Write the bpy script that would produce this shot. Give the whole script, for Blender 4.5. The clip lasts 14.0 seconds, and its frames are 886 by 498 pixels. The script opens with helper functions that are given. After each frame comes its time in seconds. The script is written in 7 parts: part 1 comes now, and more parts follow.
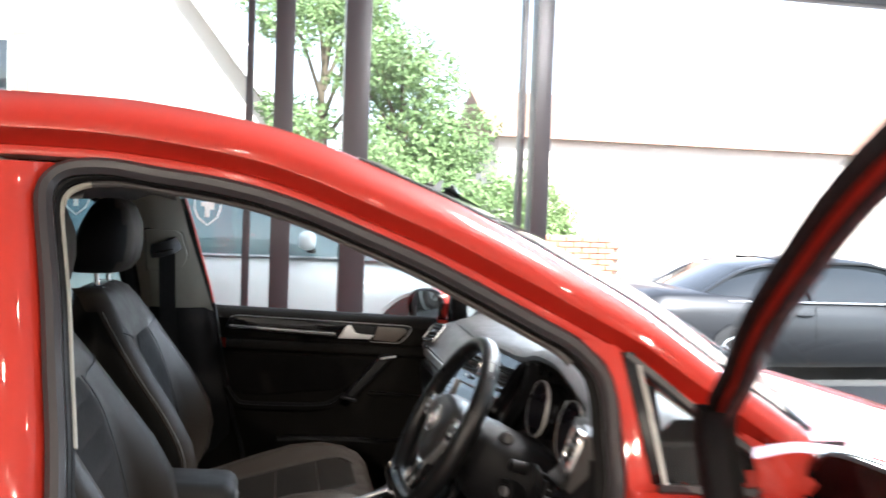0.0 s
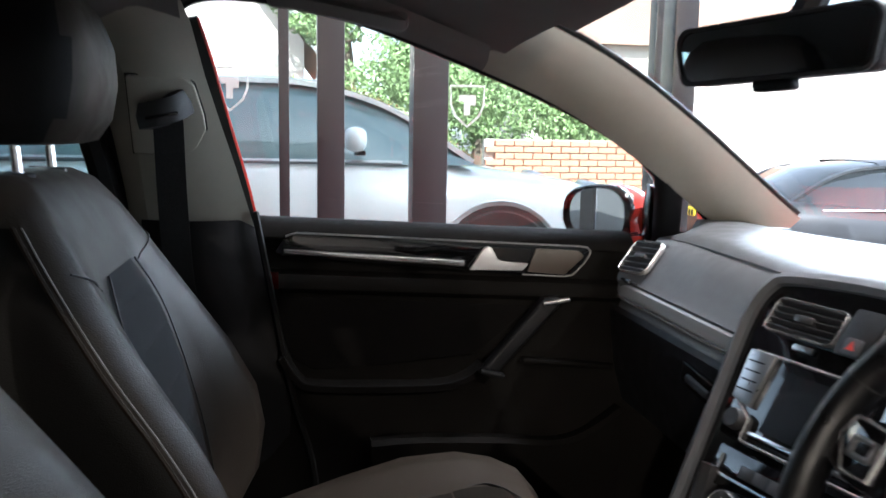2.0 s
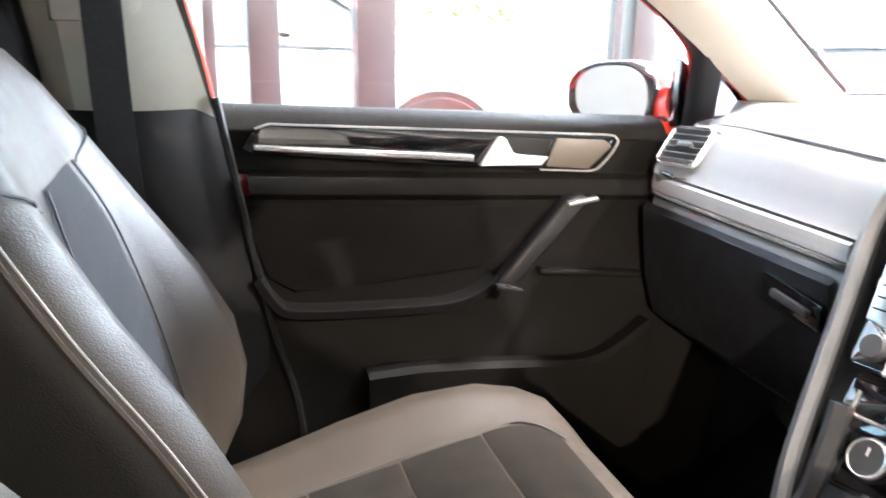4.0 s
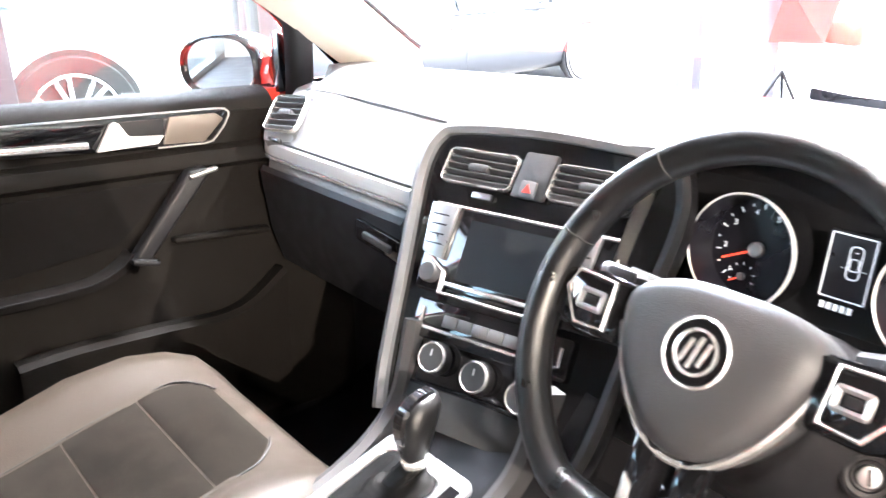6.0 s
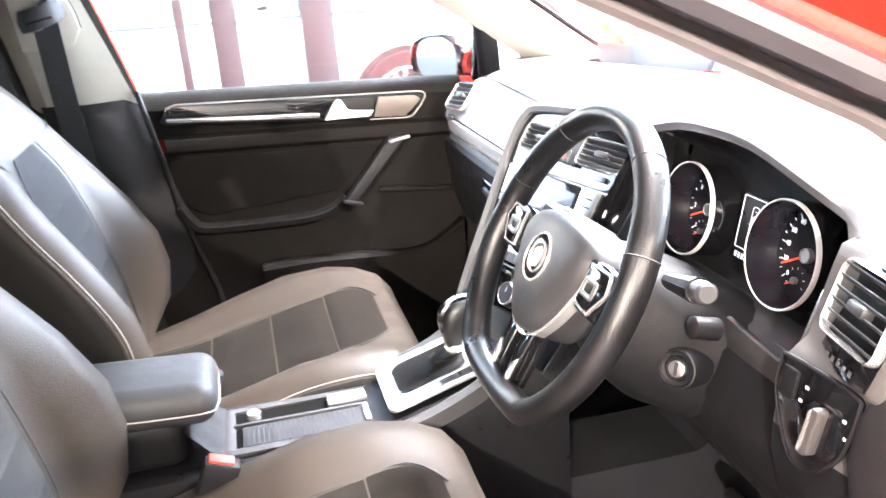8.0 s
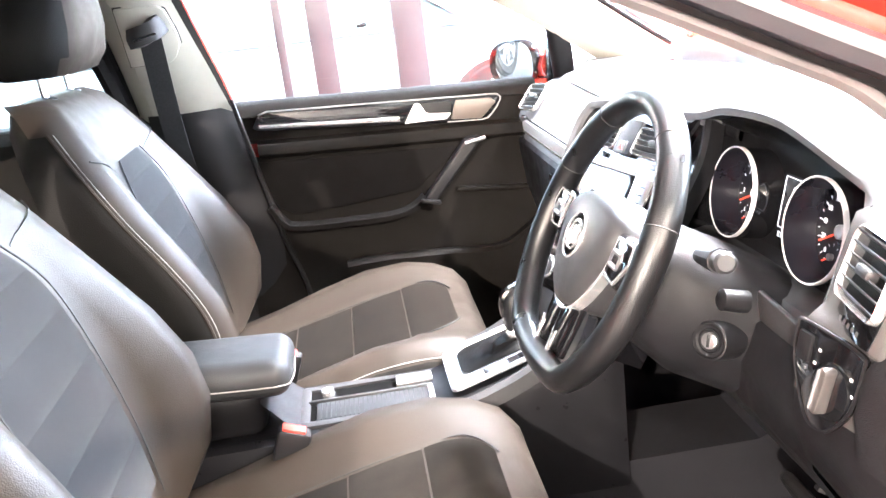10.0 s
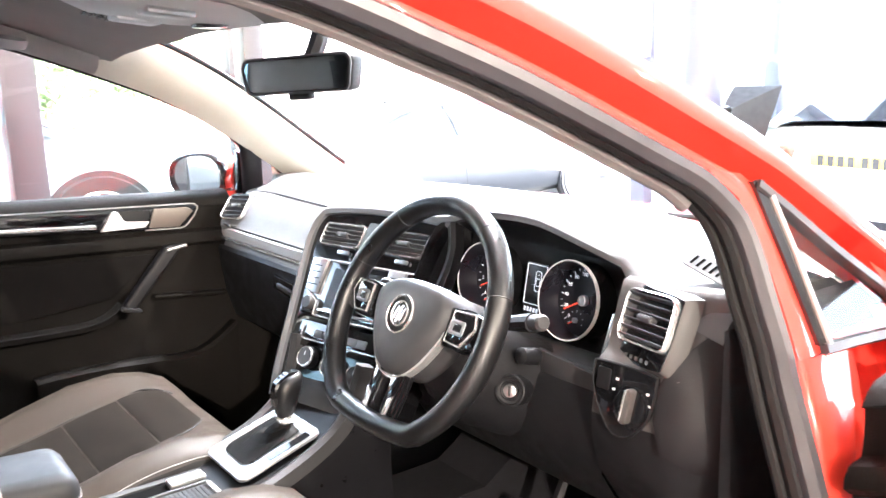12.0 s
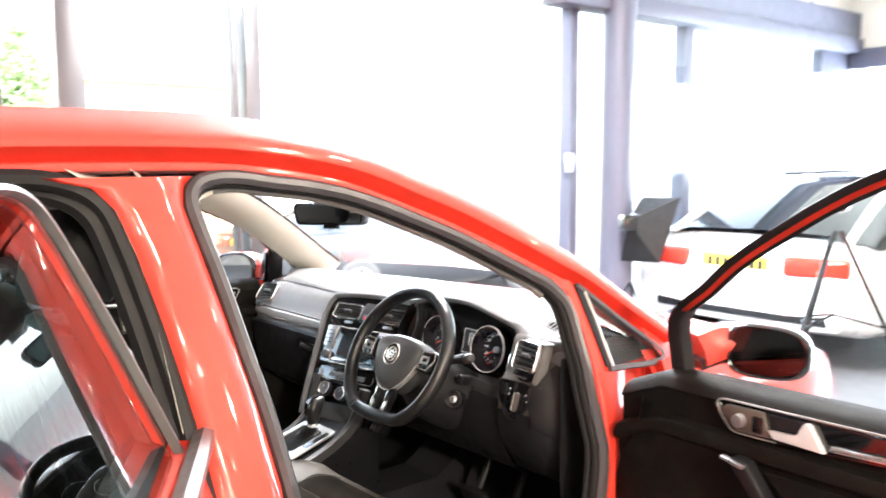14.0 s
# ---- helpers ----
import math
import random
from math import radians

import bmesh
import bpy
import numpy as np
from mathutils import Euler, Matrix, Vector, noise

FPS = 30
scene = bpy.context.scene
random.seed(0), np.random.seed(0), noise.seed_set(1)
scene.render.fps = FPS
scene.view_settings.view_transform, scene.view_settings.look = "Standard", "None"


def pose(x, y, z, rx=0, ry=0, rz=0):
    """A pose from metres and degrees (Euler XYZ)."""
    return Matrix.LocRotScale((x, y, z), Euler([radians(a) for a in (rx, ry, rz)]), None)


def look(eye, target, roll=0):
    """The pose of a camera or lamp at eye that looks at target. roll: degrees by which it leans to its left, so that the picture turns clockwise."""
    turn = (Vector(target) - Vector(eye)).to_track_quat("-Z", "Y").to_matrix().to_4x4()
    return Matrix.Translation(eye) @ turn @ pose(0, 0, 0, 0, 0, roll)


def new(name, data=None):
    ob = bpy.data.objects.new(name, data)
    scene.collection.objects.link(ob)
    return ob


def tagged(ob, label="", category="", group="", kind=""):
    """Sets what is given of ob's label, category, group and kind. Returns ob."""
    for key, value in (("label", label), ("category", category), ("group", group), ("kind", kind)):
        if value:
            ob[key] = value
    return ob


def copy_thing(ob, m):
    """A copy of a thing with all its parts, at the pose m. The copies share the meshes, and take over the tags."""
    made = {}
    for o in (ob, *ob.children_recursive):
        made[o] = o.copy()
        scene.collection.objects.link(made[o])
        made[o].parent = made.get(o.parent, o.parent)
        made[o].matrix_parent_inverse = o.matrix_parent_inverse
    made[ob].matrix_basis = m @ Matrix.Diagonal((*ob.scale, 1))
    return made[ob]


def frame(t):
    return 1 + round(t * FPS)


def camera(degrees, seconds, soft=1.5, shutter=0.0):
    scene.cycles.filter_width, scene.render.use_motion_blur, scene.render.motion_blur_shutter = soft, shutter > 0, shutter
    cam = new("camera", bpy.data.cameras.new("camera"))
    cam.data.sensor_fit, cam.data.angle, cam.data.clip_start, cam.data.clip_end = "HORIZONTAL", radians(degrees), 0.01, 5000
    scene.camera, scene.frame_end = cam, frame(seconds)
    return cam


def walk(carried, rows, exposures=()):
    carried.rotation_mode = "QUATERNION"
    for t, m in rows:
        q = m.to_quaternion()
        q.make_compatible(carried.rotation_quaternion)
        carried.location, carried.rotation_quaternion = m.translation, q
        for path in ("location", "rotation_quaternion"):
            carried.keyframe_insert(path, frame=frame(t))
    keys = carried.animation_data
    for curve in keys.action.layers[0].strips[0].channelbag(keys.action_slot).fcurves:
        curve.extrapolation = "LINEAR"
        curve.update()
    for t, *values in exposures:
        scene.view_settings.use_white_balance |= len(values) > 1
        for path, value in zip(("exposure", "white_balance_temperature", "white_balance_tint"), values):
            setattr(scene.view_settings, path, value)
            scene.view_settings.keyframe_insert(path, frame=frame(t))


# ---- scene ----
cam = camera(55.0, 14.0, soft=1.45, shutter=0.5)
PATH = [
    (0, (-0.299, -1.952, 1.301), (0.080, 0.058, 1.211), 2.1),
    (0.5, (-0.368, -1.605, 1.274), (-0.091, 0.418, 1.184), 2.9),
    (1, (-0.444, -1.299, 1.244), (-0.098, 0.670, 1.098), 2.4),
    (1.5, (-0.440, -1.023, 1.184), (-0.069, 0.923, 0.972), 1.9),
    (2, (-0.427, -0.791, 1.146), (-0.092, 1.161, 0.867), 1.0),
    (2.2, (-0.444, -0.714, 1.134), (-0.112, 1.235, 0.831), 1.3),
    (4.3, (-0.538, -0.496, 1.11), (0.123, 1.304, 0.541), 0.4),
    (4.5, (-0.544, -0.502, 1.117), (0.22, 1.247, 0.521), -0.1),
    (5, (-0.54, -0.529, 1.134), (0.458, 1.084, 0.499), -1.2),
    (5.5, (-0.5, -0.588, 1.168), (0.619, 0.932, 0.505), -1.9),
    (6, (-0.508, -0.665, 1.199), (0.653, 0.812, 0.512), -1.4),
    (6.5, (-0.488, -0.786, 1.216), (0.573, 0.753, 0.504), -1.2),
    (7, (-0.44, -0.923, 1.231), (0.42, 0.725, 0.492), -1.9),
    (7.5, (-0.359, -1.067, 1.225), (0.26, 0.696, 0.513), -2.7),
    (8, (-0.291, -1.17, 1.223), (0.115, 0.675, 0.566), -4.5),
    (8.5, (-0.224, -1.245, 1.216), (-0.037, 0.658, 0.63), -7.0),
    (8.7, (-0.216, -1.27, 1.209), (-0.098, 0.649, 0.658), -7.2),
    (10.8, (-0.3, -1.249, 1.198), (0.012, 0.624, 0.571), -6.3),
    (11, (-0.381, -1.238, 1.218), (0.19, 0.596, 0.659), -6.1),
    (11.5, (-0.561, -1.211, 1.226), (0.536, 0.389, 0.739), -4.4),
    (12, (-0.634, -1.288, 1.227), (0.533, 0.285, 0.820), -1.7),
    (12.5, (-0.713, -1.483, 1.27), (0.366, 0.159, 0.9), -0.5),
    (13, (-0.815, -1.709, 1.319), (0.17, -0.012, 0.934), -2.1),
    (13.5, (-0.947, -1.872, 1.36), (0.125, -0.212, 1.051), -2.0),
    (14, (-1.243, -1.999, 1.379), (0.04, -0.479, 1.169), -0.2),
]
EXPOSURES = [(0.0, 2.2, 5750, 10), (1.0, 2.1, 5550, 10), (2.2, 2.1, 5550, 10), (4.3, 4.95, 5800, 11), (8.7, 5.35, 5650, 14), (10.8, 5.5, 5700, 14), (11.5, 5.2, 5680, 13), (12.5, 4.3, 5800, 12), (14.0, 3.85, 5930, 10)]
walk(cam, [(t, look(eye, target, roll)) for t, eye, target, roll in PATH], EXPOSURES)

# ---- world, sun and lamps ----
world = bpy.data.worlds.new("sky")
scene.world = world
world.use_nodes = True
wn, wl = world.node_tree.nodes, world.node_tree.links
wn.clear()
sky = wn.new("ShaderNodeTexSky")
sky.sky_type, sky.sun_disc = "NISHITA", False
sky.sun_elevation, sky.sun_rotation = radians(48), radians(160)
sky.air_density, sky.dust_density, sky.ozone_density = 1.0, 1.2, 1.0
w_bg, w_out = wn.new("ShaderNodeBackground"), wn.new("ShaderNodeOutputWorld")
w_bg.inputs["Strength"].default_value = 0.15
thin_cloud = wn.new("ShaderNodeHueSaturation")   # a bright, nearly white sky
thin_cloud.inputs["Saturation"].default_value = 0.35
wl.new(sky.outputs[0], thin_cloud.inputs["Color"])
wl.new(thin_cloud.outputs[0], w_bg.inputs["Color"])
wl.new(w_bg.outputs[0], w_out.inputs["Surface"])

sun_data = bpy.data.lights.new("sun", "SUN")
sun_data.energy, sun_data.angle, sun_data.color = 5.0, radians(0.6), (1.0, 0.95, 0.87)
sun = new("sun", sun_data)
# daylight standing in the two glazed openings towards the car's front
for name, size_x, size_y, watts, m in (("window_daylight", 2.4, 0.55, 40, look((2.27, 2.3, 2.22), (0.9, 0, 1.0))), ("end_window_daylight", 4.6, 2.2, 85, look((8.15, -0.2, 1.2), (6, -0.2, 1.1)))):
    dl = bpy.data.lights.new(name, "AREA")
    dl.shape, dl.size, dl.size_y, dl.energy, dl.color = "RECTANGLE", size_x, size_y, watts, (0.93, 0.97, 1.0)
    new(name, dl).matrix_basis = m
sun.matrix_basis = look((1.5, -6, 8), (0, 3, 0))

# ---- materials ----
def nodes_of(name):
    m = bpy.data.materials.new(name)
    m.use_nodes = True
    nt = m.node_tree
    return m, nt.nodes, nt.links, nt.nodes["Principled BSDF"]


def mat(name, col, rough=0.5, metal=0.0, var=0.12, scale=30.0, bump=0.0, bscale=400.0, coat=0.0, spec=0.5, streak=None, sheen=0.0, rvar=0.08):
    """Principled with variation of colour at two scales, roughness variation and a fine relief."""
    m, n, l, p = nodes_of(name)
    p.inputs["Metallic"].default_value = metal
    p.inputs["Coat Weight"].default_value = coat
    p.inputs["Coat Roughness"].default_value = 0.04
    p.inputs["Specular IOR Level"].default_value = spec
    p.inputs["Sheen Weight"].default_value = sheen
    tc = n.new("ShaderNodeTexCoord")
    mp = n.new("ShaderNodeMapping")
    l.new(tc.outputs["Object"], mp.inputs[0])
    if streak:
        mp.inputs["Scale"].default_value = streak
    t1, t2 = n.new("ShaderNodeTexNoise"), n.new("ShaderNodeTexNoise")
    t1.inputs["Scale"].default_value, t2.inputs["Scale"].default_value = scale, scale * 0.12
    t1.inputs["Detail"].default_value = 5
    l.new(mp.outputs[0], t1.inputs["Vector"]), l.new(mp.outputs[0], t2.inputs["Vector"])
    add = n.new("ShaderNodeMath")
    add.operation = "ADD"
    l.new(t1.outputs["Fac"], add.inputs[0]), l.new(t2.outputs["Fac"], add.inputs[1])
    mr = n.new("ShaderNodeMapRange")
    mr.inputs["From Min"].default_value, mr.inputs["From Max"].default_value = 0.5, 1.5
    mr.inputs["To Min"].default_value, mr.inputs["To Max"].default_value = 1 - var, 1 + var
    l.new(add.outputs[0], mr.inputs["Value"])
    mul = n.new("ShaderNodeVectorMath")
    mul.operation = "SCALE"
    mul.inputs[0].default_value = col[:3]
    l.new(mr.outputs[0], mul.inputs["Scale"])
    l.new(mul.outputs[0], p.inputs["Base Color"])
    rr = n.new("ShaderNodeMapRange")
    rr.inputs["From Min"].default_value, rr.inputs["From Max"].default_value = 0.3, 0.7
    rr.inputs["To Min"].default_value, rr.inputs["To Max"].default_value = max(0.0, rough - rvar), min(1.0, rough + rvar)
    l.new(t1.outputs["Fac"], rr.inputs["Value"])
    l.new(rr.outputs[0], p.inputs["Roughness"])
    if bump:
        tb, b = n.new("ShaderNodeTexVoronoi"), n.new("ShaderNodeBump")
        tb.inputs["Scale"].default_value = bscale
        l.new(tc.outputs["Object"], tb.inputs["Vector"])
        b.inputs["Strength"].default_value, b.inputs["Distance"].default_value = bump, 0.0006
        l.new(tb.outputs["Distance"], b.inputs["Height"])
        l.new(b.outputs[0], p.inputs["Normal"])
    return m


def glass_mat(name, tint=(1, 1, 1), ior=1.45, dirt=0.0):
    """Thin pane: clear (or tinted) sight through, mirror gloss by Fresnel, a trace of dust."""
    m, n, l, p = nodes_of(name)
    n.remove(p)
    out = n["Material Output"]
    tr, gl, mix, lw = n.new("ShaderNodeBsdfTransparent"), n.new("ShaderNodeBsdfGlossy"), n.new("ShaderNodeMixShader"), n.new("ShaderNodeLayerWeight")
    pw, fr = n.new("ShaderNodeMath"), n.new("ShaderNodeMath")
    f0 = ((ior - 1) / (ior + 1)) ** 2
    tr.inputs["Color"].default_value = (*tint, 1)
    gl.inputs["Roughness"].default_value = 0.0
    lw.inputs["Blend"].default_value = 0.5
    pw.operation, fr.operation = "POWER", "MULTIPLY_ADD"
    pw.inputs[1].default_value, fr.inputs[1].default_value, fr.inputs[2].default_value = 5.0, 1 - f0, f0
    l.new(lw.outputs["Facing"], pw.inputs[0]), l.new(pw.outputs[0], fr.inputs[0])
    l.new(fr.outputs[0], mix.inputs[0]), l.new(tr.outputs[0], mix.inputs[1]), l.new(gl.outputs[0], mix.inputs[2])
    last = mix
    if dirt:
        df, m2, nz, mr = n.new("ShaderNodeBsdfDiffuse"), n.new("ShaderNodeMixShader"), n.new("ShaderNodeTexNoise"), n.new("ShaderNodeMapRange")
        tc = n.new("ShaderNodeTexCoord")
        l.new(tc.outputs["Object"], nz.inputs["Vector"])
        nz.inputs["Scale"].default_value, nz.inputs["Detail"].default_value = 9.0, 8.0
        mr.inputs["From Min"].default_value, mr.inputs["From Max"].default_value = 0.45, 0.8
        mr.inputs["To Max"].default_value = dirt
        l.new(nz.outputs["Fac"], mr.inputs["Value"])
        l.new(mr.outputs[0], m2.inputs[0]), l.new(mix.outputs[0], m2.inputs[1]), l.new(df.outputs[0], m2.inputs[2])
        last = m2
    l.new(last.outputs[0], out.inputs["Surface"])
    return m


def glow(name, col, strength):
    m, n, l, p = nodes_of(name)
    p.inputs["Base Color"].default_value = (*col, 1)
    p.inputs["Emission Color"].default_value = (*col, 1)
    p.inputs["Emission Strength"].default_value = strength
    return m


RED = mat("red_paint", (0.54, 0.033, 0.017), 0.5, 0.0, 0.05, 900, coat=1.0, spec=0.2)
RUBBER = mat("black_rubber", (0.0095, 0.009, 0.009), 0.55, 0, 0.2, 60, 0.15, 900, spec=0.2)
GREYTRIM = mat("weathered_grey_rubber", (0.06, 0.057, 0.055), 0.4, 0, 0.12, 40, 0.1, 900)
GLOSSBLACK = mat("piano_black", (0.006, 0.006, 0.007), 0.06, 0, 0.1, 20, coat=0.6, rvar=0.03)
# dashboard tones carry light too: pale where daylit, near black low down
DASH = mat("daylit_soft_plastic", (0.1, 0.101, 0.105), 0.5, 0, 0.08, 40, 0.35, 900)
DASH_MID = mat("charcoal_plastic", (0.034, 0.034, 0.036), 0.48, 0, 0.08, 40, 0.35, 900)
DASH_SIDE = mat("shaded_soft_plastic", (0.058, 0.055, 0.053), 0.5, 0, 0.08, 40, 0.35, 900)
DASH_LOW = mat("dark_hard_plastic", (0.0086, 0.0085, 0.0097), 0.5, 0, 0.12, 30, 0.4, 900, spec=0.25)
DOORTRIM = mat("door_card_plastic", (0.007, 0.0061, 0.0053), 0.62, 0, 0.3, 140, 0.8, 800, spec=0.09)
# brownish lever plate, its base raised for the light falling on it
DOORPLATE = mat("lit_door_plate", (0.1, 0.083, 0.071), 0.4, 0, 0.1, 35, 0.2, 800)
FABRIC = mat("door_fabric", (0.0075, 0.0068, 0.0066), 0.9, 0, 0.5, 90, 0.9, 1200, sheen=0.02, spec=0.08)
# seat leather browned for warm lamplight; the armrest's copy cooled for daylight
LEATHER = mat("lamp_warmed_leather", (0.028, 0.0222, 0.0172), 0.48, 0, 0.14, 25, 0.5, 620, spec=0.22)
ARMLEATHER = mat("daylit_leather", (0.029, 0.03, 0.0315), 0.46, 0, 0.12, 25, 0.5, 620, spec=0.3)
# dark copy of the seat leather for the faces turned from the light
SHADED_LEATHER = mat("shaded_seat_leather", (0.0075, 0.0072, 0.007), 0.6, 0, 0.15, 25, 0.4, 620, spec=0.14)
# backrest copy of the suede, lighter and bluer as daylight makes it
GREYSUEDE = mat("daylit_suede", (0.0165, 0.0172, 0.0186), 0.92, 0, 0.4, 34, 0.4, 1400, sheen=0.12, spec=0.05)
GRIPMETAL = mat("dark_satin_metal", (0.13, 0.12, 0.115), 0.34, 0.6, 0.06, 60, rvar=0.04)
EDGING = mat("dull_silver_edging", (0.34, 0.33, 0.32), 0.36, 0.5, 0.05, 60, rvar=0.03)
BLACKLEATHER = mat("polished_black_leather", (0.007, 0.007, 0.0075), 0.34, 0, 0.15, 25, 0.3, 800, spec=0.45)
GAITER = mat("soft_black_leather", (0.004, 0.004, 0.004), 0.55, 0, 0.15, 25, 0.4, 800, spec=0.1)
CONSOLE = mat("black_console_plastic", (0.006, 0.006, 0.007), 0.35, 0, 0.12, 30, 0.2, 900, spec=0.2)
GREYWALL = mat("low_bounce_wall", (0.3, 0.29, 0.28), 0.75, 0, 0.06, 8)
SUEDE = mat("grey_brown_suede", (0.0095, 0.008, 0.0066), 0.95, 0, 0.85, 26, 0.4, 1400, sheen=0.012, spec=0.03)
PALE = mat("beige_grey_pillar_trim", (0.44, 0.42, 0.355), 0.62, 0, 0.06, 60, 0.4, 900)
LINER = mat("grey_headliner", (0.2, 0.194, 0.188), 0.9, 0, 0.06, 150, 0.5, 1600)
ALU = mat("brushed_aluminium", (0.4, 0.4, 0.4), 0.4, 0.2, 0.12, 90, streak=(1, 0.05, 6))
SATIN = mat("satin_silver", (0.5, 0.5, 0.51), 0.34, 0.9, 0.06, 60)
CHROME = mat("chrome", (0.8, 0.8, 0.81), 0.16, 0.75, 0.03, 30, rvar=0.04)
RINGSILVER = mat("bright_silver_ring", (0.7, 0.7, 0.71), 0.32, 0.25, 0.03, 30, rvar=0.04)
CARPET = mat("black_carpet", (0.0075, 0.0074, 0.009), 0.95, 0, 0.3, 90, 0.8, 900, spec=0.2)
GREYPLASTIC = mat("pale_grey_plastic", (0.5, 0.5, 0.5), 0.5, 0, 0.06, 40, 0.2, 900)
STITCH = mat("pale_stitching", (0.3, 0.29, 0.28), 0.8)
GLASS = glass_mat("window_glass", (0.93, 0.96, 0.95), 1.45, 0.03)
SCREENGLASS = glass_mat("windscreen_glass", (0.9, 0.94, 0.92), 1.45, 0.05)
TINT = glass_mat("tinted_glass", (0.5, 0.66, 0.68), 1.7, 0.0)
PANE = glass_mat("showroom_glass", (0.94, 0.97, 0.96), 1.52, 0.02)
MIRROR = mat("mirror_glass", (0.9, 0.9, 0.9), 0.0, 1.0, 0.0, 10, rvar=0.0)
DIMMIRROR = mat("dimming_mirror_glass", (0.6, 0.64, 0.66), 0.0, 1.0, 0.0, 10, rvar=0.0)
LCD = mat("switched_off_screen", (0.02, 0.022, 0.025), 0.22, 0, 0.05, 10, coat=0.4)
DIAL = mat("dial_face", (0.008, 0.008, 0.012), 0.3, 0, 0.1, 20)
INK = mat("white_print", (0.7, 0.7, 0.7), 0.6)
REDINK = glow("lit_red_needle", (0.9, 0.08, 0.04), 0.02)
LIT = glow("backlit_print", (0.9, 0.92, 0.95), 0.022)
HAZARD = mat("hazard_red", (0.75, 0.07, 0.05), 0.4)
BUCKLERED = mat("buckle_red", (0.8, 0.06, 0.04), 0.4)
BELT = mat("seat_belt_webbing", (0.007, 0.007, 0.0075), 0.75, 0, 0.2, 300, 0.4, 1500)
MULLION = mat("anthracite_window_frame", (0.04, 0.036, 0.04), 0.4, 0, 0.06, 40, rvar=0.03)
BLUEGREY = mat("blue_grey_steel_column", (0.1, 0.105, 0.145), 0.42, 0, 0.1, 10)
WHITEWALL = mat("cream_painted_fascia", (0.72, 0.69, 0.63), 0.7, 0, 0.06, 8)
FLOORMAT = mat("grey_showroom_floor", (0.09, 0.09, 0.097), 0.55, 0, 0.12, 6)
TYRE = mat("tyre_rubber", (0.02, 0.02, 0.02), 0.7, 0, 0.2, 40)
ALLOY = mat("alloy_wheel_silver", (0.6, 0.62, 0.64), 0.3, 0.8, 0.06, 20)
SILVERCAR = mat("silver_paint", (0.7, 0.74, 0.76), 0.3, 0.1, 0.04, 300, coat=0.8)
WHITECAR = mat("white_paint", (0.78, 0.78, 0.78), 0.3, 0, 0.03, 20, coat=0.8)
BLACKCAR = mat("black_paint", (0.012, 0.013, 0.015), 0.42, 0, 0.02, 20, coat=0.25, rvar=0.02)
LAMPRED = mat("red_lamp_lens", (0.6, 0.03, 0.015), 0.12, 0, 0.08, 50, coat=0.6)
YELLOW = mat("yellow_plate", (0.8, 0.6, 0.04), 0.5)
ASPHALT = mat("asphalt", (0.09, 0.088, 0.085), 0.9, 0, 0.2, 15, 0.6, 120)
BRICK = mat("red_brick", (0.42, 0.2, 0.12), 0.85, 0, 0.2, 20, 0.4, 90)
RENDERWALL = mat("pale_rendered_wall", (0.68, 0.6, 0.52), 0.85, 0, 0.08, 5)
ROOFTILE = mat("browroof_rows_tile", (0.28, 0.17, 0.12), 0.85, 0, 0.2, 8)
LEAF = mat("foliage_green", (0.19, 0.27, 0.1), 0.7, 0, 0.35, 3)
BARK = mat("bark", (0.12, 0.09, 0.06), 0.9, 0, 0.3, 12)
SOFTBOX = mat("black_softbox_fabric", (0.011, 0.011, 0.012), 0.7, 0, 0.15, 20)
FROST = mat("frosted_decal", (0.75, 0.76, 0.77), 0.6)
GREYLID = mat("grey_tray_lid", (0.028, 0.029, 0.031), 0.5, 0, 0.08, 40, 0.2, 900, spec=0.3)
SLOTBLACK = mat("matt_black_slot", (0.004, 0.004, 0.004), 0.95, 0, 0.1, 60, spec=0.03)
SEALGREY = mat("grey_door_seal_rubber", (0.044, 0.041, 0.044), 0.36, 0, 0.1, 50, 0.12, 900, spec=0.35)
LIPGREY = mat("mauve_grey_trim_lip", (0.12, 0.11, 0.108), 0.55, 0, 0.08, 60, 0.2, 900)
# mirror colour lowered so that its reflection looks dark grey
DARKMIRROR = mat("darkened_mirror_glass", (0.03, 0.034, 0.037), 0.0, 1.0, 0.0, 10, rvar=0.0)

# ---- mesh helpers ----
V = Vector


def part(name, bm, material, parent=None, label="", smooth=35, doubles=True):
    """Links a bmesh as one mesh object under a thing or under a part."""
    if doubles:
        bmesh.ops.remove_doubles(bm, verts=bm.verts, dist=0.00005)
    bmesh.ops.recalc_face_normals(bm, faces=bm.faces)
    me = bpy.data.meshes.new(name)
    for f in bm.faces:
        f.smooth = smooth > 0
    bm.to_mesh(me)
    bm.free()
    if smooth:
        me.set_sharp_from_angle(angle=radians(smooth))
    for m in material if isinstance(material, (list, tuple)) else [material]:
        me.materials.append(m)
    ob = new(name, me)
    if parent:
        ob.parent = parent
    if label:
        ob["label"] = label
    return ob


def thing(name, label, category, m=None, group="", kind=""):
    ob = new(name)
    ob.empty_display_size = 0.1
    if m is not None:
        ob.matrix_basis = m
    return tagged(ob, label, category, group, kind)


def solid(name, bm, material, label, category="", kind="", group="", smooth=35):
    return tagged(part(name, bm, material, None, "", smooth), label, category, group, kind)


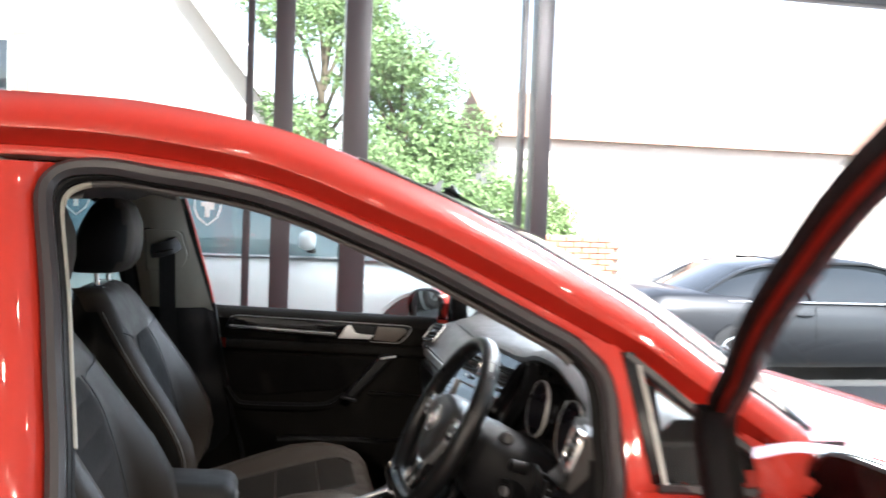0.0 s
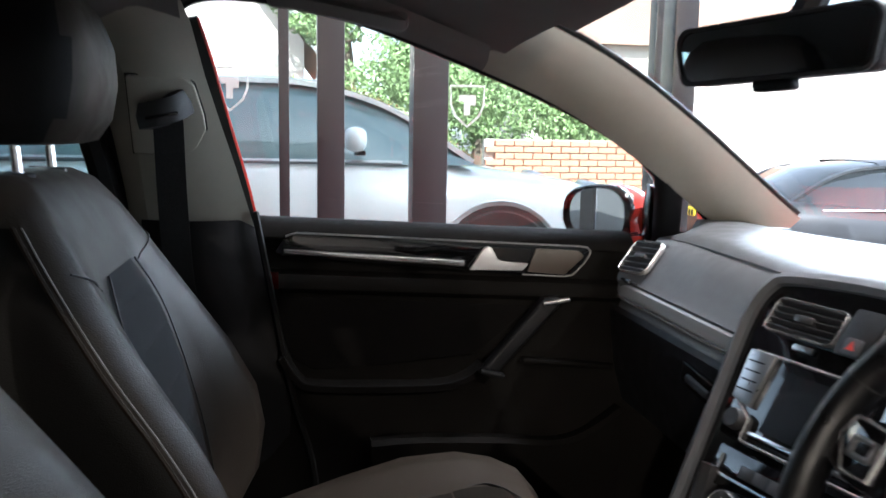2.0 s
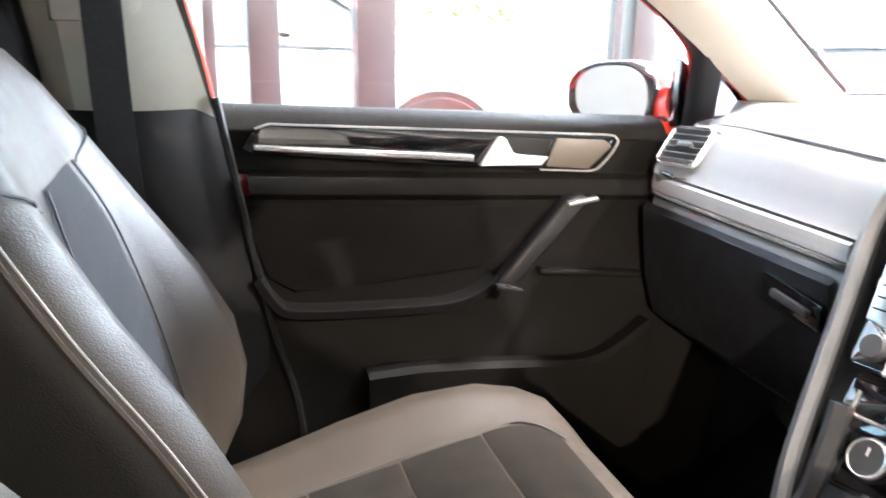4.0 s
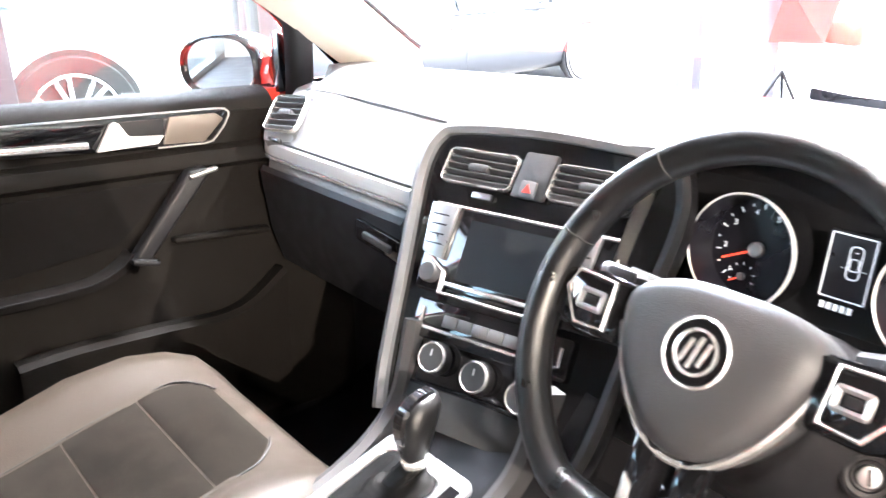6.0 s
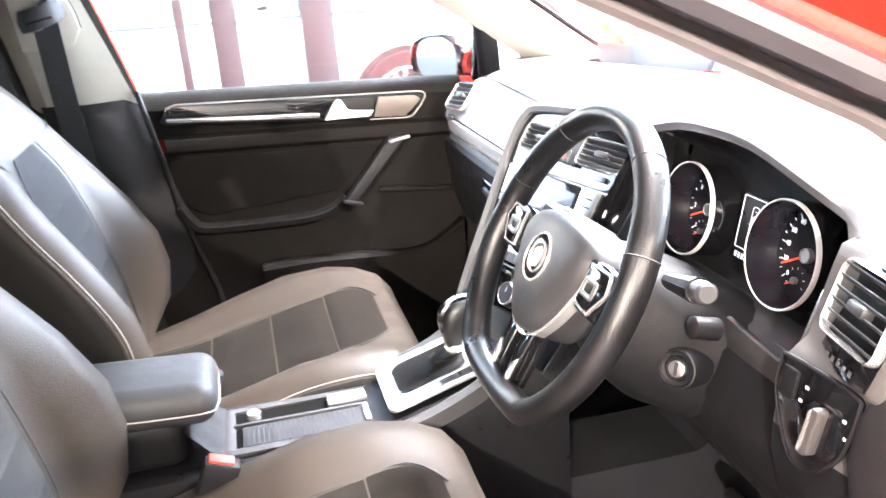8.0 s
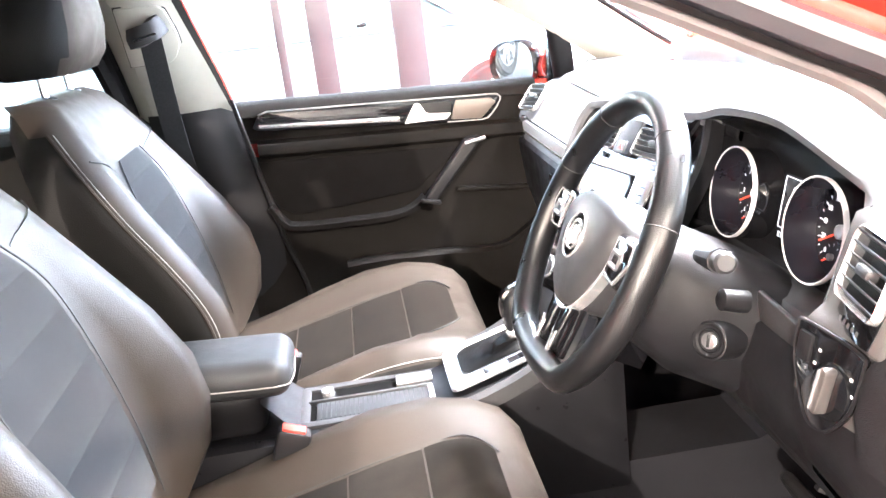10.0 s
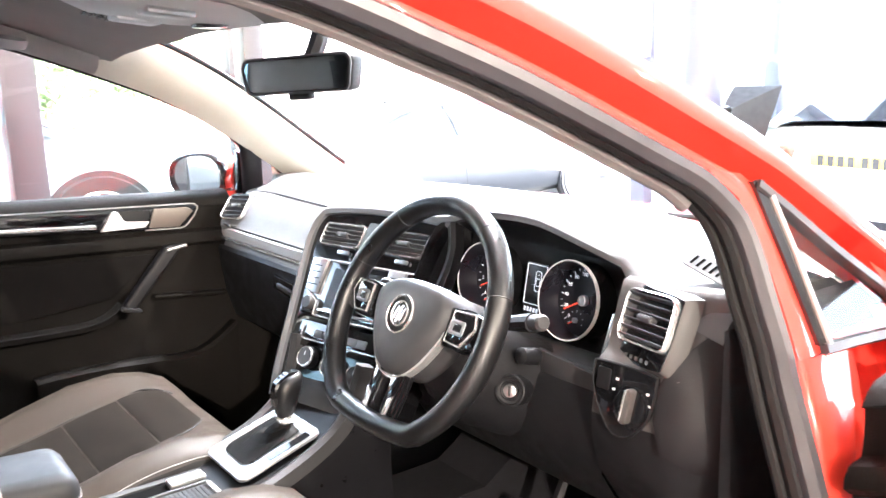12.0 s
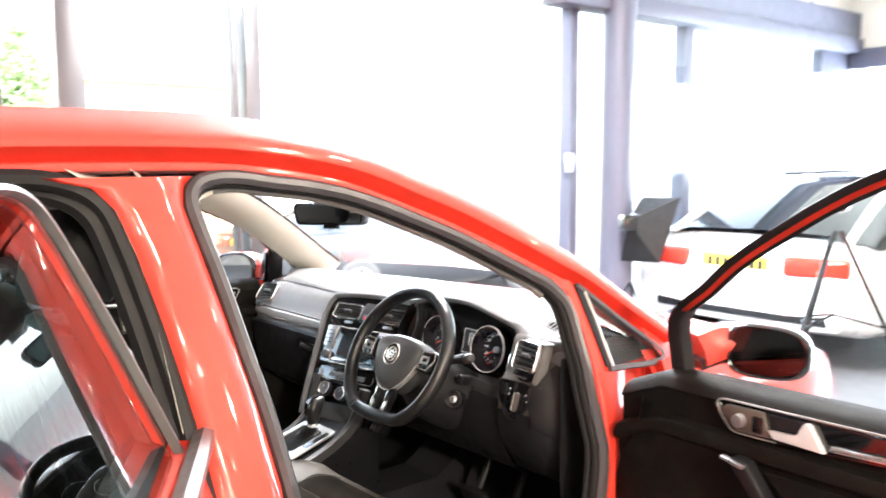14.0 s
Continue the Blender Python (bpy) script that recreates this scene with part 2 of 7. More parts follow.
def loft(rings, closed=False, cap=False, loop=False, bm=None):
    """A skin through rows of points; closed: each row is a ring; loop: the last row joins the first."""
    bm = bm or bmesh.new()
    vs = [[bm.verts.new(p) for p in r] for r in rings]
    n = len(rings[0])
    for i in range(len(vs) if loop else len(vs) - 1):
        a, b = vs[i], vs[(i + 1) % len(vs)]
        for j in range(n if closed else n - 1):
            k = (j + 1) % n
            q = [a[j], a[k], b[k], b[j]]
            if len({v.co.to_tuple(6) for v in q}) > 2:
                try:
                    bm.faces.new(q)
                except ValueError:
                    pass
    if cap and closed:
        for r in (vs[0], vs[-1]):
            try:
                bm.faces.new(r)
            except ValueError:
                pass
    return bm


def curve(pts, n=6, closed=False):
    """Catmull-Rom through points, n steps for each span."""
    P = [V(p) for p in pts]
    out, m = [], len(P)
    for i in range(m if closed else m - 1):
        g = (lambda k: P[k % m]) if closed else (lambda k: P[max(0, min(m - 1, k))])
        a, b, c, d = g(i - 1), g(i), g(i + 1), g(i + 2)
        for s in range(n):
            t = s / n
            out.append(0.5 * ((2 * b) + (c - a) * t + (2 * a - 5 * b + 4 * c - d) * t * t + (3 * b - a - 3 * c + d) * t ** 3))
    if not closed:
        out.append(P[-1])
    return out


def sweep(pts, prof, up=(0, 0, 1), closed=False, cap=True, scale=None, bm=None):
    """A profile of (side, up) pairs carried along points."""
    rings, n = [], len(pts)
    P = [V(p) for p in pts]
    for i, p in enumerate(P):
        a = P[(i - 1) % n] if closed else P[max(0, i - 1)]
        b = P[(i + 1) % n] if closed else P[min(n - 1, i + 1)]
        t = (b - a).normalized()
        u0 = V(up(i) if callable(up) else up)
        s = t.cross(u0).normalized()
        u = s.cross(t).normalized()
        k = scale(i / max(1, n - 1)) if scale else 1.0
        rings.append([p + s * (x * k) + u * (y * k) for x, y in prof])
    return loft(rings, closed=True, cap=cap and not closed, loop=closed, bm=bm)


def ring2(rx, ry, n=10):
    return [(rx * math.cos(2 * math.pi * k / n), ry * math.sin(2 * math.pi * k / n)) for k in range(n)]


def tube(pts, r, n=8, closed=False, up=(0, 0, 1), bm=None, scale=None):
    return sweep(pts, ring2(r, r, n), up, closed, True, scale, bm)


def rbox(size, at=(0, 0, 0), bevel=0.005, m=None, seg=2, bm=None):
    """A box with rounded edges."""
    b = bmesh.new()
    bmesh.ops.create_cube(b, size=1.0)
    bmesh.ops.scale(b, vec=size, verts=b.verts)
    if bevel:
        bmesh.ops.bevel(b, geom=list(b.edges), offset=min(bevel, min(size) * 0.49), segments=seg, affect="EDGES", profile=0.5)
    bmesh.ops.transform(b, matrix=Matrix.Translation(at) @ (m or Matrix()), verts=b.verts)
    return merge(bm, b)


def merge(bm, b):
    if bm is None:
        return b
    me = bpy.data.meshes.new("join")
    b.to_mesh(me)
    b.free()
    bm.from_mesh(me)
    bpy.data.meshes.remove(me)
    return bm


def prism(outline, depth, m=None, bevel=0.0, seg=2, bm=None):
    """A flat outline (x, y) pushed along +z by depth, its edges rounded, then placed by m."""
    b = bmesh.new()
    f = b.faces.new([b.verts.new((x, y, 0)) for x, y in outline])
    r = bmesh.ops.extrude_face_region(b, geom=[f])
    bmesh.ops.translate(b, vec=(0, 0, depth), verts=[v for v in r["geom"] if isinstance(v, bmesh.types.BMVert)])
    if bevel:
        bmesh.ops.bevel(b, geom=[e for e in b.edges if e.calc_face_angle(0) > 0.6], offset=bevel, segments=seg, affect="EDGES", profile=0.5)
    if m:
        bmesh.ops.transform(b, matrix=m, verts=b.verts)
    return merge(bm, b)


def rrect(w, h, r, n=4):
    """Outline of a rounded rectangle."""
    out = []
    for cx, cy, a in ((w / 2 - r, h / 2 - r, 0), (-w / 2 + r, h / 2 - r, 90), (-w / 2 + r, -h / 2 + r, 180), (w / 2 - r, -h / 2 + r, 270)):
        for k in range(n + 1):
            t = radians(a + 90 * k / n)
            out.append((cx + r * math.cos(t), cy + r * math.sin(t)))
    return out


def lathe(prof, n=24, m=None, bm=None, cap=False):
    """A profile of (radius, height) turned about z."""
    rings = [[(r * math.cos(2 * math.pi * k / n), r * math.sin(2 * math.pi * k / n), h) for k in range(n)] for r, h in prof]
    b = loft(rings, closed=True, cap=cap)
    if m:
        bmesh.ops.transform(b, matrix=m, verts=b.verts)
    return merge(bm, b)


def frame_ring(outline, width, depth, m=None, bm=None, inset=None):
    """A border round an outline, hollow, width wide inwards and depth deep."""
    n = len(outline)
    cx, cy = sum(p[0] for p in outline) / n, sum(p[1] for p in outline) / n
    inner = []
    for i, (x, y) in enumerate(outline):
        (ax, ay), (bx, by) = outline[i - 1], outline[(i + 1) % n]
        t = V((bx - ax, by - ay)).normalized()
        nx, ny = -t.y, t.x
        if nx * (cx - x) + ny * (cy - y) < 0:
            nx, ny = -nx, -ny
        inner.append((x + nx * width, y + ny * width))
    rings = []
    for i in range(n):
        (x, y), (u, v) = outline[i], inner[i]
        mx, my = (x + u) / 2, (y + v) / 2
        rings.append([(x, y, 0), (x, y, depth * 0.7), (mx, my, depth), (u, v, depth * 0.7), (u, v, 0)])
    b = loft(rings, closed=True, loop=True)
    if m:
        bmesh.ops.transform(b, matrix=m, verts=b.verts)
    return merge(bm, b)


def axes(o, x, y, z=None):
    """The placing whose own x and y lie along the given directions."""
    x = V(x).normalized()
    z = x.cross(V(y)).normalized() if z is None else V(z).normalized()
    x = (x - z * x.dot(z)).normalized()
    y = z.cross(x).normalized()
    return Matrix((( x.x, y.x, z.x, o[0]), (x.y, y.y, z.y, o[1]), (x.z, y.z, z.z, o[2]), (0, 0, 0, 1)))


def bars(rows, m, h, bm=None):
    """Plain printed bars: (x, y, width) each, h high."""
    b = bmesh.new()
    for x, y, w in rows:
        b.faces.new([b.verts.new(p) for p in ((x, y, 0), (x + w, y, 0), (x + w, y + h, 0), (x, y + h, 0))])
    bmesh.ops.transform(b, matrix=m, verts=b.verts)
    return merge(bm, b)


def lettering(name, text, size, m, material, parent=None, align="CENTER"):
    """Letters as a thin mesh."""
    cu = bpy.data.curves.new("letters", "FONT")
    cu.body, cu.size, cu.align_x, cu.align_y, cu.extrude = text, size, align, "CENTER", 0.0002
    ob = bpy.data.objects.new("letters", cu)
    scene.collection.objects.link(ob)
    bpy.context.view_layer.update()
    me = bpy.data.meshes.new_from_object(ob.evaluated_get(bpy.context.evaluated_depsgraph_get()))
    bpy.data.objects.remove(ob)
    me.transform(m)
    me.materials.clear()
    me.materials.append(material)
    o = new(name, me)
    if parent:
        o.parent = parent
    return o

# ---- showroom shell ----
WALL_Y = 2.19
def slab(x0, x1, y0, y1, z0, z1, bevel=0.0):
    return rbox((x1 - x0, y1 - y0, z1 - z0), ((x0 + x1) / 2, (y0 + y1) / 2, (z0 + z1) / 2), bevel)


solid("floor", slab(-8, 8.2, -8, 2.28, -0.2, 0), FLOORMAT, "smooth grey showroom floor", "floor", "structure")
solid("ceiling", slab(-8, 8.2, -8, 2.3, 3.1, 3.3), WHITEWALL, "cream showroom ceiling", "ceiling", "structure")
# two unseen walls close the room, grey to hold down bounced light
solid("wall_south", slab(-8, 8.2, -8.2, -8, -0.2, 3.3), GREYWALL, "unseen closing wall, grey to hold down bounced light", "wall", "structure")
solid("wall_west", slab(-8.2, -8, -8.2, 2.3, -0.2, 3.3), GREYWALL, "unseen closing wall, grey to hold down bounced light", "wall", "structure")

# window wall along y = 2.19: posts, rails, panes
POSTS = [(-5.2, -5.1), (-2.62, -2.5), (-0.49, -0.455), (-0.36, -0.267), (-0.03, 0.095), (0.85, 0.88), (0.925, 1.015), (3.515, 3.6), (4.93, 5.06), (7.28, 7.9)]
wall = thing("window_wall", "anthracite framed full-height showroom window wall", "window wall", kind="structure")
for x0, x1 in POSTS:
    part("post", slab(x0, x1, WALL_Y, WALL_Y + (0.06 if x1 - x0 < 0.05 else 0.11), 0, 2.5, 0.004), MULLION if x1 < 3 else BLUEGREY, wall)
part("head_rail", slab(-8, 3.515, WALL_Y, WALL_Y + 0.09, 2.5, 2.6, 0.004), MULLION, wall)
part("bottom_rail", slab(-8, 7.9, WALL_Y, WALL_Y + 0.09, 0.0, 0.07, 0.004), MULLION, wall)
part("fascia", slab(-8, 7.9, WALL_Y - 0.02, WALL_Y + 0.1, 2.86, 3.1), WHITEWALL, wall)
edges = [-8.0] + [v for p in POSTS for v in p]
for x0, x1 in zip(edges[0::2], edges[1::2]):
    if x0 == 1.015:
        continue   # the folding doors of this bay stand open
    p = part("pane", slab(x0, x1, WALL_Y - 0.012, WALL_Y - 0.004, 0.07, 2.5), PANE, wall, smooth=0)
    p.visible_shadow = False
for x, z in ((-1.23, 1.3), (-0.65, 1.27), (0.16, 1.23)):
    m = Matrix(((1, 0, 0, x), (0, 0, -1, WALL_Y - 0.0125), (0, 1, 0, z), (0, 0, 0, 1)))
    sh_ = [(-0.062, 0.07), (0.062, 0.07), (0.062, 0.0), (0.045, -0.04), (0.0, -0.078), (-0.045, -0.04), (-0.062, 0.0)]
    dc = part("shield_decal", frame_ring(sh_, 0.008, 0.001, m), FROST, wall, "frosted shield-shaped decal")
    part("decal_band", prism([(-0.03, 0.035), (0.03, 0.035), (0.03, 0.0), (0.01, 0.0), (0.01, -0.035), (-0.012, -0.035), (-0.012, 0.015), (-0.03, 0.015)], 0.001, m), FROST, dc)
beam = thing("window_beam", "blue-grey steel beam over the showroom windows", "beam", kind="structure")
part("web", slab(-8, 7.9, WALL_Y - 0.1, WALL_Y + 0.09, 2.6, 2.86, 0.004), BLUEGREY, beam)
part("lower_flange", slab(3.3, 7.9, WALL_Y - 0.14, WALL_Y + 0.1, 2.46, 2.6, 0.006), BLUEGREY, beam)
for x in (4.6, 5.4, 6.2, 7.0):
    part("panel_joint", slab(x, x + 0.012, WALL_Y - 0.03, WALL_Y - 0.018, 2.87, 3.09), MULLION, beam)
col = thing("steel_column", "round blue-grey painted steel column with a cable clip", "column", kind="structure")
part("shaft", lathe([(0.125, 0), (0.125, 3.1)], 28, Matrix.Translation((3.9, 2.06, 0))), BLUEGREY, col)
part("foot_plate", slab(3.72, 4.08, 1.9, 2.18, 0, 0.015, 0.004), BLUEGREY, col)
part("conduit", tube([(3.765, 2.0, 0), (3.765, 2.0, 1.55)], 0.012), SATIN, col, "pale plastic conduit")
part("junction_box", rbox((0.05, 0.05, 0.14), (3.46, 2.15, 1.35), 0.006), SATIN, wall)

# end wall with windows at x = 7.9
wall_e = thing("window_wall_east", "blue-grey framed showroom end windows", "window wall", kind="structure")
for y0 in (-6.0, -3.9, -1.8, 0.3):
    part("post", slab(7.9, 8.02, y0 - 0.08, y0 + 0.08, 0, 2.5, 0.004), BLUEGREY, wall_e)
for y0, y1 in ((-8, -6.08), (-5.92, -3.98), (-3.82, -1.88), (-1.72, 0.22), (0.38, 2.19)):
    p = part("pane", slab(7.94, 7.948, y0, y1, 0.07, 2.3), PANE, wall_e, smooth=0)
    p.visible_shadow = False
part("head_beam", slab(7.84, 8.05, -8, 2.19, 2.3, 2.5, 0.006), BLUEGREY, wall_e)
part("fascia", slab(7.9, 8.05, -8, 2.19, 2.5, 3.1), WHITEWALL, wall_e)

# unseen flat ceiling panel lamp over the car's bonnet, added to brighten the dashboard
pl = thing("added_panel_lamp", "added square ceiling panel lamp, unseen, brightening the dashboard", "ceiling lamp", pose(1.35, 0.45, 3.1))
part("frame", frame_ring(rrect(0.64, 0.64, 0.02), 0.02, 0.015, Matrix.Rotation(math.pi, 4, "X")), WHITEWALL, pl)
part("diffuser", prism(rrect(0.6, 0.6, 0.01), 0.006, Matrix.Rotation(math.pi, 4, "X")), glow("added_panel_glow", (1.0, 0.96, 0.9), 12.0), pl)
pd = bpy.data.lights.new("added_panel_light", "AREA")
pd.shape, pd.size, pd.energy, pd.color = "SQUARE", 0.55, 30, (1.0, 0.9, 0.79)
new("added_panel_light", pd).matrix_basis = pose(1.35, 0.45, 3.075)

# ceiling spot lamps
KEY = (-3.0, -7.2)
BRIGHT = {KEY: 145, (1.7, -4.6): 38, (-0.75, -3.5): 4, (-2.6, -4.8): 10}
LAMPS = [KEY, (-0.75, -3.5), (-2.6, -1.9), (1.2, -2.2), (3.2, -2.4), (-0.4, -4.6), (1.7, -4.6), (-2.6, -4.8), (0.6, -6.6), (5.6, -0.2)]
WARM = glow("lamp_glow", (1.0, 0.83, 0.62), 8.0)
lamp0 = thing("ceiling_spot", "round white ceiling spot lamp, switched on", "ceiling lamp", pose(LAMPS[0][0], LAMPS[0][1], 3.1), "ceiling lamps")
part("rim", lathe([(0.085, 0), (0.085, -0.012), (0.07, -0.022), (0.062, -0.01)], 24), WHITEWALL, lamp0)
part("lens", lathe([(0.0, -0.008), (0.062, -0.008)], 24), WARM, lamp0)
for x, y in LAMPS[1:]:
    copy_thing(lamp0, pose(x, y, 3.1))
for x, y in LAMPS:
    ld = bpy.data.lights.new("spot_light", "AREA")
    ld.shape, ld.size, ld.energy, ld.color = "DISK", 0.12, BRIGHT.get((x, y), 2.5), (1.0, 0.82, 0.61)
    new("spot_light", ld).matrix_basis = pose(x, y, 3.07)

# ---- outside ----
def ground_z(x, y):
    a = min(1, max(0, (x - 1.6) / 3.0))
    a = a * a * (3 - 2 * a)
    return 0.14 - 0.64 * a


g = bmesh.new()
xs = [-300, -60, -20, -8, -4, -1, 0, 1, 1.6, 2.2, 2.8, 3.4, 4, 4.6, 6, 8.1, 20, 60, 300]
ys = [2.3, 3, 5, 8, 12, 20, 60, 300]
vs = [[g.verts.new((x, y, ground_z(x, y) if y > 2.4 else min(-0.05, ground_z(x, y)))) for x in xs] for y in ys]
for i in range(len(ys) - 1):
    for j in range(len(xs) - 1):
        g.faces.new((vs[i][j], vs[i][j + 1], vs[i + 1][j + 1], vs[i + 1][j]))
w = [[g.verts.new((x, y, -0.5)) for x in (8.1, 20, 60, 300)] for y in (-300, -60, -10, 2.3)]
for i in range(3):
    for j in range(3):
        g.faces.new((w[i][j], w[i][j + 1], w[i + 1][j + 1], w[i + 1][j]))
solid("ground", g, ASPHALT, "sloping asphalt forecourt", "ground", "structure")


def wheel_parts(car, x, y, z, r, s, spokes=5, rim=ALLOY, w=0.21):
    """A wheel under a car: tyre, and its rim as a sub-part."""
    m = Matrix.Translation((x, y, z)) @ Matrix.Rotation(-s * math.pi / 2, 4, "X")
    t = part("wheel", lathe([(r * 0.68, -w * 0.3), (r * 0.72, w * 0.02), (r * 0.94, w * 0.03), (r, -w * 0.12), (r, -w * 0.8), (r * 0.9, -w)], 32, m), TYRE, car, "black tyre on an alloy wheel")
    b = lathe([(r * 0.7, -w * 0.06), (r * 0.7, 0.0), (r * 0.66, 0.004), (r * 0.64, -w * 0.3)], 32, m)
    for k in range(spokes):
        for d in (-0.16, 0.16):
            a = 2 * math.pi * k / spokes + d
            c, q = math.cos(a), math.sin(a)
            c0, q0 = math.cos(a - d * 0.9), math.sin(a - d * 0.9)
            mm = axes((0, 0, 0), (c * r * 0.65 - c0 * r * 0.12, q * r * 0.65 - q0 * r * 0.12, 0), (-q, c, 0))
            L = V((c * r * 0.65 - c0 * r * 0.12, q * r * 0.65 - q0 * r * 0.12, 0)).length
            mm.translation = (c0 * r * 0.12, q0 * r * 0.12, -w * 0.04)
            bb = rbox((L, r * 0.075, 0.02), (L / 2, 0, 0), 0.004, None, 1)
            bmesh.ops.transform(bb, matrix=m @ mm, verts=bb.verts)
            merge(b, bb)
    merge(b, lathe([(0, 0.0), (r * 0.17, -0.003), (r * 0.19, -0.03)], 20, m))
    part("rim", b, rim, t, "silver multi-spoke alloy rim")
    part("brake_disc", lathe([(0.0, -w * 0.45), (r * 0.52, -w * 0.45)], 24, m), SATIN, t)
    return t


WINDOWDARK = mat("dark_car_window", (0.015, 0.018, 0.02), 0.05, 0, 0.1, 10, coat=0.5, rvar=0.02)
WINDOWPALE = mat("pale_car_window", (0.12, 0.17, 0.18), 0.05, 0, 0.1, 10, coat=0.6, rvar=0.02)


def road_car(name, label, m, paint, glassy, L=4.5, W=0.9, H=1.3, hood=0.72, deck=0.85, belt=0.88, cab=(0.55, -1.75), screen=0.75, back=0.85, axle=(1.35, -1.25), r=0.33, tail=True, plate=True):
    """A closed road car standing along its own x: nose at +x, ground at z = 0."""
    car = thing(name, label, "car", m)
    f, b = L / 2, -L / 2
    st = [(b, 0.42, deck - 0.22, 0.8), (b + 0.06, 0.26, deck - 0.06, 0.9), (b + 0.3, 0.2, deck, 0.97), (cab[1], 0.18, max(deck, belt - 0.02), 1.0), (cab[1] * 0.45, 0.17, belt, 1.0), (cab[0], 0.17, belt - 0.01, 1.0),
          (cab[0] + 0.45, 0.18, (belt + hood) / 2 + 0.03, 0.99), (f - 0.45, 0.19, hood, 0.96), (f - 0.15, 0.2, hood - 0.1, 0.88), (f, 0.3, hood - 0.25, 0.74)]
    rings = []
    for x, z0, z1, k in st:
        h = [(0.5, z0), (0.86, z0 + 0.02), (0.95, z0 + 0.1), (1.0, z0 + (z1 - z0) * 0.45), (0.985, z0 + (z1 - z0) * 0.75), (0.93, z1 - 0.035), (0.86, z1), (0.45, z1 + 0.02)]
        pts = [(x, y * W * k, z) for y, z in h]
        rings.append(pts + [(x, -y, z) for x, y, z in reversed(pts)])
    bm = loft([[V(p) for p in r_] for r_ in rings], closed=True, cap=True)
    bmesh.ops.subdivide_edges(bm, edges=[e for e in bm.edges if abs(e.verts[0].co.x - e.verts[1].co.x) > 0.25], cuts=2, use_grid_fill=True, smooth=0.6)
    body = part("body", bm, paint, car, smooth=50)
    x0, x1 = cab[0] + screen * 0.25, cab[1] - back * 0.2
    gst = [(x0 + screen * 0.55, belt - 0.03, 0.8), (x0, belt + (H - belt) * 0.62, 0.72), (x0 - screen * 0.5, H - 0.04, 0.66), (x0 - screen * 1.0, H - 0.01, 0.63), (x1 + back * 0.9, H - 0.03, 0.63), (x1 + back * 0.35, belt + (H - belt) * 0.72, 0.66), (x1 - back * 0.2, belt + 0.02, 0.72)]
    rows, roofrows = [], []
    for x, z, k in gst:
        kb = 0.93
        base = belt - 0.04
        rows.append([V((x, y * W, zz)) for y, zz in ((kb, base), (kb * 0.6 + k * 0.4, base + (z - base) * 0.5), (k, z - 0.03 * (z > belt)), (k * 0.8, z + 0.01), (0, z + 0.025), (-k * 0.8, z + 0.01), (-k, z - 0.03 * (z > belt)), (-kb * 0.6 - k * 0.4, base + (z - base) * 0.5), (-kb, base))])
    part("window_glass", loft(rows), glassy, car, "dark glossy side and end windows", smooth=40)
    for s in (1, -1):
        k0 = 2 if s > 0 else 6
        line = curve([r_[k0] + V((0, s * 0.006, 0.004)) for r_ in rows], 5)
        part("roof_rail", sweep(line, [(-0.03, -0.012), (0.03, -0.012), (0.03, 0.014), (-0.03, 0.014)]), paint, car)
        for x in ((x0 + x1) / 2 - 0.1,):
            a = V((x, s * W * 0.945, belt - 0.02))
            part("door_pillar", sweep([a, V((x - 0.04, s * W * 0.83, belt + (H - belt) * 0.5)), V((x - 0.07, s * W * 0.665, H - 0.05))], [(-0.04, -0.008), (0.04, -0.008), (0.04, 0.008), (-0.04, 0.008)], up=(0, s, 0.3)), GLOSSBLACK, car)
            part("door_seam", tube([V((x, s * W * 1.003, 0.3)), V((x, s * W * 1.003, 0.55)), V((x, s * W * 0.97, belt - 0.06))], 0.005, 6), TYRE, car)
        part("waist_trim", tube([V((cab[0] + 0.2, s * W * 0.945, belt - 0.03)), V((cab[1] * 0.5, s * W * 0.945, belt - 0.02)), V((cab[1] - 0.1, s * W * 0.93, belt - 0.02))], 0.012, 6), SATIN, car)
        mir = part("wing_mirror", rbox((0.11, 0.2, 0.12), (cab[0] - 0.05, s * (W + 0.1), belt + 0.09), 0.045, None, 3), paint, car)
        part("mirror_arm", rbox((0.06, 0.1, 0.03), (cab[0] - 0.02, s * (W + 0.0), belt + 0.02), 0.01), GLOSSBLACK, mir)
        part("door_handle", rbox((0.18, 0.03, 0.03), (-0.55, s * W * 1.0, belt - 0.16), 0.01), paint, car)
        part("tail_lamp", rbox((0.12, 0.42, 0.13), (b + 0.05, s * W * 0.62, deck - 0.14), 0.035, Matrix.Rotation(-s * 0.18, 4, "Z"), 3), LAMPRED, car, "red rear lamp")
        part("head_lamp", rbox((0.3, 0.26, 0.12), (f - 0.33, s * W * 0.66, hood - 0.06), 0.05, Matrix.Rotation(0.35, 4, "Y"), 3), SATIN, car, "clear headlamp")
        for ax in axle:
            part("wheel_arch", lathe([(r * 1.02, -0.02), (r * 1.13, 0.0), (r * 1.15, -0.04)], 28, Matrix.Translation((ax, s * W * 0.992, r)) @ Matrix.Rotation(-s * math.pi / 2, 4, "X")), paint, car)
            part("arch_well", lathe([(0, 0), (r * 1.06, 0)], 28, Matrix.Translation((ax, s * W * 1.003, r)) @ Matrix.Rotation(-s * math.pi / 2, 4, "X")), TYRE, car)
            wheel_parts(car, ax, s * (W + 0.012), r, r, s, 7)
    part("roof", loft([[rows[i][j] + V((0, 0, 0.006)) for j in (2, 3, 4, 5, 6)] for i in range(2, 5)]), paint, car)
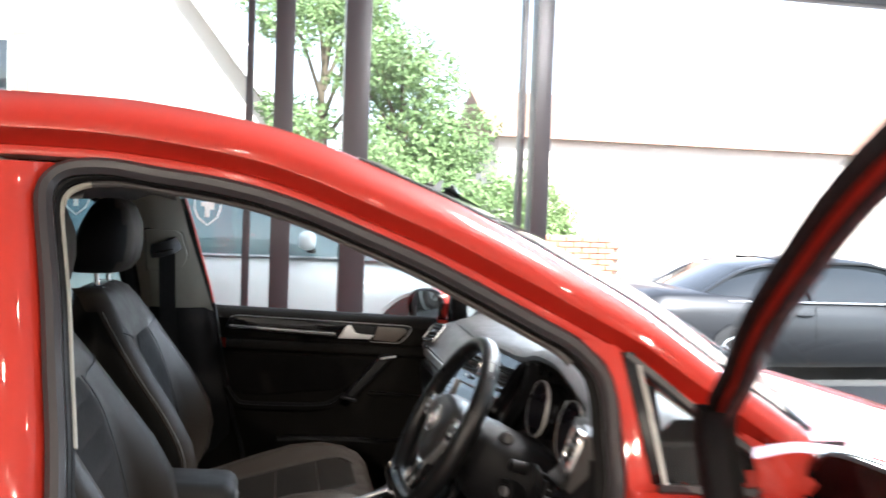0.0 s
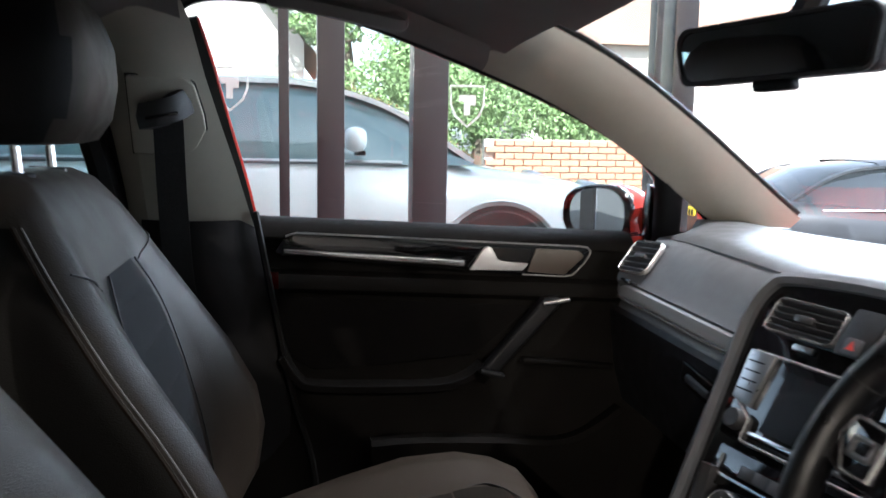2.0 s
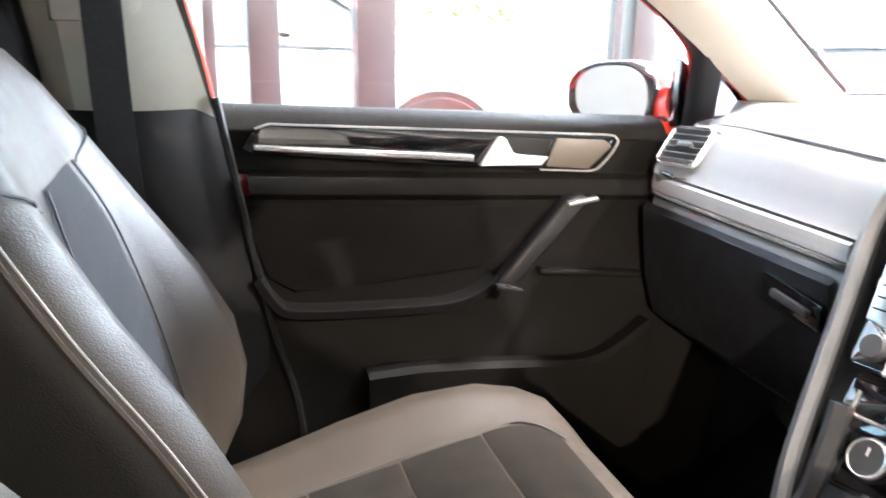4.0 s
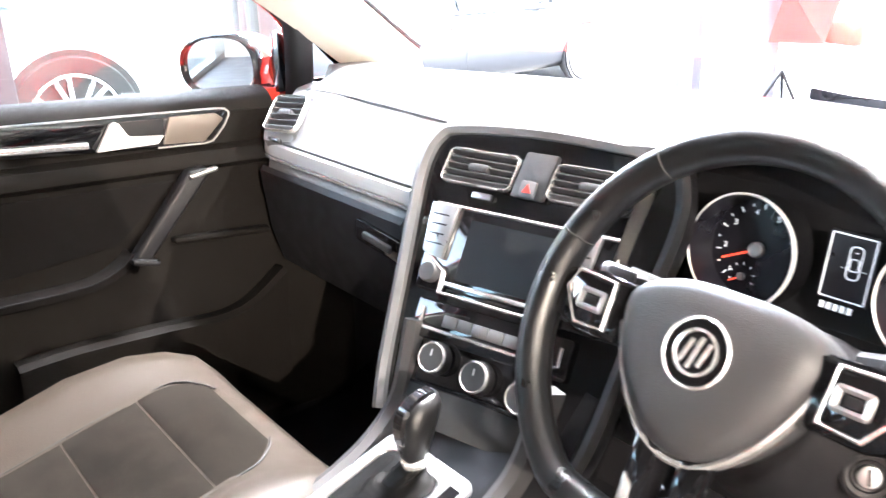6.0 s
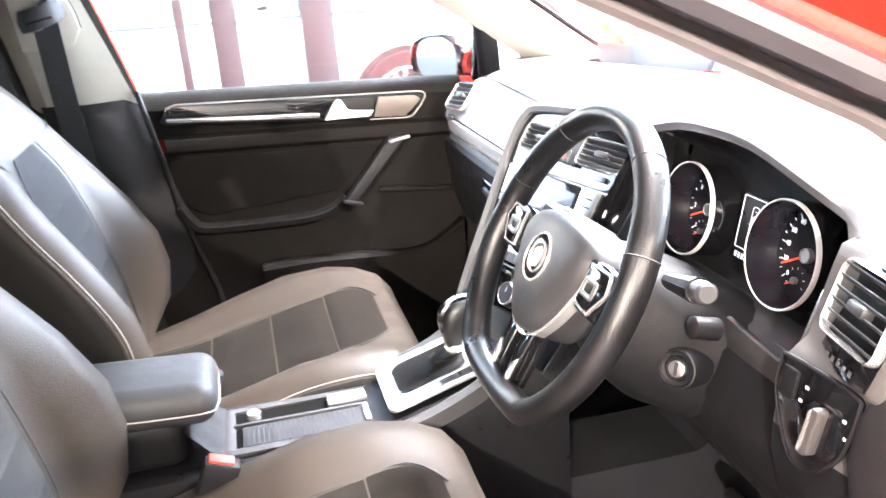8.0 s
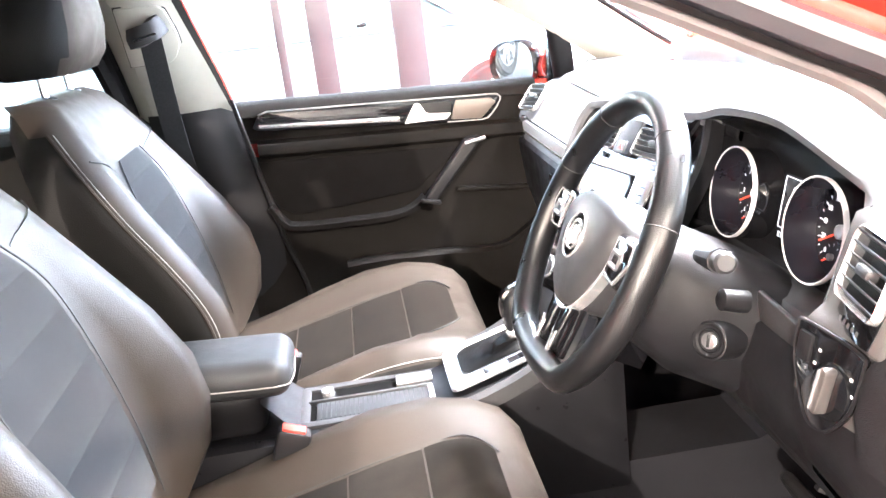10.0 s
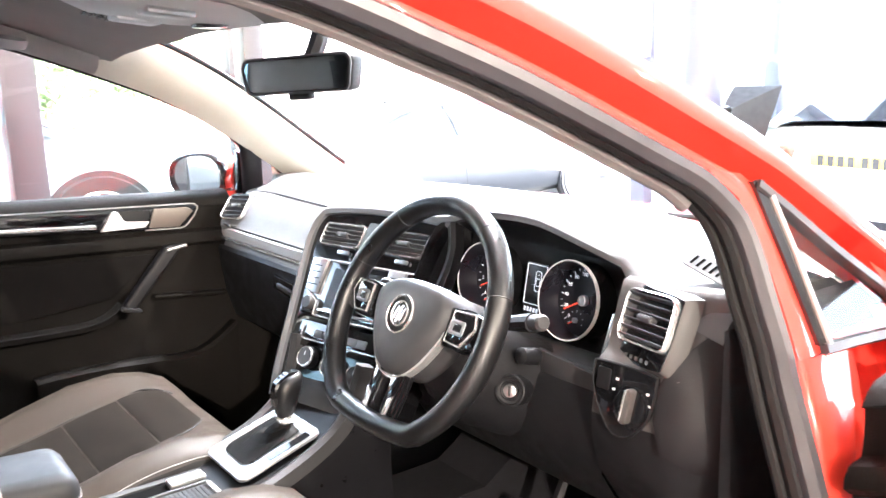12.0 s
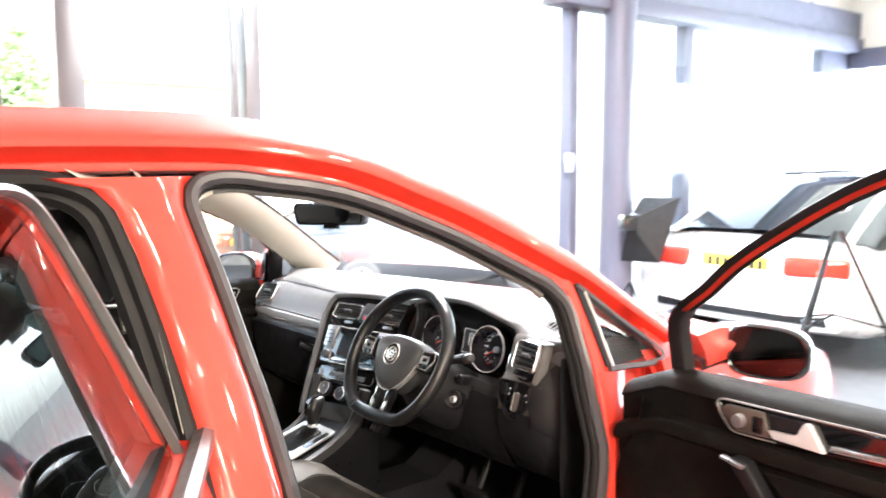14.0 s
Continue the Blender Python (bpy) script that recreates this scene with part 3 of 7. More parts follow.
    if plate:
        part("number_plate", rbox((0.012, 0.5, 0.11), (b + 0.012, 0, deck - 0.15), 0.004), YELLOW, car, "yellow rear plate with dark bars")
        for k in range(7):
            part("plate_print", bars([(-0.2 + 0.06 * k + (0.02 if k > 3 else 0), 0, 0.038)], axes((b + 0.003, 0, deck - 0.18), (0, -1, 0), (0, 0, 1)), 0.06), TYRE, car)
    part("rear_bumper_insert", rbox((0.05, 1.3, 0.12), (b + 0.05, 0, 0.36), 0.02), GLOSSBLACK, car)
    return car


road_car("parked_car", "low silver sports car parked outside behind the showroom glass", pose(-0.6, 4.45, 0.12), SILVERCAR, WINDOWPALE, L=4.4, W=0.92, H=1.3, axle=(1.22, -1.2), cab=(0.5, -1.6), r=0.31)
road_car("parked_car", "pale blue-silver car parked outside behind the showroom glass", pose(-5.2, 4.6, 0.14), SILVERCAR, WINDOWPALE, L=4.3, W=0.9, H=1.45, hood=0.85, deck=0.95, belt=0.95)
road_car("parked_car", "black saloon car parked outside on the forecourt", pose(6.0, 7.5, -0.5), BLACKCAR, WINDOWDARK, L=4.95, W=0.92, H=1.4, hood=0.85, deck=1.0, belt=0.95, cab=(0.75, -1.35), back=1.0, axle=(1.5, -1.35))
road_car("sports_car", "white sports car with red rear lamps and yellow plate indoors", pose(6.2, 1.1, 0, 0, 0, -1), WHITECAR, WINDOWDARK, L=4.4, W=0.92, H=1.28, deck=0.82, belt=0.84, cab=(0.5, -1.5), back=1.1)


def leaf_mass(name, label, blobs, n, size, trunk=None, seed=1):
    """A crown of many small leaf quads gathered in clumps, on a trunk with limbs."""
    rng = np.random.default_rng(seed)
    vv, ff = [], []
    for cx, cy, cz, rx, ry, rz in blobs:
        k = int(n * rx * rz)
        for _ in range(k):
            d = rng.normal(size=3)
            d /= np.linalg.norm(d)
            rad = 0.55 + 0.5 * rng.random() ** 0.6
            c = np.array((cx, cy, cz)) + d * rad * (rx, ry, rz) * (0.9 + 0.25 * math.sin(5 * d[0] + 7 * d[2] + cx))
            a, b = rng.normal(size=3), rng.normal(size=3)
            a /= np.linalg.norm(a)
            b = b - a * (a @ b)
            b /= np.linalg.norm(b)
            sz = size * (0.6 + 0.8 * rng.random())
            i = len(vv)
            vv += [tuple(c - a * sz), tuple(c + b * sz * 0.45), tuple(c + a * sz), tuple(c - b * sz * 0.45)]
            ff.append((i, i + 1, i + 2, i + 3))
    me = bpy.data.meshes.new("crown")
    me.from_pydata(vv, [], ff)
    me.materials.append(LEAF)
    return me


def tree(x, y, z, h, r, seed):
    t = thing("tree", "leafy green deciduous tree behind the parked cars", "tree", pose(x, y, z), "trees")
    rng = random.Random(seed)
    tp = [V((0, 0, -0.2)), V((0.05, 0, h * 0.3)), V((-0.05, 0.05, h * 0.6)), V((0.04, 0, h * 0.85))]
    b = tube(curve(tp, 4), 0.14, 8, up=(0, 1, 0), scale=lambda q: 1 - 0.75 * q)
    blobs = []
    for k in range(9):
        a, hh = rng.uniform(0, 6.28), rng.uniform(0.35, 0.95)
        e = V((math.cos(a) * r * rng.uniform(0.4, 1), math.sin(a) * r * rng.uniform(0.4, 1), h * hh + 0.4))
        tube([V((0, 0, h * hh * 0.75)), e * 0.6 + V((0, 0, h * hh * 0.35)), e], 0.045, 6, up=(0.3, 0.9, 0), bm=b, scale=lambda q: 1 - 0.7 * q)
        s = rng.uniform(0.45, 0.8) * r
        blobs.append((e.x, e.y, e.z, s, s, s * rng.uniform(0.6, 0.9)))
    part("trunk", b, BARK, t)
    o = new("crown", leaf_mass("crown", "", blobs, 6000, 0.04, seed=seed))
    o.parent = t


for x, y, h, r, sd in ((1.5, 11.5, 3.3, 0.8, 3), (0.3, 12.2, 4.6, 1.0, 5), (2.2, 11.8, 2.3, 1.0, 7), (4.2, 13.3, 1.2, 0.7, 9)):
    tree(x, y, 0.2, h, r, sd)
hb = [(x, 9.65 + 0.2 * math.sin(x * 2), (1.5 if x > 1.6 else 1.25) + 0.22 * math.sin(x * 1.7), 0.55, 0.5, 0.62 + 0.16 * math.sin(x * 2.3)) for x in np.arange(-4.5, 3.5, 0.55)]
hd = new("hedge", leaf_mass("hedge", "", hb, 9500, 0.03, seed=21))
tagged(hd, "thick green hedge growing over a brick garden wall", "hedge", kind="stuff")

# brick garden wall below the hedge
def brick_wall(name, label, x0, x1, y, z0, rows, kind="structure", m=None):
    wl_ = thing(name, label, "wall", m, kind=kind)
    part("core", slab(x0, x1, y, y + 0.1, z0, z0 + rows * 0.075), RENDERWALL, wl_)
    bm = rbox((0.215, 0.1, 0.065), (0, 0, 0), 0.004, None, 1)
    me = None
    n = 0
    for r_ in range(rows):
        x = x0 + (0.1125 if r_ % 2 else 0)
        while x < x1 - 0.2:
            if me is None:
                o = part("brick", bm, BRICK, wl_)
                me = o.data
            else:
                o = new("brick", me)
                o.parent = wl_
            o.matrix_basis = pose(x + 0.11, y - 0.035 + 0.003 * math.sin(17 * n), z0 + r_ * 0.075 + 0.037)
            x += 0.225
            n += 1
    return wl_


brick_wall("garden_wall", "red brick garden wall below the hedge", 1.7, 4.2, 8.9, 0.14, 12)


def house(m):
    h = thing("house", "pale rendered house with a brick corner and a tiled gable roof", "house", m)
    w, d, e, r_ = 7.4, 8.0, 2.6, 7.6
    prof = [(-w / 2, 0), (w / 2, 0), (w / 2, e), (0, r_), (-w / 2, e)]
    part("wall", prism(prof, d, axes((0, 0, 0), (1, 0, 0), (0, 0, 1), (0, -1, 0)) @ Matrix.Scale(-1, 4, (0, 0, 1))), RENDERWALL, h)
    for s in (1, -1):
        part("roof", sweep([V((0, -0.4, 0)), V((0, d + 0.3, 0))], [(s * (w / 2 + 0.35), e - 0.3), (0, r_ + 0.02), (0, r_ + 0.2), (s * (w / 2 + 0.4), e - 0.08)]), ROOFTILE, h)
        part("bargeboard", sweep([V((s * (w / 2 + 0.37), -0.42, e - 0.25)), V((0, -0.42, r_ + 0.08))], [(-0.03, -0.12), (0.03, -0.12), (0.03, 0.12), (-0.03, 0.12)], up=(0, 0, 1)), WHITEWALL, h)
    part("brick_corner", slab(-w / 2 - 0.02, -w / 2 + 2.6, -0.03, 0.02, 0, 4.3), BRICK, h)
    for x in (-1.95,):
        win = part("window", rbox((1.1, 0.12, 1.2), (x, 0.0, 3.6), 0.02), WHITEWALL, h, "white framed window")
        part("window_pane", rbox((0.95, 0.02, 1.05), (x, -0.062, 3.6), 0.002), WINDOWDARK, win)
    return h


house(pose(-4.0, 15.5, 0.1))
far = thing("far_building", "long low pale building with a brown roof beyond the forecourt", "building", pose(14, 26, -0.5))
part("wall", rbox((16, 6, 4.2), (0, 0, 2.1), 0.02), RENDERWALL, far)
part("roof", sweep([V((-8.3, 0, 0)), V((8.3, 0, 0))], [(-3.4, 4.1), (0, 5.9), (3.4, 4.1), (0, 4.2)]), ROOFTILE, far)

# photographic softbox on a stand, and a tripod
sb = thing("softbox", "black fabric softbox on a thin light stand", "softbox", pose(3.75, 1.76, 0))
apex, mouth = V((-0.07, 0, 0.93)), V((0.2, 0.02, 0.86))
bx = []
for f, k in ((0.0, 0.16), (0.12, 0.2), (0.55, 0.62), (0.95, 0.97), (1.0, 1.0)):
    c_ = apex.lerp(mouth, f)
    u_, w_ = V((0.12, 0.0, 0.23)) * k, V((-0.05, 0.13, 0.0)) * k
    bx.append([c_ - u_ - w_, c_ + u_ - w_, c_ + u_ + w_, c_ - u_ + w_])
part("hood", loft(bx, closed=True), SOFTBOX, sb, smooth=20)
part("diffuser", loft([[bx[-2][0], bx[-2][1]], [bx[-2][3], bx[-2][2]]]), WHITEWALL, sb, "white front cloth")
part("lamp_head", rbox((0.1, 0.2, 0.12), (-0.1, 0, 0.93), 0.02, Matrix.Rotation(-0.6, 4, "Z")), GLOSSBLACK, sb)
part("stand_pole", tube([(-0.06, 0, 0.25), (-0.06, 0, 0.93)], 0.011), GLOSSBLACK, sb)
for k in range(3):
    a = 2.1 * k + 0.4
    part("leg", tube([(-0.06, 0, 0.5), (-0.06 + 0.32 * math.cos(a), 0.32 * math.sin(a), 0.012)], 0.009, up=(0.3, 0.4, 1)), GLOSSBLACK, sb)
tri_ = thing("tripod", "black camera tripod standing on the showroom floor", "tripod", pose(2.95, -0.05, 0))
part("column", tube([(0, 0, 0.55), (0, 0, 1.12)], 0.014), GLOSSBLACK, tri_)
part("head", rbox((0.09, 0.09, 0.07), (0, 0, 1.15), 0.015), GLOSSBLACK, tri_)
for k in range(3):
    a = 2.094 * k + 0.9
    leg = part("leg", tube([(0.02 * math.cos(a), 0.02 * math.sin(a), 1.02), (0.26 * math.cos(a), 0.26 * math.sin(a), 0.5), (0.42 * math.cos(a), 0.42 * math.sin(a), 0.015)], 0.013, up=(0.3, 0.4, 1)), GLOSSBLACK, tri_)
    part("leg_clamp", rbox((0.035, 0.035, 0.05), (0.26 * math.cos(a), 0.26 * math.sin(a), 0.5), 0.008), GLOSSBLACK, leg)
    part("brace", tube([(0, 0, 0.6), (0.24 * math.cos(a), 0.24 * math.sin(a), 0.55)], 0.006, up=(0.3, 0.4, 1)), GLOSSBLACK, tri_)

# ---- the red hatchback: body ----
car = thing("hatchback_car", "bright red hatchback with its driver's doors open", "car", pose(0, 0, 0))


def yb(z):
    """Half width of the body at the door openings."""
    return 0.80 - 0.42 * (z - 0.9) if z >= 0.75 else min(0.88, 0.863 + (0.75 - z) * 0.06)


def sp(x, z, s, out=0.0):
    return V((x, s * (yb(z) + out), z))


# door opening, running over the top from the centre pillar to the sill
AP = [(-0.568, 0.72), (-0.575, 0.86), (-0.585, 0.965), (-0.601, 1.066), (-0.618, 1.175), (-0.637, 1.27), (-0.641, 1.31), (-0.628, 1.334), (-0.600, 1.346), (-0.55, 1.348), (-0.488, 1.339), (-0.41, 1.329), (-0.335, 1.314), (-0.26, 1.291), (-0.177, 1.258), (-0.085, 1.220), (-0.003, 1.180), (0.09, 1.132),
      (0.14, 1.106), (0.168, 1.082), (0.187, 1.056), (0.193, 1.02), (0.191, 0.97), (0.19, 0.92), (0.182, 0.87), (0.165, 0.72), (0.14, 0.6), (0.1, 0.45), (0.04, 0.35), (-0.06, 0.32), (-0.4, 0.32), (-0.53, 0.36), (-0.562, 0.5)]
# the closed passenger door: its opening ends behind the slim post of the quarter light
AP_CLOSED = [(-0.585, 0.72), (-0.595, 0.86), (-0.605, 0.98), (-0.63, 1.12), (-0.648, 1.23), (-0.640, 1.305), (-0.60, 1.345), (-0.53, 1.355), (-0.42, 1.346), (-0.30, 1.318), (-0.15, 1.268), (0.0, 1.212), (0.12, 1.158), (0.215, 1.1),
             (0.262, 1.05), (0.276, 0.95), (0.27, 0.84), (0.24, 0.72), (0.2, 0.6), (0.14, 0.45), (0.06, 0.35), (-0.06, 0.32), (-0.4, 0.32), (-0.54, 0.36), (-0.575, 0.5)]
RAP = [(-0.70, 0.72), (-0.712, 0.86), (-0.722, 0.98), (-0.742, 1.12), (-0.765, 1.24), (-0.79, 1.31), (-0.85, 1.345), (-0.95, 1.352), (-1.15, 1.345), (-1.4, 1.315), (-1.55, 1.27), (-1.66, 1.18), (-1.68, 1.05), (-1.6, 0.9), (-1.45, 0.72), (-1.35, 0.5), (-1.25, 0.36), (-1.05, 0.32), (-0.8, 0.32), (-0.72, 0.38), (-0.695, 0.55)]
RAIL = {-1: [(-2.1, 1.2), (-1.75, 1.29), (-1.4, 1.338), (-1.1, 1.355), (-0.85, 1.362), (-0.6, 1.361), (-0.488, 1.352), (-0.41, 1.341), (-0.335, 1.326), (-0.26, 1.302), (-0.177, 1.269), (-0.085, 1.232), (0.0, 1.192), (0.096, 1.144), (0.19, 1.097), (0.24, 1.07), (0.29, 1.036), (0.39, 0.968), (0.47, 0.915)],
        1: [(-2.1, 1.2), (-1.75, 1.29), (-1.4, 1.338), (-1.1, 1.352), (-0.85, 1.36), (-0.6, 1.36), (-0.5, 1.354), (-0.42, 1.342), (-0.34, 1.324), (-0.27, 1.303), (-0.19, 1.276), (-0.1, 1.244), (0.0, 1.205), (0.1, 1.155), (0.19, 1.1), (0.24, 1.068), (0.29, 1.034), (0.39, 0.966), (0.47, 0.913)]}
SECTION = [(-0.006, -0.035), (0.0, 0.0), (0.006, 0.004), (0.013, 0.003), (0.016, -0.014), (0.035, 0.021), (0.039, 0.030), (0.048, 0.034), (0.066, 0.029), (0.082, 0.012), (0.095, -0.014), (0.103, -0.045)]


def rail_rows(s):
    c = curve([(x, 0, z) for x, z in RAIL[s]], 4)
    rows = []
    for i, p in enumerate(c):
        t = (c[min(i + 1, len(c) - 1)] - c[max(i - 1, 0)]).normalized()
        n = V((-t.z, 0, t.x))
        k = 1.0 - 0.42 * max(0.0, p.x - 0.06) if s < 0 else 1.0   # slimmer towards its foot
        rows.append([sp(p.x + n.x * a * k, p.z + n.z * a * k, s, d) for a, d in SECTION])
    return rows


def loop3(pts, s, out=0.0, n=4, closed=True):
    return [sp(p.x, p.z, s, out) for p in curve([(x, 0, z) for x, z in pts], n, closed)]


def pillar(front, rear, s, name, parent, bulge=0.03):
    """Sheet metal between two edges given at the same heights, rounded at both."""
    rows = []
    for a, b in zip(front, rear):
        row = []
        for k, d in ((0, -0.035), (0.001, 0.0), (0.05, 0.008), (0.14, bulge * 0.8), (0.3, bulge), (0.5, bulge * 1.03), (0.7, bulge), (0.86, bulge * 0.8), (0.95, 0.008), (0.999, 0.0), (1.0, -0.035)):
            x, z = a[0] + (b[0] - a[0]) * k, a[1] + (b[1] - a[1]) * k
            row.append(sp(x, z, s, d))
        rows.append(row)
    return part(name, loft(rows), RED, parent, smooth=50)


FRONT_AXLE, REAR_AXLE, WHEEL_R = 0.86, -1.66, 0.315


def wing(x0, x1, top, s, axle, name):
    """Outer panel from the sill to a top line, cut by the wheel arch."""
    rows, n = [], 28
    for i in range(n + 1):
        x = x0 + (x1 - x0) * i / n
        zt = top(x)
        dx = abs(x - axle)
        zb = 0.2 if dx > 0.36 else max(0.2, 0.32 + math.sqrt(max(0, 0.36 ** 2 - dx * dx)) * 1.0)
        taper = (0.5 if axle > 0 else 0.16) * max(0, (abs(x - axle) - (0.1 if axle > 0 else 0.3))) ** 2 * (1 if abs(x) > abs(axle) else 0.15)
        row = []
        for k in range(9):
            z = zb + (zt - zb) * k / 8
            bulge = (0.022 if axle > 0 else 0.035) + 0.02 * math.sin(math.pi * min(1, max(0, (z - 0.2) / 0.7)))
            if k == 8:
                bulge -= 0.02
            row.append(V((x, s * (min(yb(max(z, 0.8)), 0.845) + bulge - taper), z)))
        lip = row[0]
        rows.append([V((lip.x, lip.y - s * 0.05, lip.z + 0.005))] + row)
    return part(name, loft(rows), RED, car, smooth=50)


def hood_z(x):
    return 0.925 - 0.08 * max(0, x - 0.42) - 0.28 * max(0, x - 0.8) ** 2


for s in (-1, 1):
    rows = rail_rows(s)
    part("roof_rail", loft(rows), RED, car, smooth=50)
    hs = [0.33, 0.45, 0.6, 0.72, 0.86, 0.98, 1.12, 1.24, 1.30, 1.335, 1.352]
    fx = [-0.575, -0.575, -0.578, -0.582, -0.588, -0.60, -0.622, -0.643, -0.655, -0.648, -0.63] if s < 0 else [-0.57, -0.572, -0.58, -0.585, -0.595, -0.605, -0.63, -0.648, -0.640, -0.605, -0.53]
    rx = [-0.71, -0.70, -0.698, -0.70, -0.712, -0.722, -0.742, -0.766, -0.785, -0.82, -0.90]
    pillar(list(zip(fx, hs)), list(zip(rx, hs)), s, "centre_pillar", car)
    # post between the opening and the quarter light, and the hinge pillar under it
    hz = [0.33, 0.45, 0.6, 0.72, 0.84, 0.905]
    hr_ = list(zip((0.055, 0.115, 0.155, 0.18, 0.197, 0.204) if s < 0 else (0.06, 0.12, 0.16, 0.195, 0.225, 0.229), hz))
    if s < 0:
        hf_ = list(zip((0.13, 0.18, 0.205, 0.23, 0.285, 0.31), hz))
        pillar(hf_, hr_, s, "hinge_pillar", car, 0.012)
        part("hinge_face", loft([[sp(x, z, s, -0.03), sp(x + 0.012, z, s, -0.05), sp(0.36, z, s, -0.055), sp(0.415, z, s, -0.03), sp(0.42, z, s, 0.03)] for x, z in hf_]), RED, car, "recessed red face behind the door hinges", smooth=50)
    else:
        pillar([(0.40, z) for z in hz], hr_, s, "hinge_pillar", car, 0.012)
    pillar([(0.262, 0.905), (0.262, 0.95), (0.258, 1.02), (0.245, 1.075), (0.235, 1.09)] if s > 0 else [(0.256, 0.905), (0.25, 0.95), (0.242, 1.03), (0.23, 1.09), (0.21, 1.105)], [(0.204, 0.905), (0.205, 0.95), (0.203, 1.03), (0.188, 1.08), (0.15, 1.115)] if s < 0 else [(0.262, 0.905), (0.262, 0.95), (0.255, 1.03), (0.24, 1.078), (0.215, 1.1)], s, "quarter_light_post", car, 0.01)
    # dark trim on the cabin side of the quarter light post and hinge pillar
    part("post_trim", loft([[sp(x + dx * (s > 0), z, s, o) for x, o in ((0.226, -0.02), (0.228, -0.036), (0.242, -0.042), (0.268, -0.04), (0.276, -0.036), (0.278, -0.02))] for z, dx in ((0.9, 0.028), (0.95, 0.024), (1.02, 0.012), (1.075, 0.0), (1.11, -0.01))]), DASH_LOW, car, "dark post trim", smooth=60)
    part("wedge_trim", loft([[sp(x, 0.90, s, -0.03), sp(x - 0.05, 0.955, s, -0.02)] for x in (0.3, 0.45, 0.6)]), DASH_LOW, car)
    # weather strips round the openings
    ap = AP if s < 0 else AP_CLOSED
    lp = loop3(ap, s, -0.002)
    def inset(k, d):
        return [sp(p.x, p.z, s, d) for p in curve([(x + (-0.27 - x) * k, 0, z + (0.85 - z) * k) for x, z in ap], 4, True)]
    part("door_seal", sweep(lp, [(-0.010, -0.016), (0.006, -0.014), (0.012, -0.006), (0.013, 0.004), (0.006, 0.013), (-0.004, 0.015), (-0.012, 0.008), (-0.014, -0.004)], up=(0, s, 0.4), closed=True), SEALGREY, car, "grey rubber door seal")
    part("seal_groove", tube(inset(0.021, -0.016), 0.0095, 8, True, up=(0, s, 0.4)), RUBBER, car, "black inner groove of the door seal")
    part("inner_seal", tube(inset(0.031 if s < 0 else 0.012, -0.032), 0.007, 8, True, up=(0, s, 0.4)), RUBBER, car, "black inner lip of the door seal")
    if s < 0:
        for cut, r_, material, words in ((AP[2:9], 0.0068, PALE, "beige edge of the centre pillar trim"), (AP[8:20], 0.0095, LIPGREY, "mauve-grey edge of the pillar trim")):
            lip = curve([(x + (-0.27 - x) * 0.043, 0, z + (0.85 - z) * 0.043) for x, z in cut], 4)
            part("trim_lip", tube([sp(p.x, p.z, s, -0.036) for p in lip], r_, 8, up=(0, s, 0.4), scale=(lambda q: 1.0) if material is PALE else (lambda q: 0.7 + 0.3 * q)), material, car, words)
    part("rear_door_seal", tube(loop3(RAP, s, -0.002), 0.017, 8, True, up=(0, s, 0.4)), RUBBER, car, "black rubber door seal")
    inner = [sp(p.x, p.z, s, -0.035) for p in curve([(x + (-1.15 - x) * 0.03, 0, z + (0.85 - z) * 0.03) for x, z in RAP], 4, True)]
    part("inner_seal", tube(inner, 0.022, 8, True, up=(0, s, 0.4)), RUBBER, car, "grey rubber inner seal lip")
    # sill and wings
    part("sill", sweep([V((0.45, s * 0.83, 0.26)), V((-0.4, s * 0.835, 0.26)), V((-1.35, s * 0.83, 0.27))], [(-0.06, -0.09), (0.06, -0.09), (0.065, 0.02), (0.04, 0.06), (-0.06, 0.065)]), RED, car)
    wing(0.40, 1.52, hood_z, s, FRONT_AXLE, "front_wing")
    wing(-1.25, -2.32, lambda x: 0.98, s, REAR_AXLE, "rear_wing")
    rq = [(-2.2, 0.98), (-2.15, 1.1), (-2.02, 1.2)]
    part("rear_quarter", loft([[sp(-1.55 - 0.02 * k, 0.95 + 0.1 * k, s, 0.02) for k in range(4)], [sp(-1.8 - 0.03 * k, 0.95 + 0.1 * k, s, 0.025) for k in range(4)], [sp(-2.25 + 0.05 * k, 0.95 + 0.09 * k, s, 0.0) for k in range(4)]]), RED, car)
    for ax in (FRONT_AXLE, REAR_AXLE):
        part("wheel_well", lathe([(0.37, 0.0), (0.37, -0.3), (0, -0.3)], 24, Matrix.Translation((ax, s * 0.84, 0.32)) @ Matrix.Rotation(-s * math.pi / 2, 4, "X")), TYRE, car)
        wheel_parts(car, ax, s * 0.865, WHEEL_R, WHEEL_R, s, 5)
    # quarter light: black strip and bright edge at its rear, grey gasket round the rest, pane
    if s < 0:
        gk = curve([sp(x, z, s, 0.012) for x, z in ((0.222, 1.092), (0.262, 1.062), (0.335, 1.004), (0.415, 0.947), (0.444, 0.922), (0.447, 0.908), (0.43, 0.902), (0.39, 0.9), (0.32, 0.905), (0.25, 0.909))], 4)
        fr = part("quarter_light", sweep(gk, [(-0.006, -0.008), (0.006, -0.008), (0.0075, 0.0), (0.005, 0.007), (-0.005, 0.007), (-0.0075, 0.0)], up=(0, s, 0.4)), SEALGREY, car, "small triangular window with a grey rubber gasket")
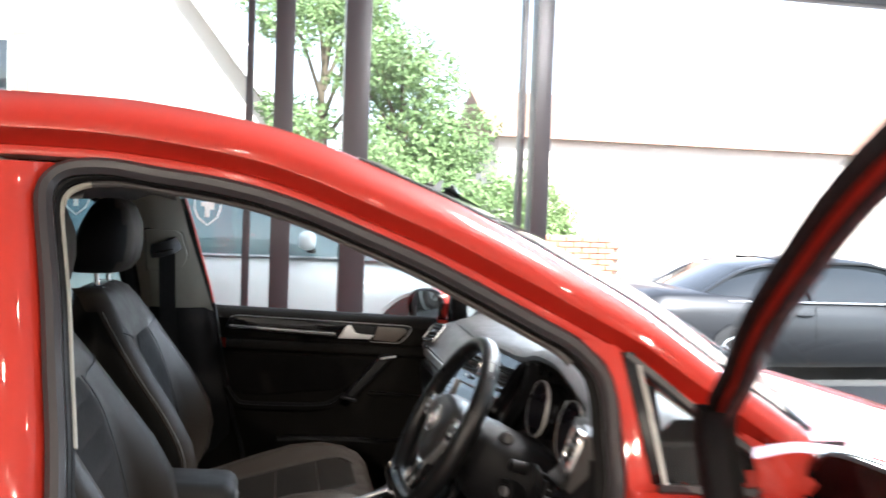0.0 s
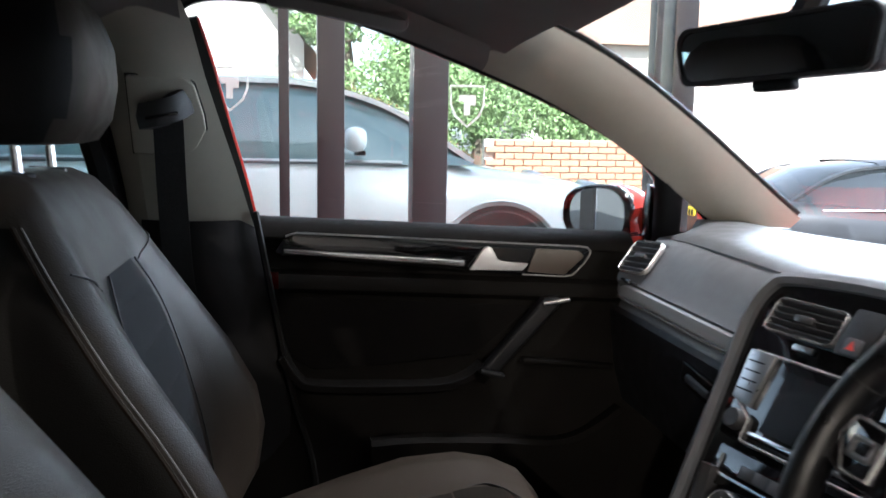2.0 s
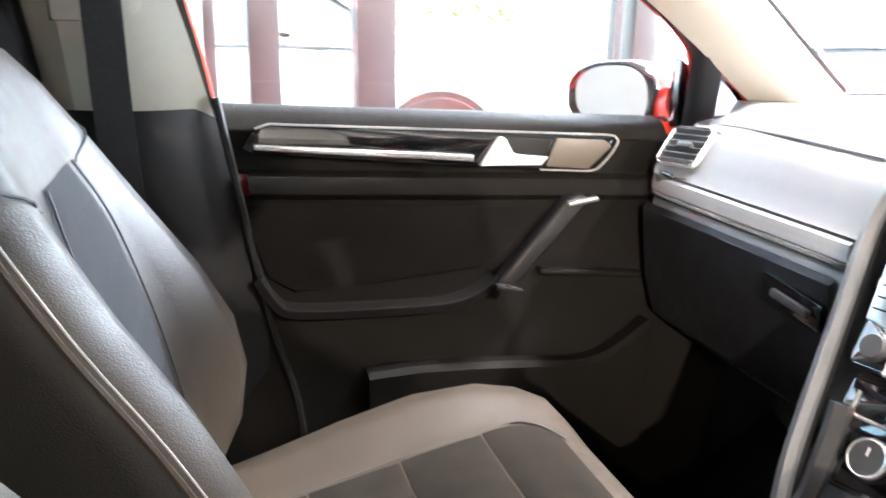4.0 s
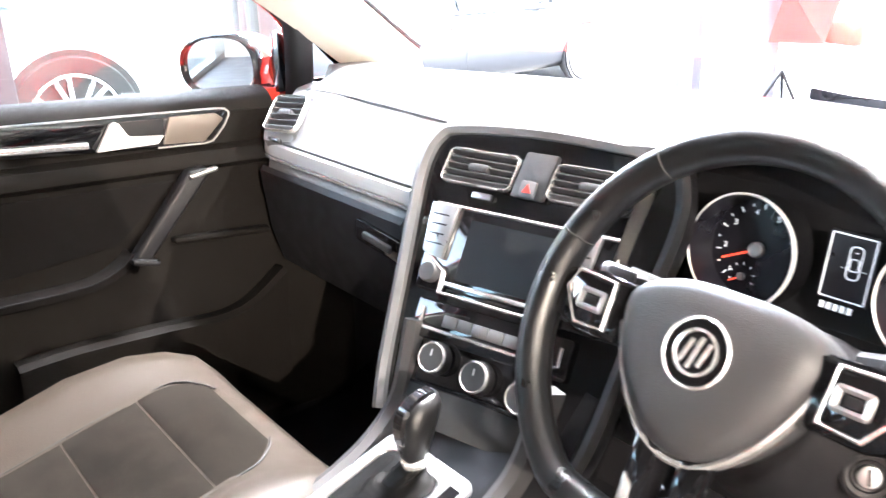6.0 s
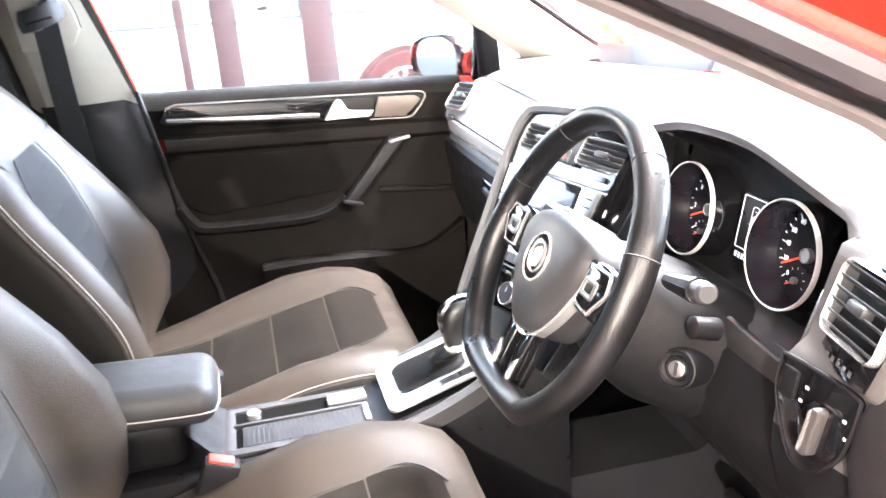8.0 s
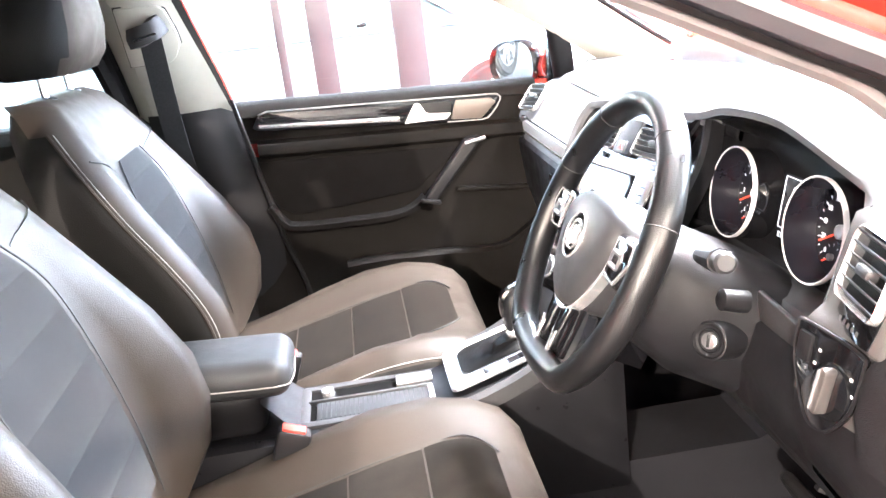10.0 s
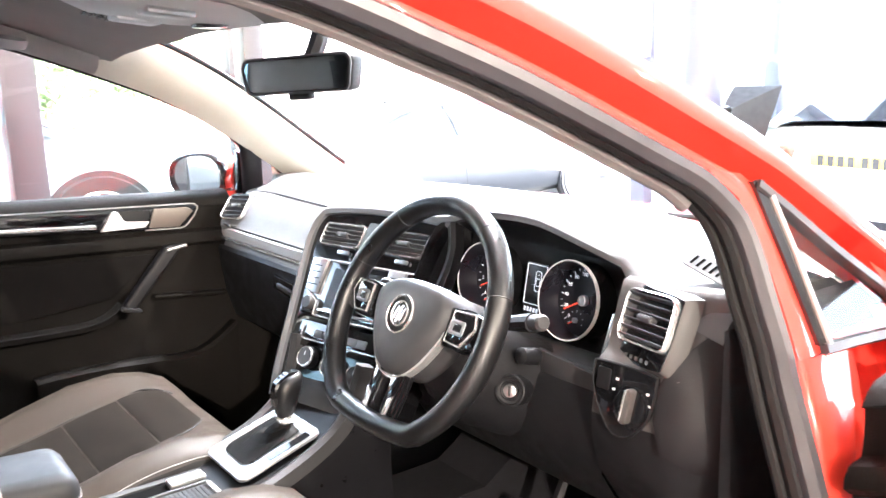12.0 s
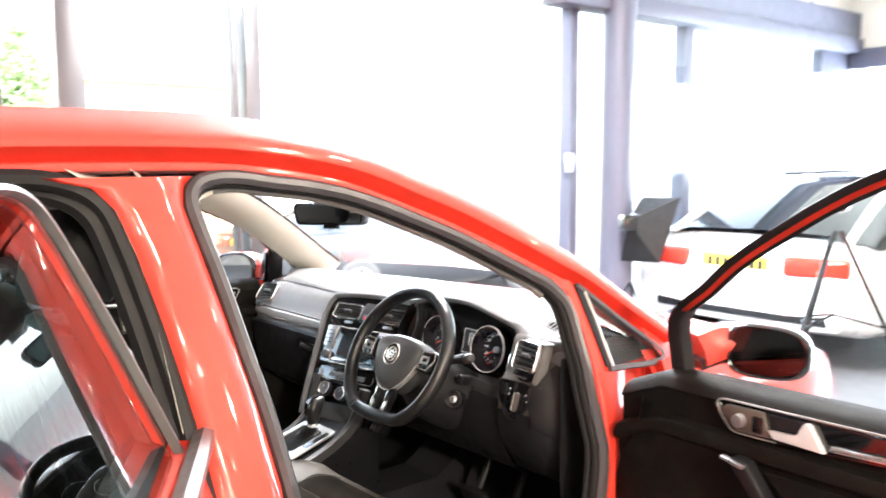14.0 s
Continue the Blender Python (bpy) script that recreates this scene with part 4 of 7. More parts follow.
        part("rear_strip", loft([[sp(x0, z, s, 0.004), sp(x0 + 0.002, z, s, 0.015), sp(x1 - 0.001, z, s, 0.0165), sp(x1, z, s, 0.004)] for x0, x1, z in ((0.214, 0.236, 1.096), (0.22, 0.243, 1.06), (0.23, 0.25, 0.99), (0.24, 0.257, 0.915))]), GLOSSBLACK, fr, "black strip", smooth=30)
        part("bright_edge", tube([sp(0.239, 1.078, s, 0.017), sp(0.248, 1.02, s, 0.017), sp(0.259, 0.914, s, 0.017)], 0.0038, 8, up=(0, 1, 0)), EDGING, fr, "dull silver edge")
        b = bmesh.new()
        b.faces.new([b.verts.new(sp(x, z, s, 0.010)) for x, z in ((0.237, 1.083), (0.258, 0.907), (0.39, 0.9), (0.446, 0.908), (0.44, 0.925))])
        g_ = part("pane", b, GLASS, fr)
        g_.visible_shadow = False
    else:
        tri3 = [(0.272, 1.062), (0.272, 0.918), (0.452, 0.918)]
        tl = [sp(x, z, s, 0.012) for x, z in tri3]
        fr = part("quarter_light", sweep(curve([tl[0], (tl[0] + tl[1]) / 2, tl[1], (tl[1] + tl[2]) / 2, tl[2], (tl[2] + tl[0]) / 2], 3, True), [(-0.008, -0.01), (0.008, -0.01), (0.008, 0.01), (-0.008, 0.01)], up=(0, s, 0.4), closed=True), GLOSSBLACK, car, "small triangular window with a black frame")
        part("bright_edge", tube([tl[0] + V((0.012, s * 0.01, -0.02)), tl[1] + V((0.012, s * 0.01, 0.012))], 0.005, 6, up=(0, 1, 0)), SATIN, fr)
        part("bright_edge", tube([tl[1] + V((0.01, s * 0.01, 0.01)), tl[2] + V((-0.02, s * 0.01, 0.01))], 0.005, 6, up=(0, 1, 0)), SATIN, fr)
        b = bmesh.new()
        b.faces.new([b.verts.new(p) for p in tl])
        g_ = part("pane", b, GLASS, fr)
        g_.visible_shadow = False
    part("front_wedge", loft([[sp(0.44, 0.905, s, 0.02), sp(0.39, 0.985, s, 0.02)], [sp(0.60, 0.905, s, 0.0), sp(0.5, 0.93, s, 0.0)]]), RED, car)

R0, R1 = rail_rows(-1), rail_rows(1)
roof_rows = [i for i, r in enumerate(R0) if r[-1].x < -0.16]
roof = []
for i in roof_rows:
    a, b_ = R0[i][-1], R1[i][-1]
    roof.append([a.lerp(b_, k / 14) + V((0.05 * math.sin(math.pi * k / 14) * (1 if i == roof_rows[-1] else 0), 0, 0.022 * math.sin(math.pi * k / 14) ** 0.8)) for k in range(15)])
part("roof", loft(roof), RED, car, smooth=50)
wrows = []
idx = [i for i, r in enumerate(R0) if r[-1].x >= -0.19]
for i in idx:
    a, b_ = R0[i][-1] + V((0, 0, -0.004)), R1[i][-1] + V((0, 0, -0.004))
    q = (i - idx[0]) / (len(idx) - 1)
    bow = 0.05 + 0.17 * q
    wrows.append([a.lerp(b_, k / 14) + V((bow * math.sin(math.pi * k / 14), 0, 0.02 * (1 - q) * math.sin(math.pi * k / 14) ** 0.8 + 0.012 * q * math.sin(math.pi * k / 14))) for k in range(15)])
ws = part("windscreen", loft(wrows), SCREENGLASS, car, "clear laminated windscreen", smooth=60)
ws.visible_shadow = False
part("windscreen_header", loft([[p + V((0.0, 0, -0.006)) for p in wrows[0]], [p + V((-0.035, 0, -0.012)) for p in wrows[0]]]), RUBBER, car)
for k in (0, 14):
    part("windscreen_edge", tube([r[k] + V((0, 0, 0.002)) for r in wrows], 0.006, 6, up=(0, 1, 0)), RUBBER, car)
# bonnet, nose, tailgate, underside
hoodr = []
for x in (0.46, 0.6, 0.75, 0.9, 1.05, 1.2, 1.3, 1.4, 1.47, 1.52):
    zz = hood_z(x)
    w_ = 0.78 if x < 0.5 else 0.826 - 0.5 * max(0, abs(x - FRONT_AXLE) - 0.1) ** 2 * (1 if x > FRONT_AXLE else 0.15)
    hoodr.append([V((x + (0.17 * (1 - (k / 6 - 1) ** 2) if x < 0.5 else 0.10 * (1 - (k / 6 - 1) ** 2) if x < 0.65 else 0.06 * (1 - (k / 6 - 1) ** 2)), (k / 6 - 1) * w_, zz + 0.025 * (1 - abs(k / 6 - 1) ** 2.2) - 0.004)) for k in range(13)])
part("bonnet", loft(hoodr), RED, car, smooth=50)
nose = [[V((1.52 + 0.11 * (1 - (k / 6 - 1) ** 2) * u, (k / 6 - 1) * (0.68 - 0.02 * u), z)) for k in range(13)] for z, u in ((0.72, 0.6), (0.62, 1.0), (0.5, 1.15), (0.35, 1.1), (0.2, 0.8))]
part("front_bumper", loft(nose), RED, car, smooth=50)
for s in (-1, 1):
    part("headlamp", rbox((0.3, 0.26, 0.1), (1.42, s * 0.54, 0.655), 0.05, Matrix.Rotation(0.3, 4, "Y"), 3), SATIN, car, "clear headlamp")
TG = [[V((x, (k / 6 - 1) * w_, z)) for k in range(13)] for x, z, w_ in ((-2.05, 1.40, 0.55), (-2.12, 1.3, 0.585), (-2.2, 1.2, 0.62), (-2.3, 1.0, 0.7), (-2.34, 0.8, 0.76), (-2.36, 0.5, 0.78), (-2.33, 0.25, 0.74))]
part("tailgate", loft(TG[3:]), RED, car, smooth=50)
rw = part("rear_window", loft(TG[:4]), TINT, car, "tinted rear window", smooth=60)
rw.visible_shadow = False
part("underbody", rbox((3.3, 1.3, 0.04), (-0.35, 0, 0.2), 0.01), TYRE, car)
part("scuttle", loft([[V((0.50 + 0.2 * (1 - (k / 6 - 1) ** 2), (k / 6 - 1) * 0.74, 0.905)) for k in range(13)], [V((0.42 + 0.17 * (1 - (k / 6 - 1) ** 2), (k / 6 - 1) * 0.74, 0.93)) for k in range(13)]]), RUBBER, car)
for x0, y0 in ((0.62, -0.25), (0.55, 0.42)):
    part("wiper", tube([V((x0 + 0.06, y0, 0.945)), V((x0 + 0.03, y0 - 0.22, 0.958)), V((x0 - 0.04, y0 - 0.42, 0.958))], 0.006, 6, up=(0, 0, 1)), RUBBER, car)


# ---- doors ----
def mirror_unit(door, s):
    """Wing mirror: black rim round the glass, painted cap behind it, painted arm over a black foot."""
    if s > 0:
        ce, ux, uz, k0 = V((0.178, s * 0.886, 0.978)), V((0.086, -s * 0.16, 0.006)), (-0.16, -s * 0.086, 0), 1.0
    else:
        ce, ux, uz, k0 = V((0.145, -0.893, 0.988)), V((0.12, 0.064, 0.006)), (-0.064, 0.12, 0), 0.9
    m = axes(ce, ux, (0, 0, 1), uz)
    oval = []
    for k in range(32):
        t = 2 * math.pi * k / 32
        c, q = math.cos(t), math.sin(t)
        w = 0.092 * abs(c) ** (0.8 if s > 0 else 0.66) * (1 if c > 0 else -1)
        h = 0.061 * abs(q) ** (0.75 if s > 0 else 0.62) * (1 if q > 0 else -1) * (1.0 + 0.08 * c)
        oval.append((w * k0, h * k0))
    ring = lambda k, d: [m @ V((x * k, y * k, d)) for x, y in oval]
    rim = part("wing_mirror", loft([ring(0.86, -0.006), ring(0.87, 0.002), ring(0.93, 0.005), ring(1.0, 0.0), ring(1.01, -0.014), ring(0.99, -0.02)], closed=True), GLOSSBLACK, door, "red wing mirror with a black rim", smooth=50)
    # the driver's glass has the dark reflection put into its colour
    part("mirror_glass", prism([(x * 0.87, y * 0.87) for x, y in oval], 0.002, m @ Matrix.Translation((0, 0, -0.006)) @ (Matrix() if s > 0 else Matrix.Rotation(radians(-5), 4, "Y"))), MIRROR if s > 0 else DARKMIRROR, rim)
    back = [ring(1.0, -0.016)]
    for k, d in ((1.02, -0.03), (0.98, -0.055), (0.86, -0.08), (0.62, -0.1), (0.3, -0.11), (0.02, -0.112)):
        back.append([m @ V((x * k + 0.1 * d * -1, y * k, d)) for x, y in oval])
    part("cap", loft(back, closed=True), RED, rim, "red painted mirror cap", smooth=60)
    root = V((0.262, s * 0.79, 0.975)) if s > 0 else V((0.268, -0.825, 0.984))
    arm = [m @ V((0.05, -0.012, -0.05)), (m @ V((0.085, -0.014, -0.04))).lerp(root, 0.35), root]
    ka = 1.0 if s > 0 else 1.25
    part("arm", sweep(curve(arm, 4), [(x * ka, y * ka) for x, y in ((-0.028, -0.026), (0.028, -0.026), (0.034, 0.0), (0.022, 0.026), (-0.022, 0.026), (-0.034, 0.0))]), RED, rim, "red painted mirror arm", smooth=60)
    part("mirror_foot", sweep([p + V((0, 0, -0.032)) for p in arm], [(-0.024, -0.012), (0.024, -0.012), (0.03, 0.01), (-0.03, 0.01)]), GLOSSBLACK, rim)


def front_door(s, m):
    d = part("front_door", front_skin(s), RED, car, "red front door with a charcoal inner panel")
    d.matrix_basis = m
    # window frame
    top = [(-0.595, 0.86), (-0.605, 0.98), (-0.63, 1.12), (-0.648, 1.23), (-0.640, 1.295), (-0.60, 1.335), (-0.53, 1.347), (-0.42, 1.338), (-0.30, 1.313), (-0.15, 1.265), (0.0, 1.197), (0.10, 1.145), (0.18, 1.095), (0.218, 1.045), (0.228, 0.95), (0.225, 0.84)]
    top[0], top[-1] = (-0.60, 0.94), (0.232, 0.93)
    if s < 0:
        top[12:] = [(0.175, 1.095), (0.222, 1.068), (0.256, 1.043), (0.268, 1.0), (0.27, 0.935)]
        # the frame laps over the edge of the opening
        top = [(x, 0.93 + (z - 0.93) * 1.18) for x, z in top]
    else:
        top[5:] = [(x, z) for x, z in AP_CLOSED[6:15]] + [(0.278, 1.0), (0.28, 0.93)]
    # the driver's frame leans in less than the body side
    fp = (lambda x, z, o: V((x, s * (yb(0.93) - 0.22 * (z - 0.93) + o), z))) if s < 0 else (lambda x, z, o: sp(x, z, s, o))
    line = [fp(x, z, 0.012) for x, z in [(p.x, p.z) for p in curve([(x, 0, z) for x, z in top], 4)]]
    part("window_frame", sweep(line, [(-0.014, -0.008), (0.008, -0.008), (0.009, 0.008), (-0.014, 0.008)], up=(0, s, 0.4)), RED, d)
    part("glass_run", sweep(line, [(0.007, -0.0095), (0.014, -0.0095), (0.014, 0.009), (0.007, 0.009)], up=(0, s, 0.4)), RUBBER, d, "black glass run channel")
    ln2 = [p + V((0, -s * 0.012, 0)) for p in line]
    part("frame_seal", sweep(ln2, [(-0.013, -0.005), (0.001, -0.005), (0.001, 0.005), (-0.013, 0.005)], up=(0, s, 0.4)), RUBBER, d)
    # pane
    rows = []
    for k in range(9):
        t = k / 8
        x = -0.595 + t * 0.855
        zt = 1.35
        for (xa, za), (xb, zb) in zip(top, top[1:]):
            if min(xa, xb) <= x <= max(xa, xb) and max(za, zb) > 1.0:
                zt = za + (zb - za) * (x - xa) / (xb - xa) if abs(xb - xa) > 1e-6 else max(za, zb)
                if za > 1.2 or x > 0:
                    break
        rows.append([fp(x, 0.93 + (max(zt, 0.95) - 0.93) * j / 6, 0.006) for j in range(7)])
    g_ = part("window_pane", loft(rows), GLASS, d, smooth=60)
    g_.visible_shadow = False
    # sail panel in front of the pane
    if s < 0:
        part("front_post_cover", loft([[fp(x0, z, 0.0), fp(x0 + 0.001, z, -0.022), fp(x0 + 0.006, z, -0.028), fp(x1 - 0.008, z, -0.028), fp(x1 - 0.001, z, -0.018), fp(x1, z, 0.004)] for z, x0, x1 in ((0.925, 0.229, 0.276), (0.96, 0.23, 0.276), (1.02, 0.231, 0.275), (1.055, 0.226, 0.268), (1.08, 0.205, 0.25))]), DASH_LOW, d, "charcoal cover on the front post of the window frame", smooth=50)
    else:
        sail = [(0.236, 0.935), (0.285, 0.935), (0.272, 1.03), (0.245, 1.05)]
        part("sail_panel", prism(sail, 0.03, Matrix(((1, 0, 0, 0), (0, 0, s, s * 0.765), (0, 1, 0, 0), (0, 0, 0, 1))), 0.006), GLOSSBLACK, d)
    mirror_unit(d, s)
    part("outer_handle", rbox((0.2, 0.035, 0.03), (-0.47, s * 0.91, 0.83), 0.012), RED, d)
    door_card(d, s)
    if s > 0:
        edge_xz = ((-0.497, 0.972), (-0.512, 1.05), (-0.526, 1.107), (-0.545, 1.185), (-0.560, 1.25), (-0.577, 1.31))
        part("frame_return", tube(curve([sp(x - 0.001, z, s, -0.024) for x, z in edge_xz], 4), 0.0028, 8, up=(0, 1, 0)), RED, d, "red painted inner edge of the window frame")
        part("frame_seal", sweep(curve([sp(x - 0.016, z, s, -0.02) for x, z in edge_xz], 4), [(-0.015, -0.006), (0.015, -0.006), (0.014, 0.004), (-0.014, 0.004)], up=(0, 1, 0.4)), RUBBER, d, "black seal beside the window")
    return d


def front_skin(s):
    zz = [0.26, 0.4, 0.55, 0.7, 0.82, 0.9, 0.945]
    dip = lambda x, z: min(z, 0.945 - 0.5 * max(0.0, x - 0.22)) if s < 0 else z
    out = [[V((x, s * (min(yb(z), 0.855) + 0.045 + 0.01 * math.sin(z * 6)), dip(x, z))) for z in zz] for x in (-0.60, -0.4, -0.2, 0.0, 0.2, 0.38)]
    inn = [[V((x, s * (0.775 if z > 0.4 else 0.78), dip(x, z))) for z in zz] for x in (-0.60, -0.4, -0.2, 0.0, 0.2, 0.38)]
    ring = [o + i[::-1] for o, i in zip(out, inn)]
    return loft(ring, closed=True, cap=True)


def door_card(d, s):
    """Inner panel: belt roll, black insert with a bright strip, lever, ledge, fabric, strap, armrest, pocket."""
    Y = lambda y: s * y
    def quadrow(prof, xs, f=None):
        return [[V((x, Y(y + (f(x, z) if f else 0)), z + zoff(x))) for y, z in prof] for x in xs]
    zoff = lambda x: -0.045 * (x + 0.2) - (0.35 * (x - 0.26) if x > 0.26 and s < 0 else 0)
    xs = [-0.53, -0.5, -0.4, -0.3, -0.2, -0.1, 0.0, 0.08, 0.14, 0.2] + ([0.26, 0.31, 0.35, 0.375] if s < 0 else [])
    # belt roll and upper shoulder
    part("belt_roll", loft(quadrow([(0.79, 0.966), (0.775, 0.973), (0.752, 0.972), (0.735, 0.966), (0.724, 0.956), (0.716, 0.94)], xs)), DOORTRIM, d, "soft charcoal window ledge")
    part("insert_panel", loft(quadrow([(0.716, 0.942), (0.722, 0.938), (0.724, 0.91), (0.722, 0.885), (0.712, 0.88)], xs)), DOORTRIM, d)
    M = lambda y: Matrix(((1, 0, 0, 0), (0, 0, -s, Y(y)), (0, 1, 0, 0), (0, 0, 0, 1)))
    ins = [(-0.468, 0.928), (-0.45, 0.957), (-0.43, 0.963), (0.09, 0.936), (0.104, 0.9335), (0.111, 0.926), (0.110, 0.919), (0.10, 0.903), (0.085, 0.887), (0.076, 0.8795), (0.062, 0.877), (-0.02, 0.882), (-0.455, 0.92)]
    part("black_insert", prism(ins, 0.006, M(0.7175), 0.002), GLOSSBLACK, d, "piano black insert")
    et = [(-0.45, 0.957), (-0.43, 0.963), (0.09, 0.936), (0.104, 0.9335), (0.111, 0.926), (0.110, 0.919), (0.10, 0.903), (0.085, 0.887), (0.076, 0.8795), (0.062, 0.877), (-0.02, 0.882)]
    ei = [(-0.02, 0.8845), (0.061, 0.8795), (0.0745, 0.8817), (0.083, 0.8888), (0.0977, 0.9043), (0.1072, 0.9195), (0.108, 0.9255), (0.1025, 0.931), (0.0885, 0.9333), (-0.43, 0.9603), (-0.449, 0.9545)]
    part("insert_edge", prism(et + ei, 0.003, M(0.7118)), EDGING, d, "thin bright edging")
    part("bright_strip", prism([(-0.452, 0.926), (-0.452, 0.934), (-0.13, 0.911), (-0.13, 0.9)], 0.007, M(0.711), 0.002), CHROME, d, "chrome strip")
    # lever
    part("door_lever", prism([(-0.121, 0.8935), (-0.094, 0.9345), (-0.087, 0.937), (-0.080, 0.933), (-0.069, 0.913), (-0.060, 0.909), (-0.010, 0.904), (-0.022, 0.8915)], 0.01, M(0.711), 0.0018), RINGSILVER, d, "satin chrome door lever")
    part("lever_recess", prism([(-0.09, 0.893), (-0.085, 0.935), (-0.005, 0.93), (-0.015, 0.885)], 0.003, M(0.7125), 0.001), DASH_LOW, d)
    part("lever_plate", prism([(-0.012, 0.888), (0.004, 0.932), (0.085, 0.927), (0.098, 0.916), (0.06, 0.882)], 0.006, M(0.7125), 0.002), DOORPLATE, d, "plate beside the lever, coloured as if lit")
    if s < 0:
        part("mirror_knob", lathe([(0.013, 0), (0.012, 0.012), (0.0, 0.014)], 16, axes((0.05, Y(0.705), 0.906), (1, 0, 0), (0, 0, 1), (0, -s, 0))), SATIN, d, "mirror adjuster knob")
        part("lock_button", rbox((0.02, 0.008, 0.03), (0.012, Y(0.703), 0.907), 0.003), GLOSSBLACK, d)
    # ledge below the insert
    part("ledge", loft(quadrow([(0.712, 0.882), (0.703, 0.878), (0.697, 0.866), (0.697, 0.854), (0.708, 0.845)], [max(x, -0.462) for x in xs])), DOORTRIM, d)
    # lower card with fabric field
    part("door_card", loft(quadrow([(0.712, 0.85), (0.716, 0.8), (0.716, 0.74), (0.712, 0.68), (0.705, 0.6), (0.70, 0.5), (0.705, 0.36), (0.74, 0.3)], xs if s < 0 else xs + [0.26, 0.33])), DOORTRIM, d, "charcoal moulded door card")
    if s < 0:
        # the card folds round the door's front end
        fold = [(0.30, 0.391), (0.45, 0.391), (0.6, 0.39), (0.7, 0.386), (0.75, 0.372), (0.785, 0.345), (0.82, 0.325), (0.86, 0.315), (0.885, 0.312)]
        part("front_fold", loft([[V((x1 - 0.10, Y(0.708), z)), V((x1 - 0.016, Y(0.702), z)), V((x1 - 0.002, Y(0.715), z)), V((x1, Y(0.75), z)), V((x1, Y(0.79), z))] for z, x1 in fold]), DOORTRIM, d, "charcoal front edge of the door card", smooth=50)
    part("fabric_field", prism([(-0.475, 0.85), (-0.44, 0.74), (-0.40, 0.715), (-0.28, 0.72), (-0.11, 0.735), (0.0, 0.825)], 0.006, M(0.7115), 0.003), FABRIC, d, "dark fabric panel")
    # pull strap and armrest
    part("pull_strap", prism([(-0.105, 0.71), (-0.07, 0.708), (0.05, 0.838), (0.046, 0.847), (0.012, 0.846), (-0.04, 0.785)], 0.032, M(0.70), 0.007, 3), DASH_LOW, d, "black pull handle")
    part("strap_cap", rbox((0.05, 0.014, 0.007), (0.034, Y(0.668), 0.84), 0.002, Matrix.Rotation(-0.15, 4, "Y")), SATIN, d, "satin cap")
    part("strap_foot", rbox((0.046, 0.016, 0.009), (-0.085, Y(0.66), 0.712), 0.003, Matrix.Rotation(0.25, 4, "Y")), DASH_LOW, d)
    ar = curve([(-0.455, 0, 0.745), (-0.43, 0, 0.705), (-0.40, 0, 0.69), (-0.28, 0, 0.684), (-0.17, 0, 0.684), (-0.12, 0, 0.7), (-0.095, 0, 0.72)], 4)
    part("armrest", sweep([V((p.x, Y(0.698), p.z)) for p in ar], [(-0.016, -0.009), (0.016, -0.009), (0.018, 0.003), (0.0, 0.008), (-0.016, 0.007)], up=(0, 0, 1)), FABRIC, d, "padded black armrest")
    part("armrest_seam", tube([V((p.x, Y(0.680), p.z + 0.004)) for p in ar], 0.0012, 6, up=(0, 1, 0)), DASH_LOW, d)
    part("front_shelf", rbox((0.18, 0.022, 0.012), (0.07, Y(0.704), 0.714), 0.005, Matrix.Rotation(0.1, 4, "Y"), 3), DOORTRIM, d)
    gap = curve([(-0.5, 0, 1.0), (-0.47, 0, 0.837), (-0.438, 0, 0.668), (-0.404, 0, 0.545), (-0.39, 0, 0.4)], 4)
    part("card_edge", tube([V((p.x, Y(0.7), p.z)) for p in gap], 0.006, 6, up=(0, 1, 0)), RUBBER, d, "black rubber edge of the door card")
    pk = curve([(-0.30, 0, 0.585), (-0.2, 0, 0.588), (-0.05, 0, 0.58), (0.04, 0, 0.572), (0.1, 0, 0.585), (0.17, 0, 0.63)], 5)
    part("map_pocket", loft([[V((p.x, Y(0.712), p.z)), V((p.x, Y(0.675), p.z + 0.004)), V((p.x, Y(0.665), p.z - 0.004)), V((p.x, Y(0.668), p.z - 0.03)), V((p.x * 0.98, Y(0.675), 0.38)), V((p.x * 0.96, Y(0.71), 0.33))] for p in pk]), DOORTRIM, d, "moulded door pocket")


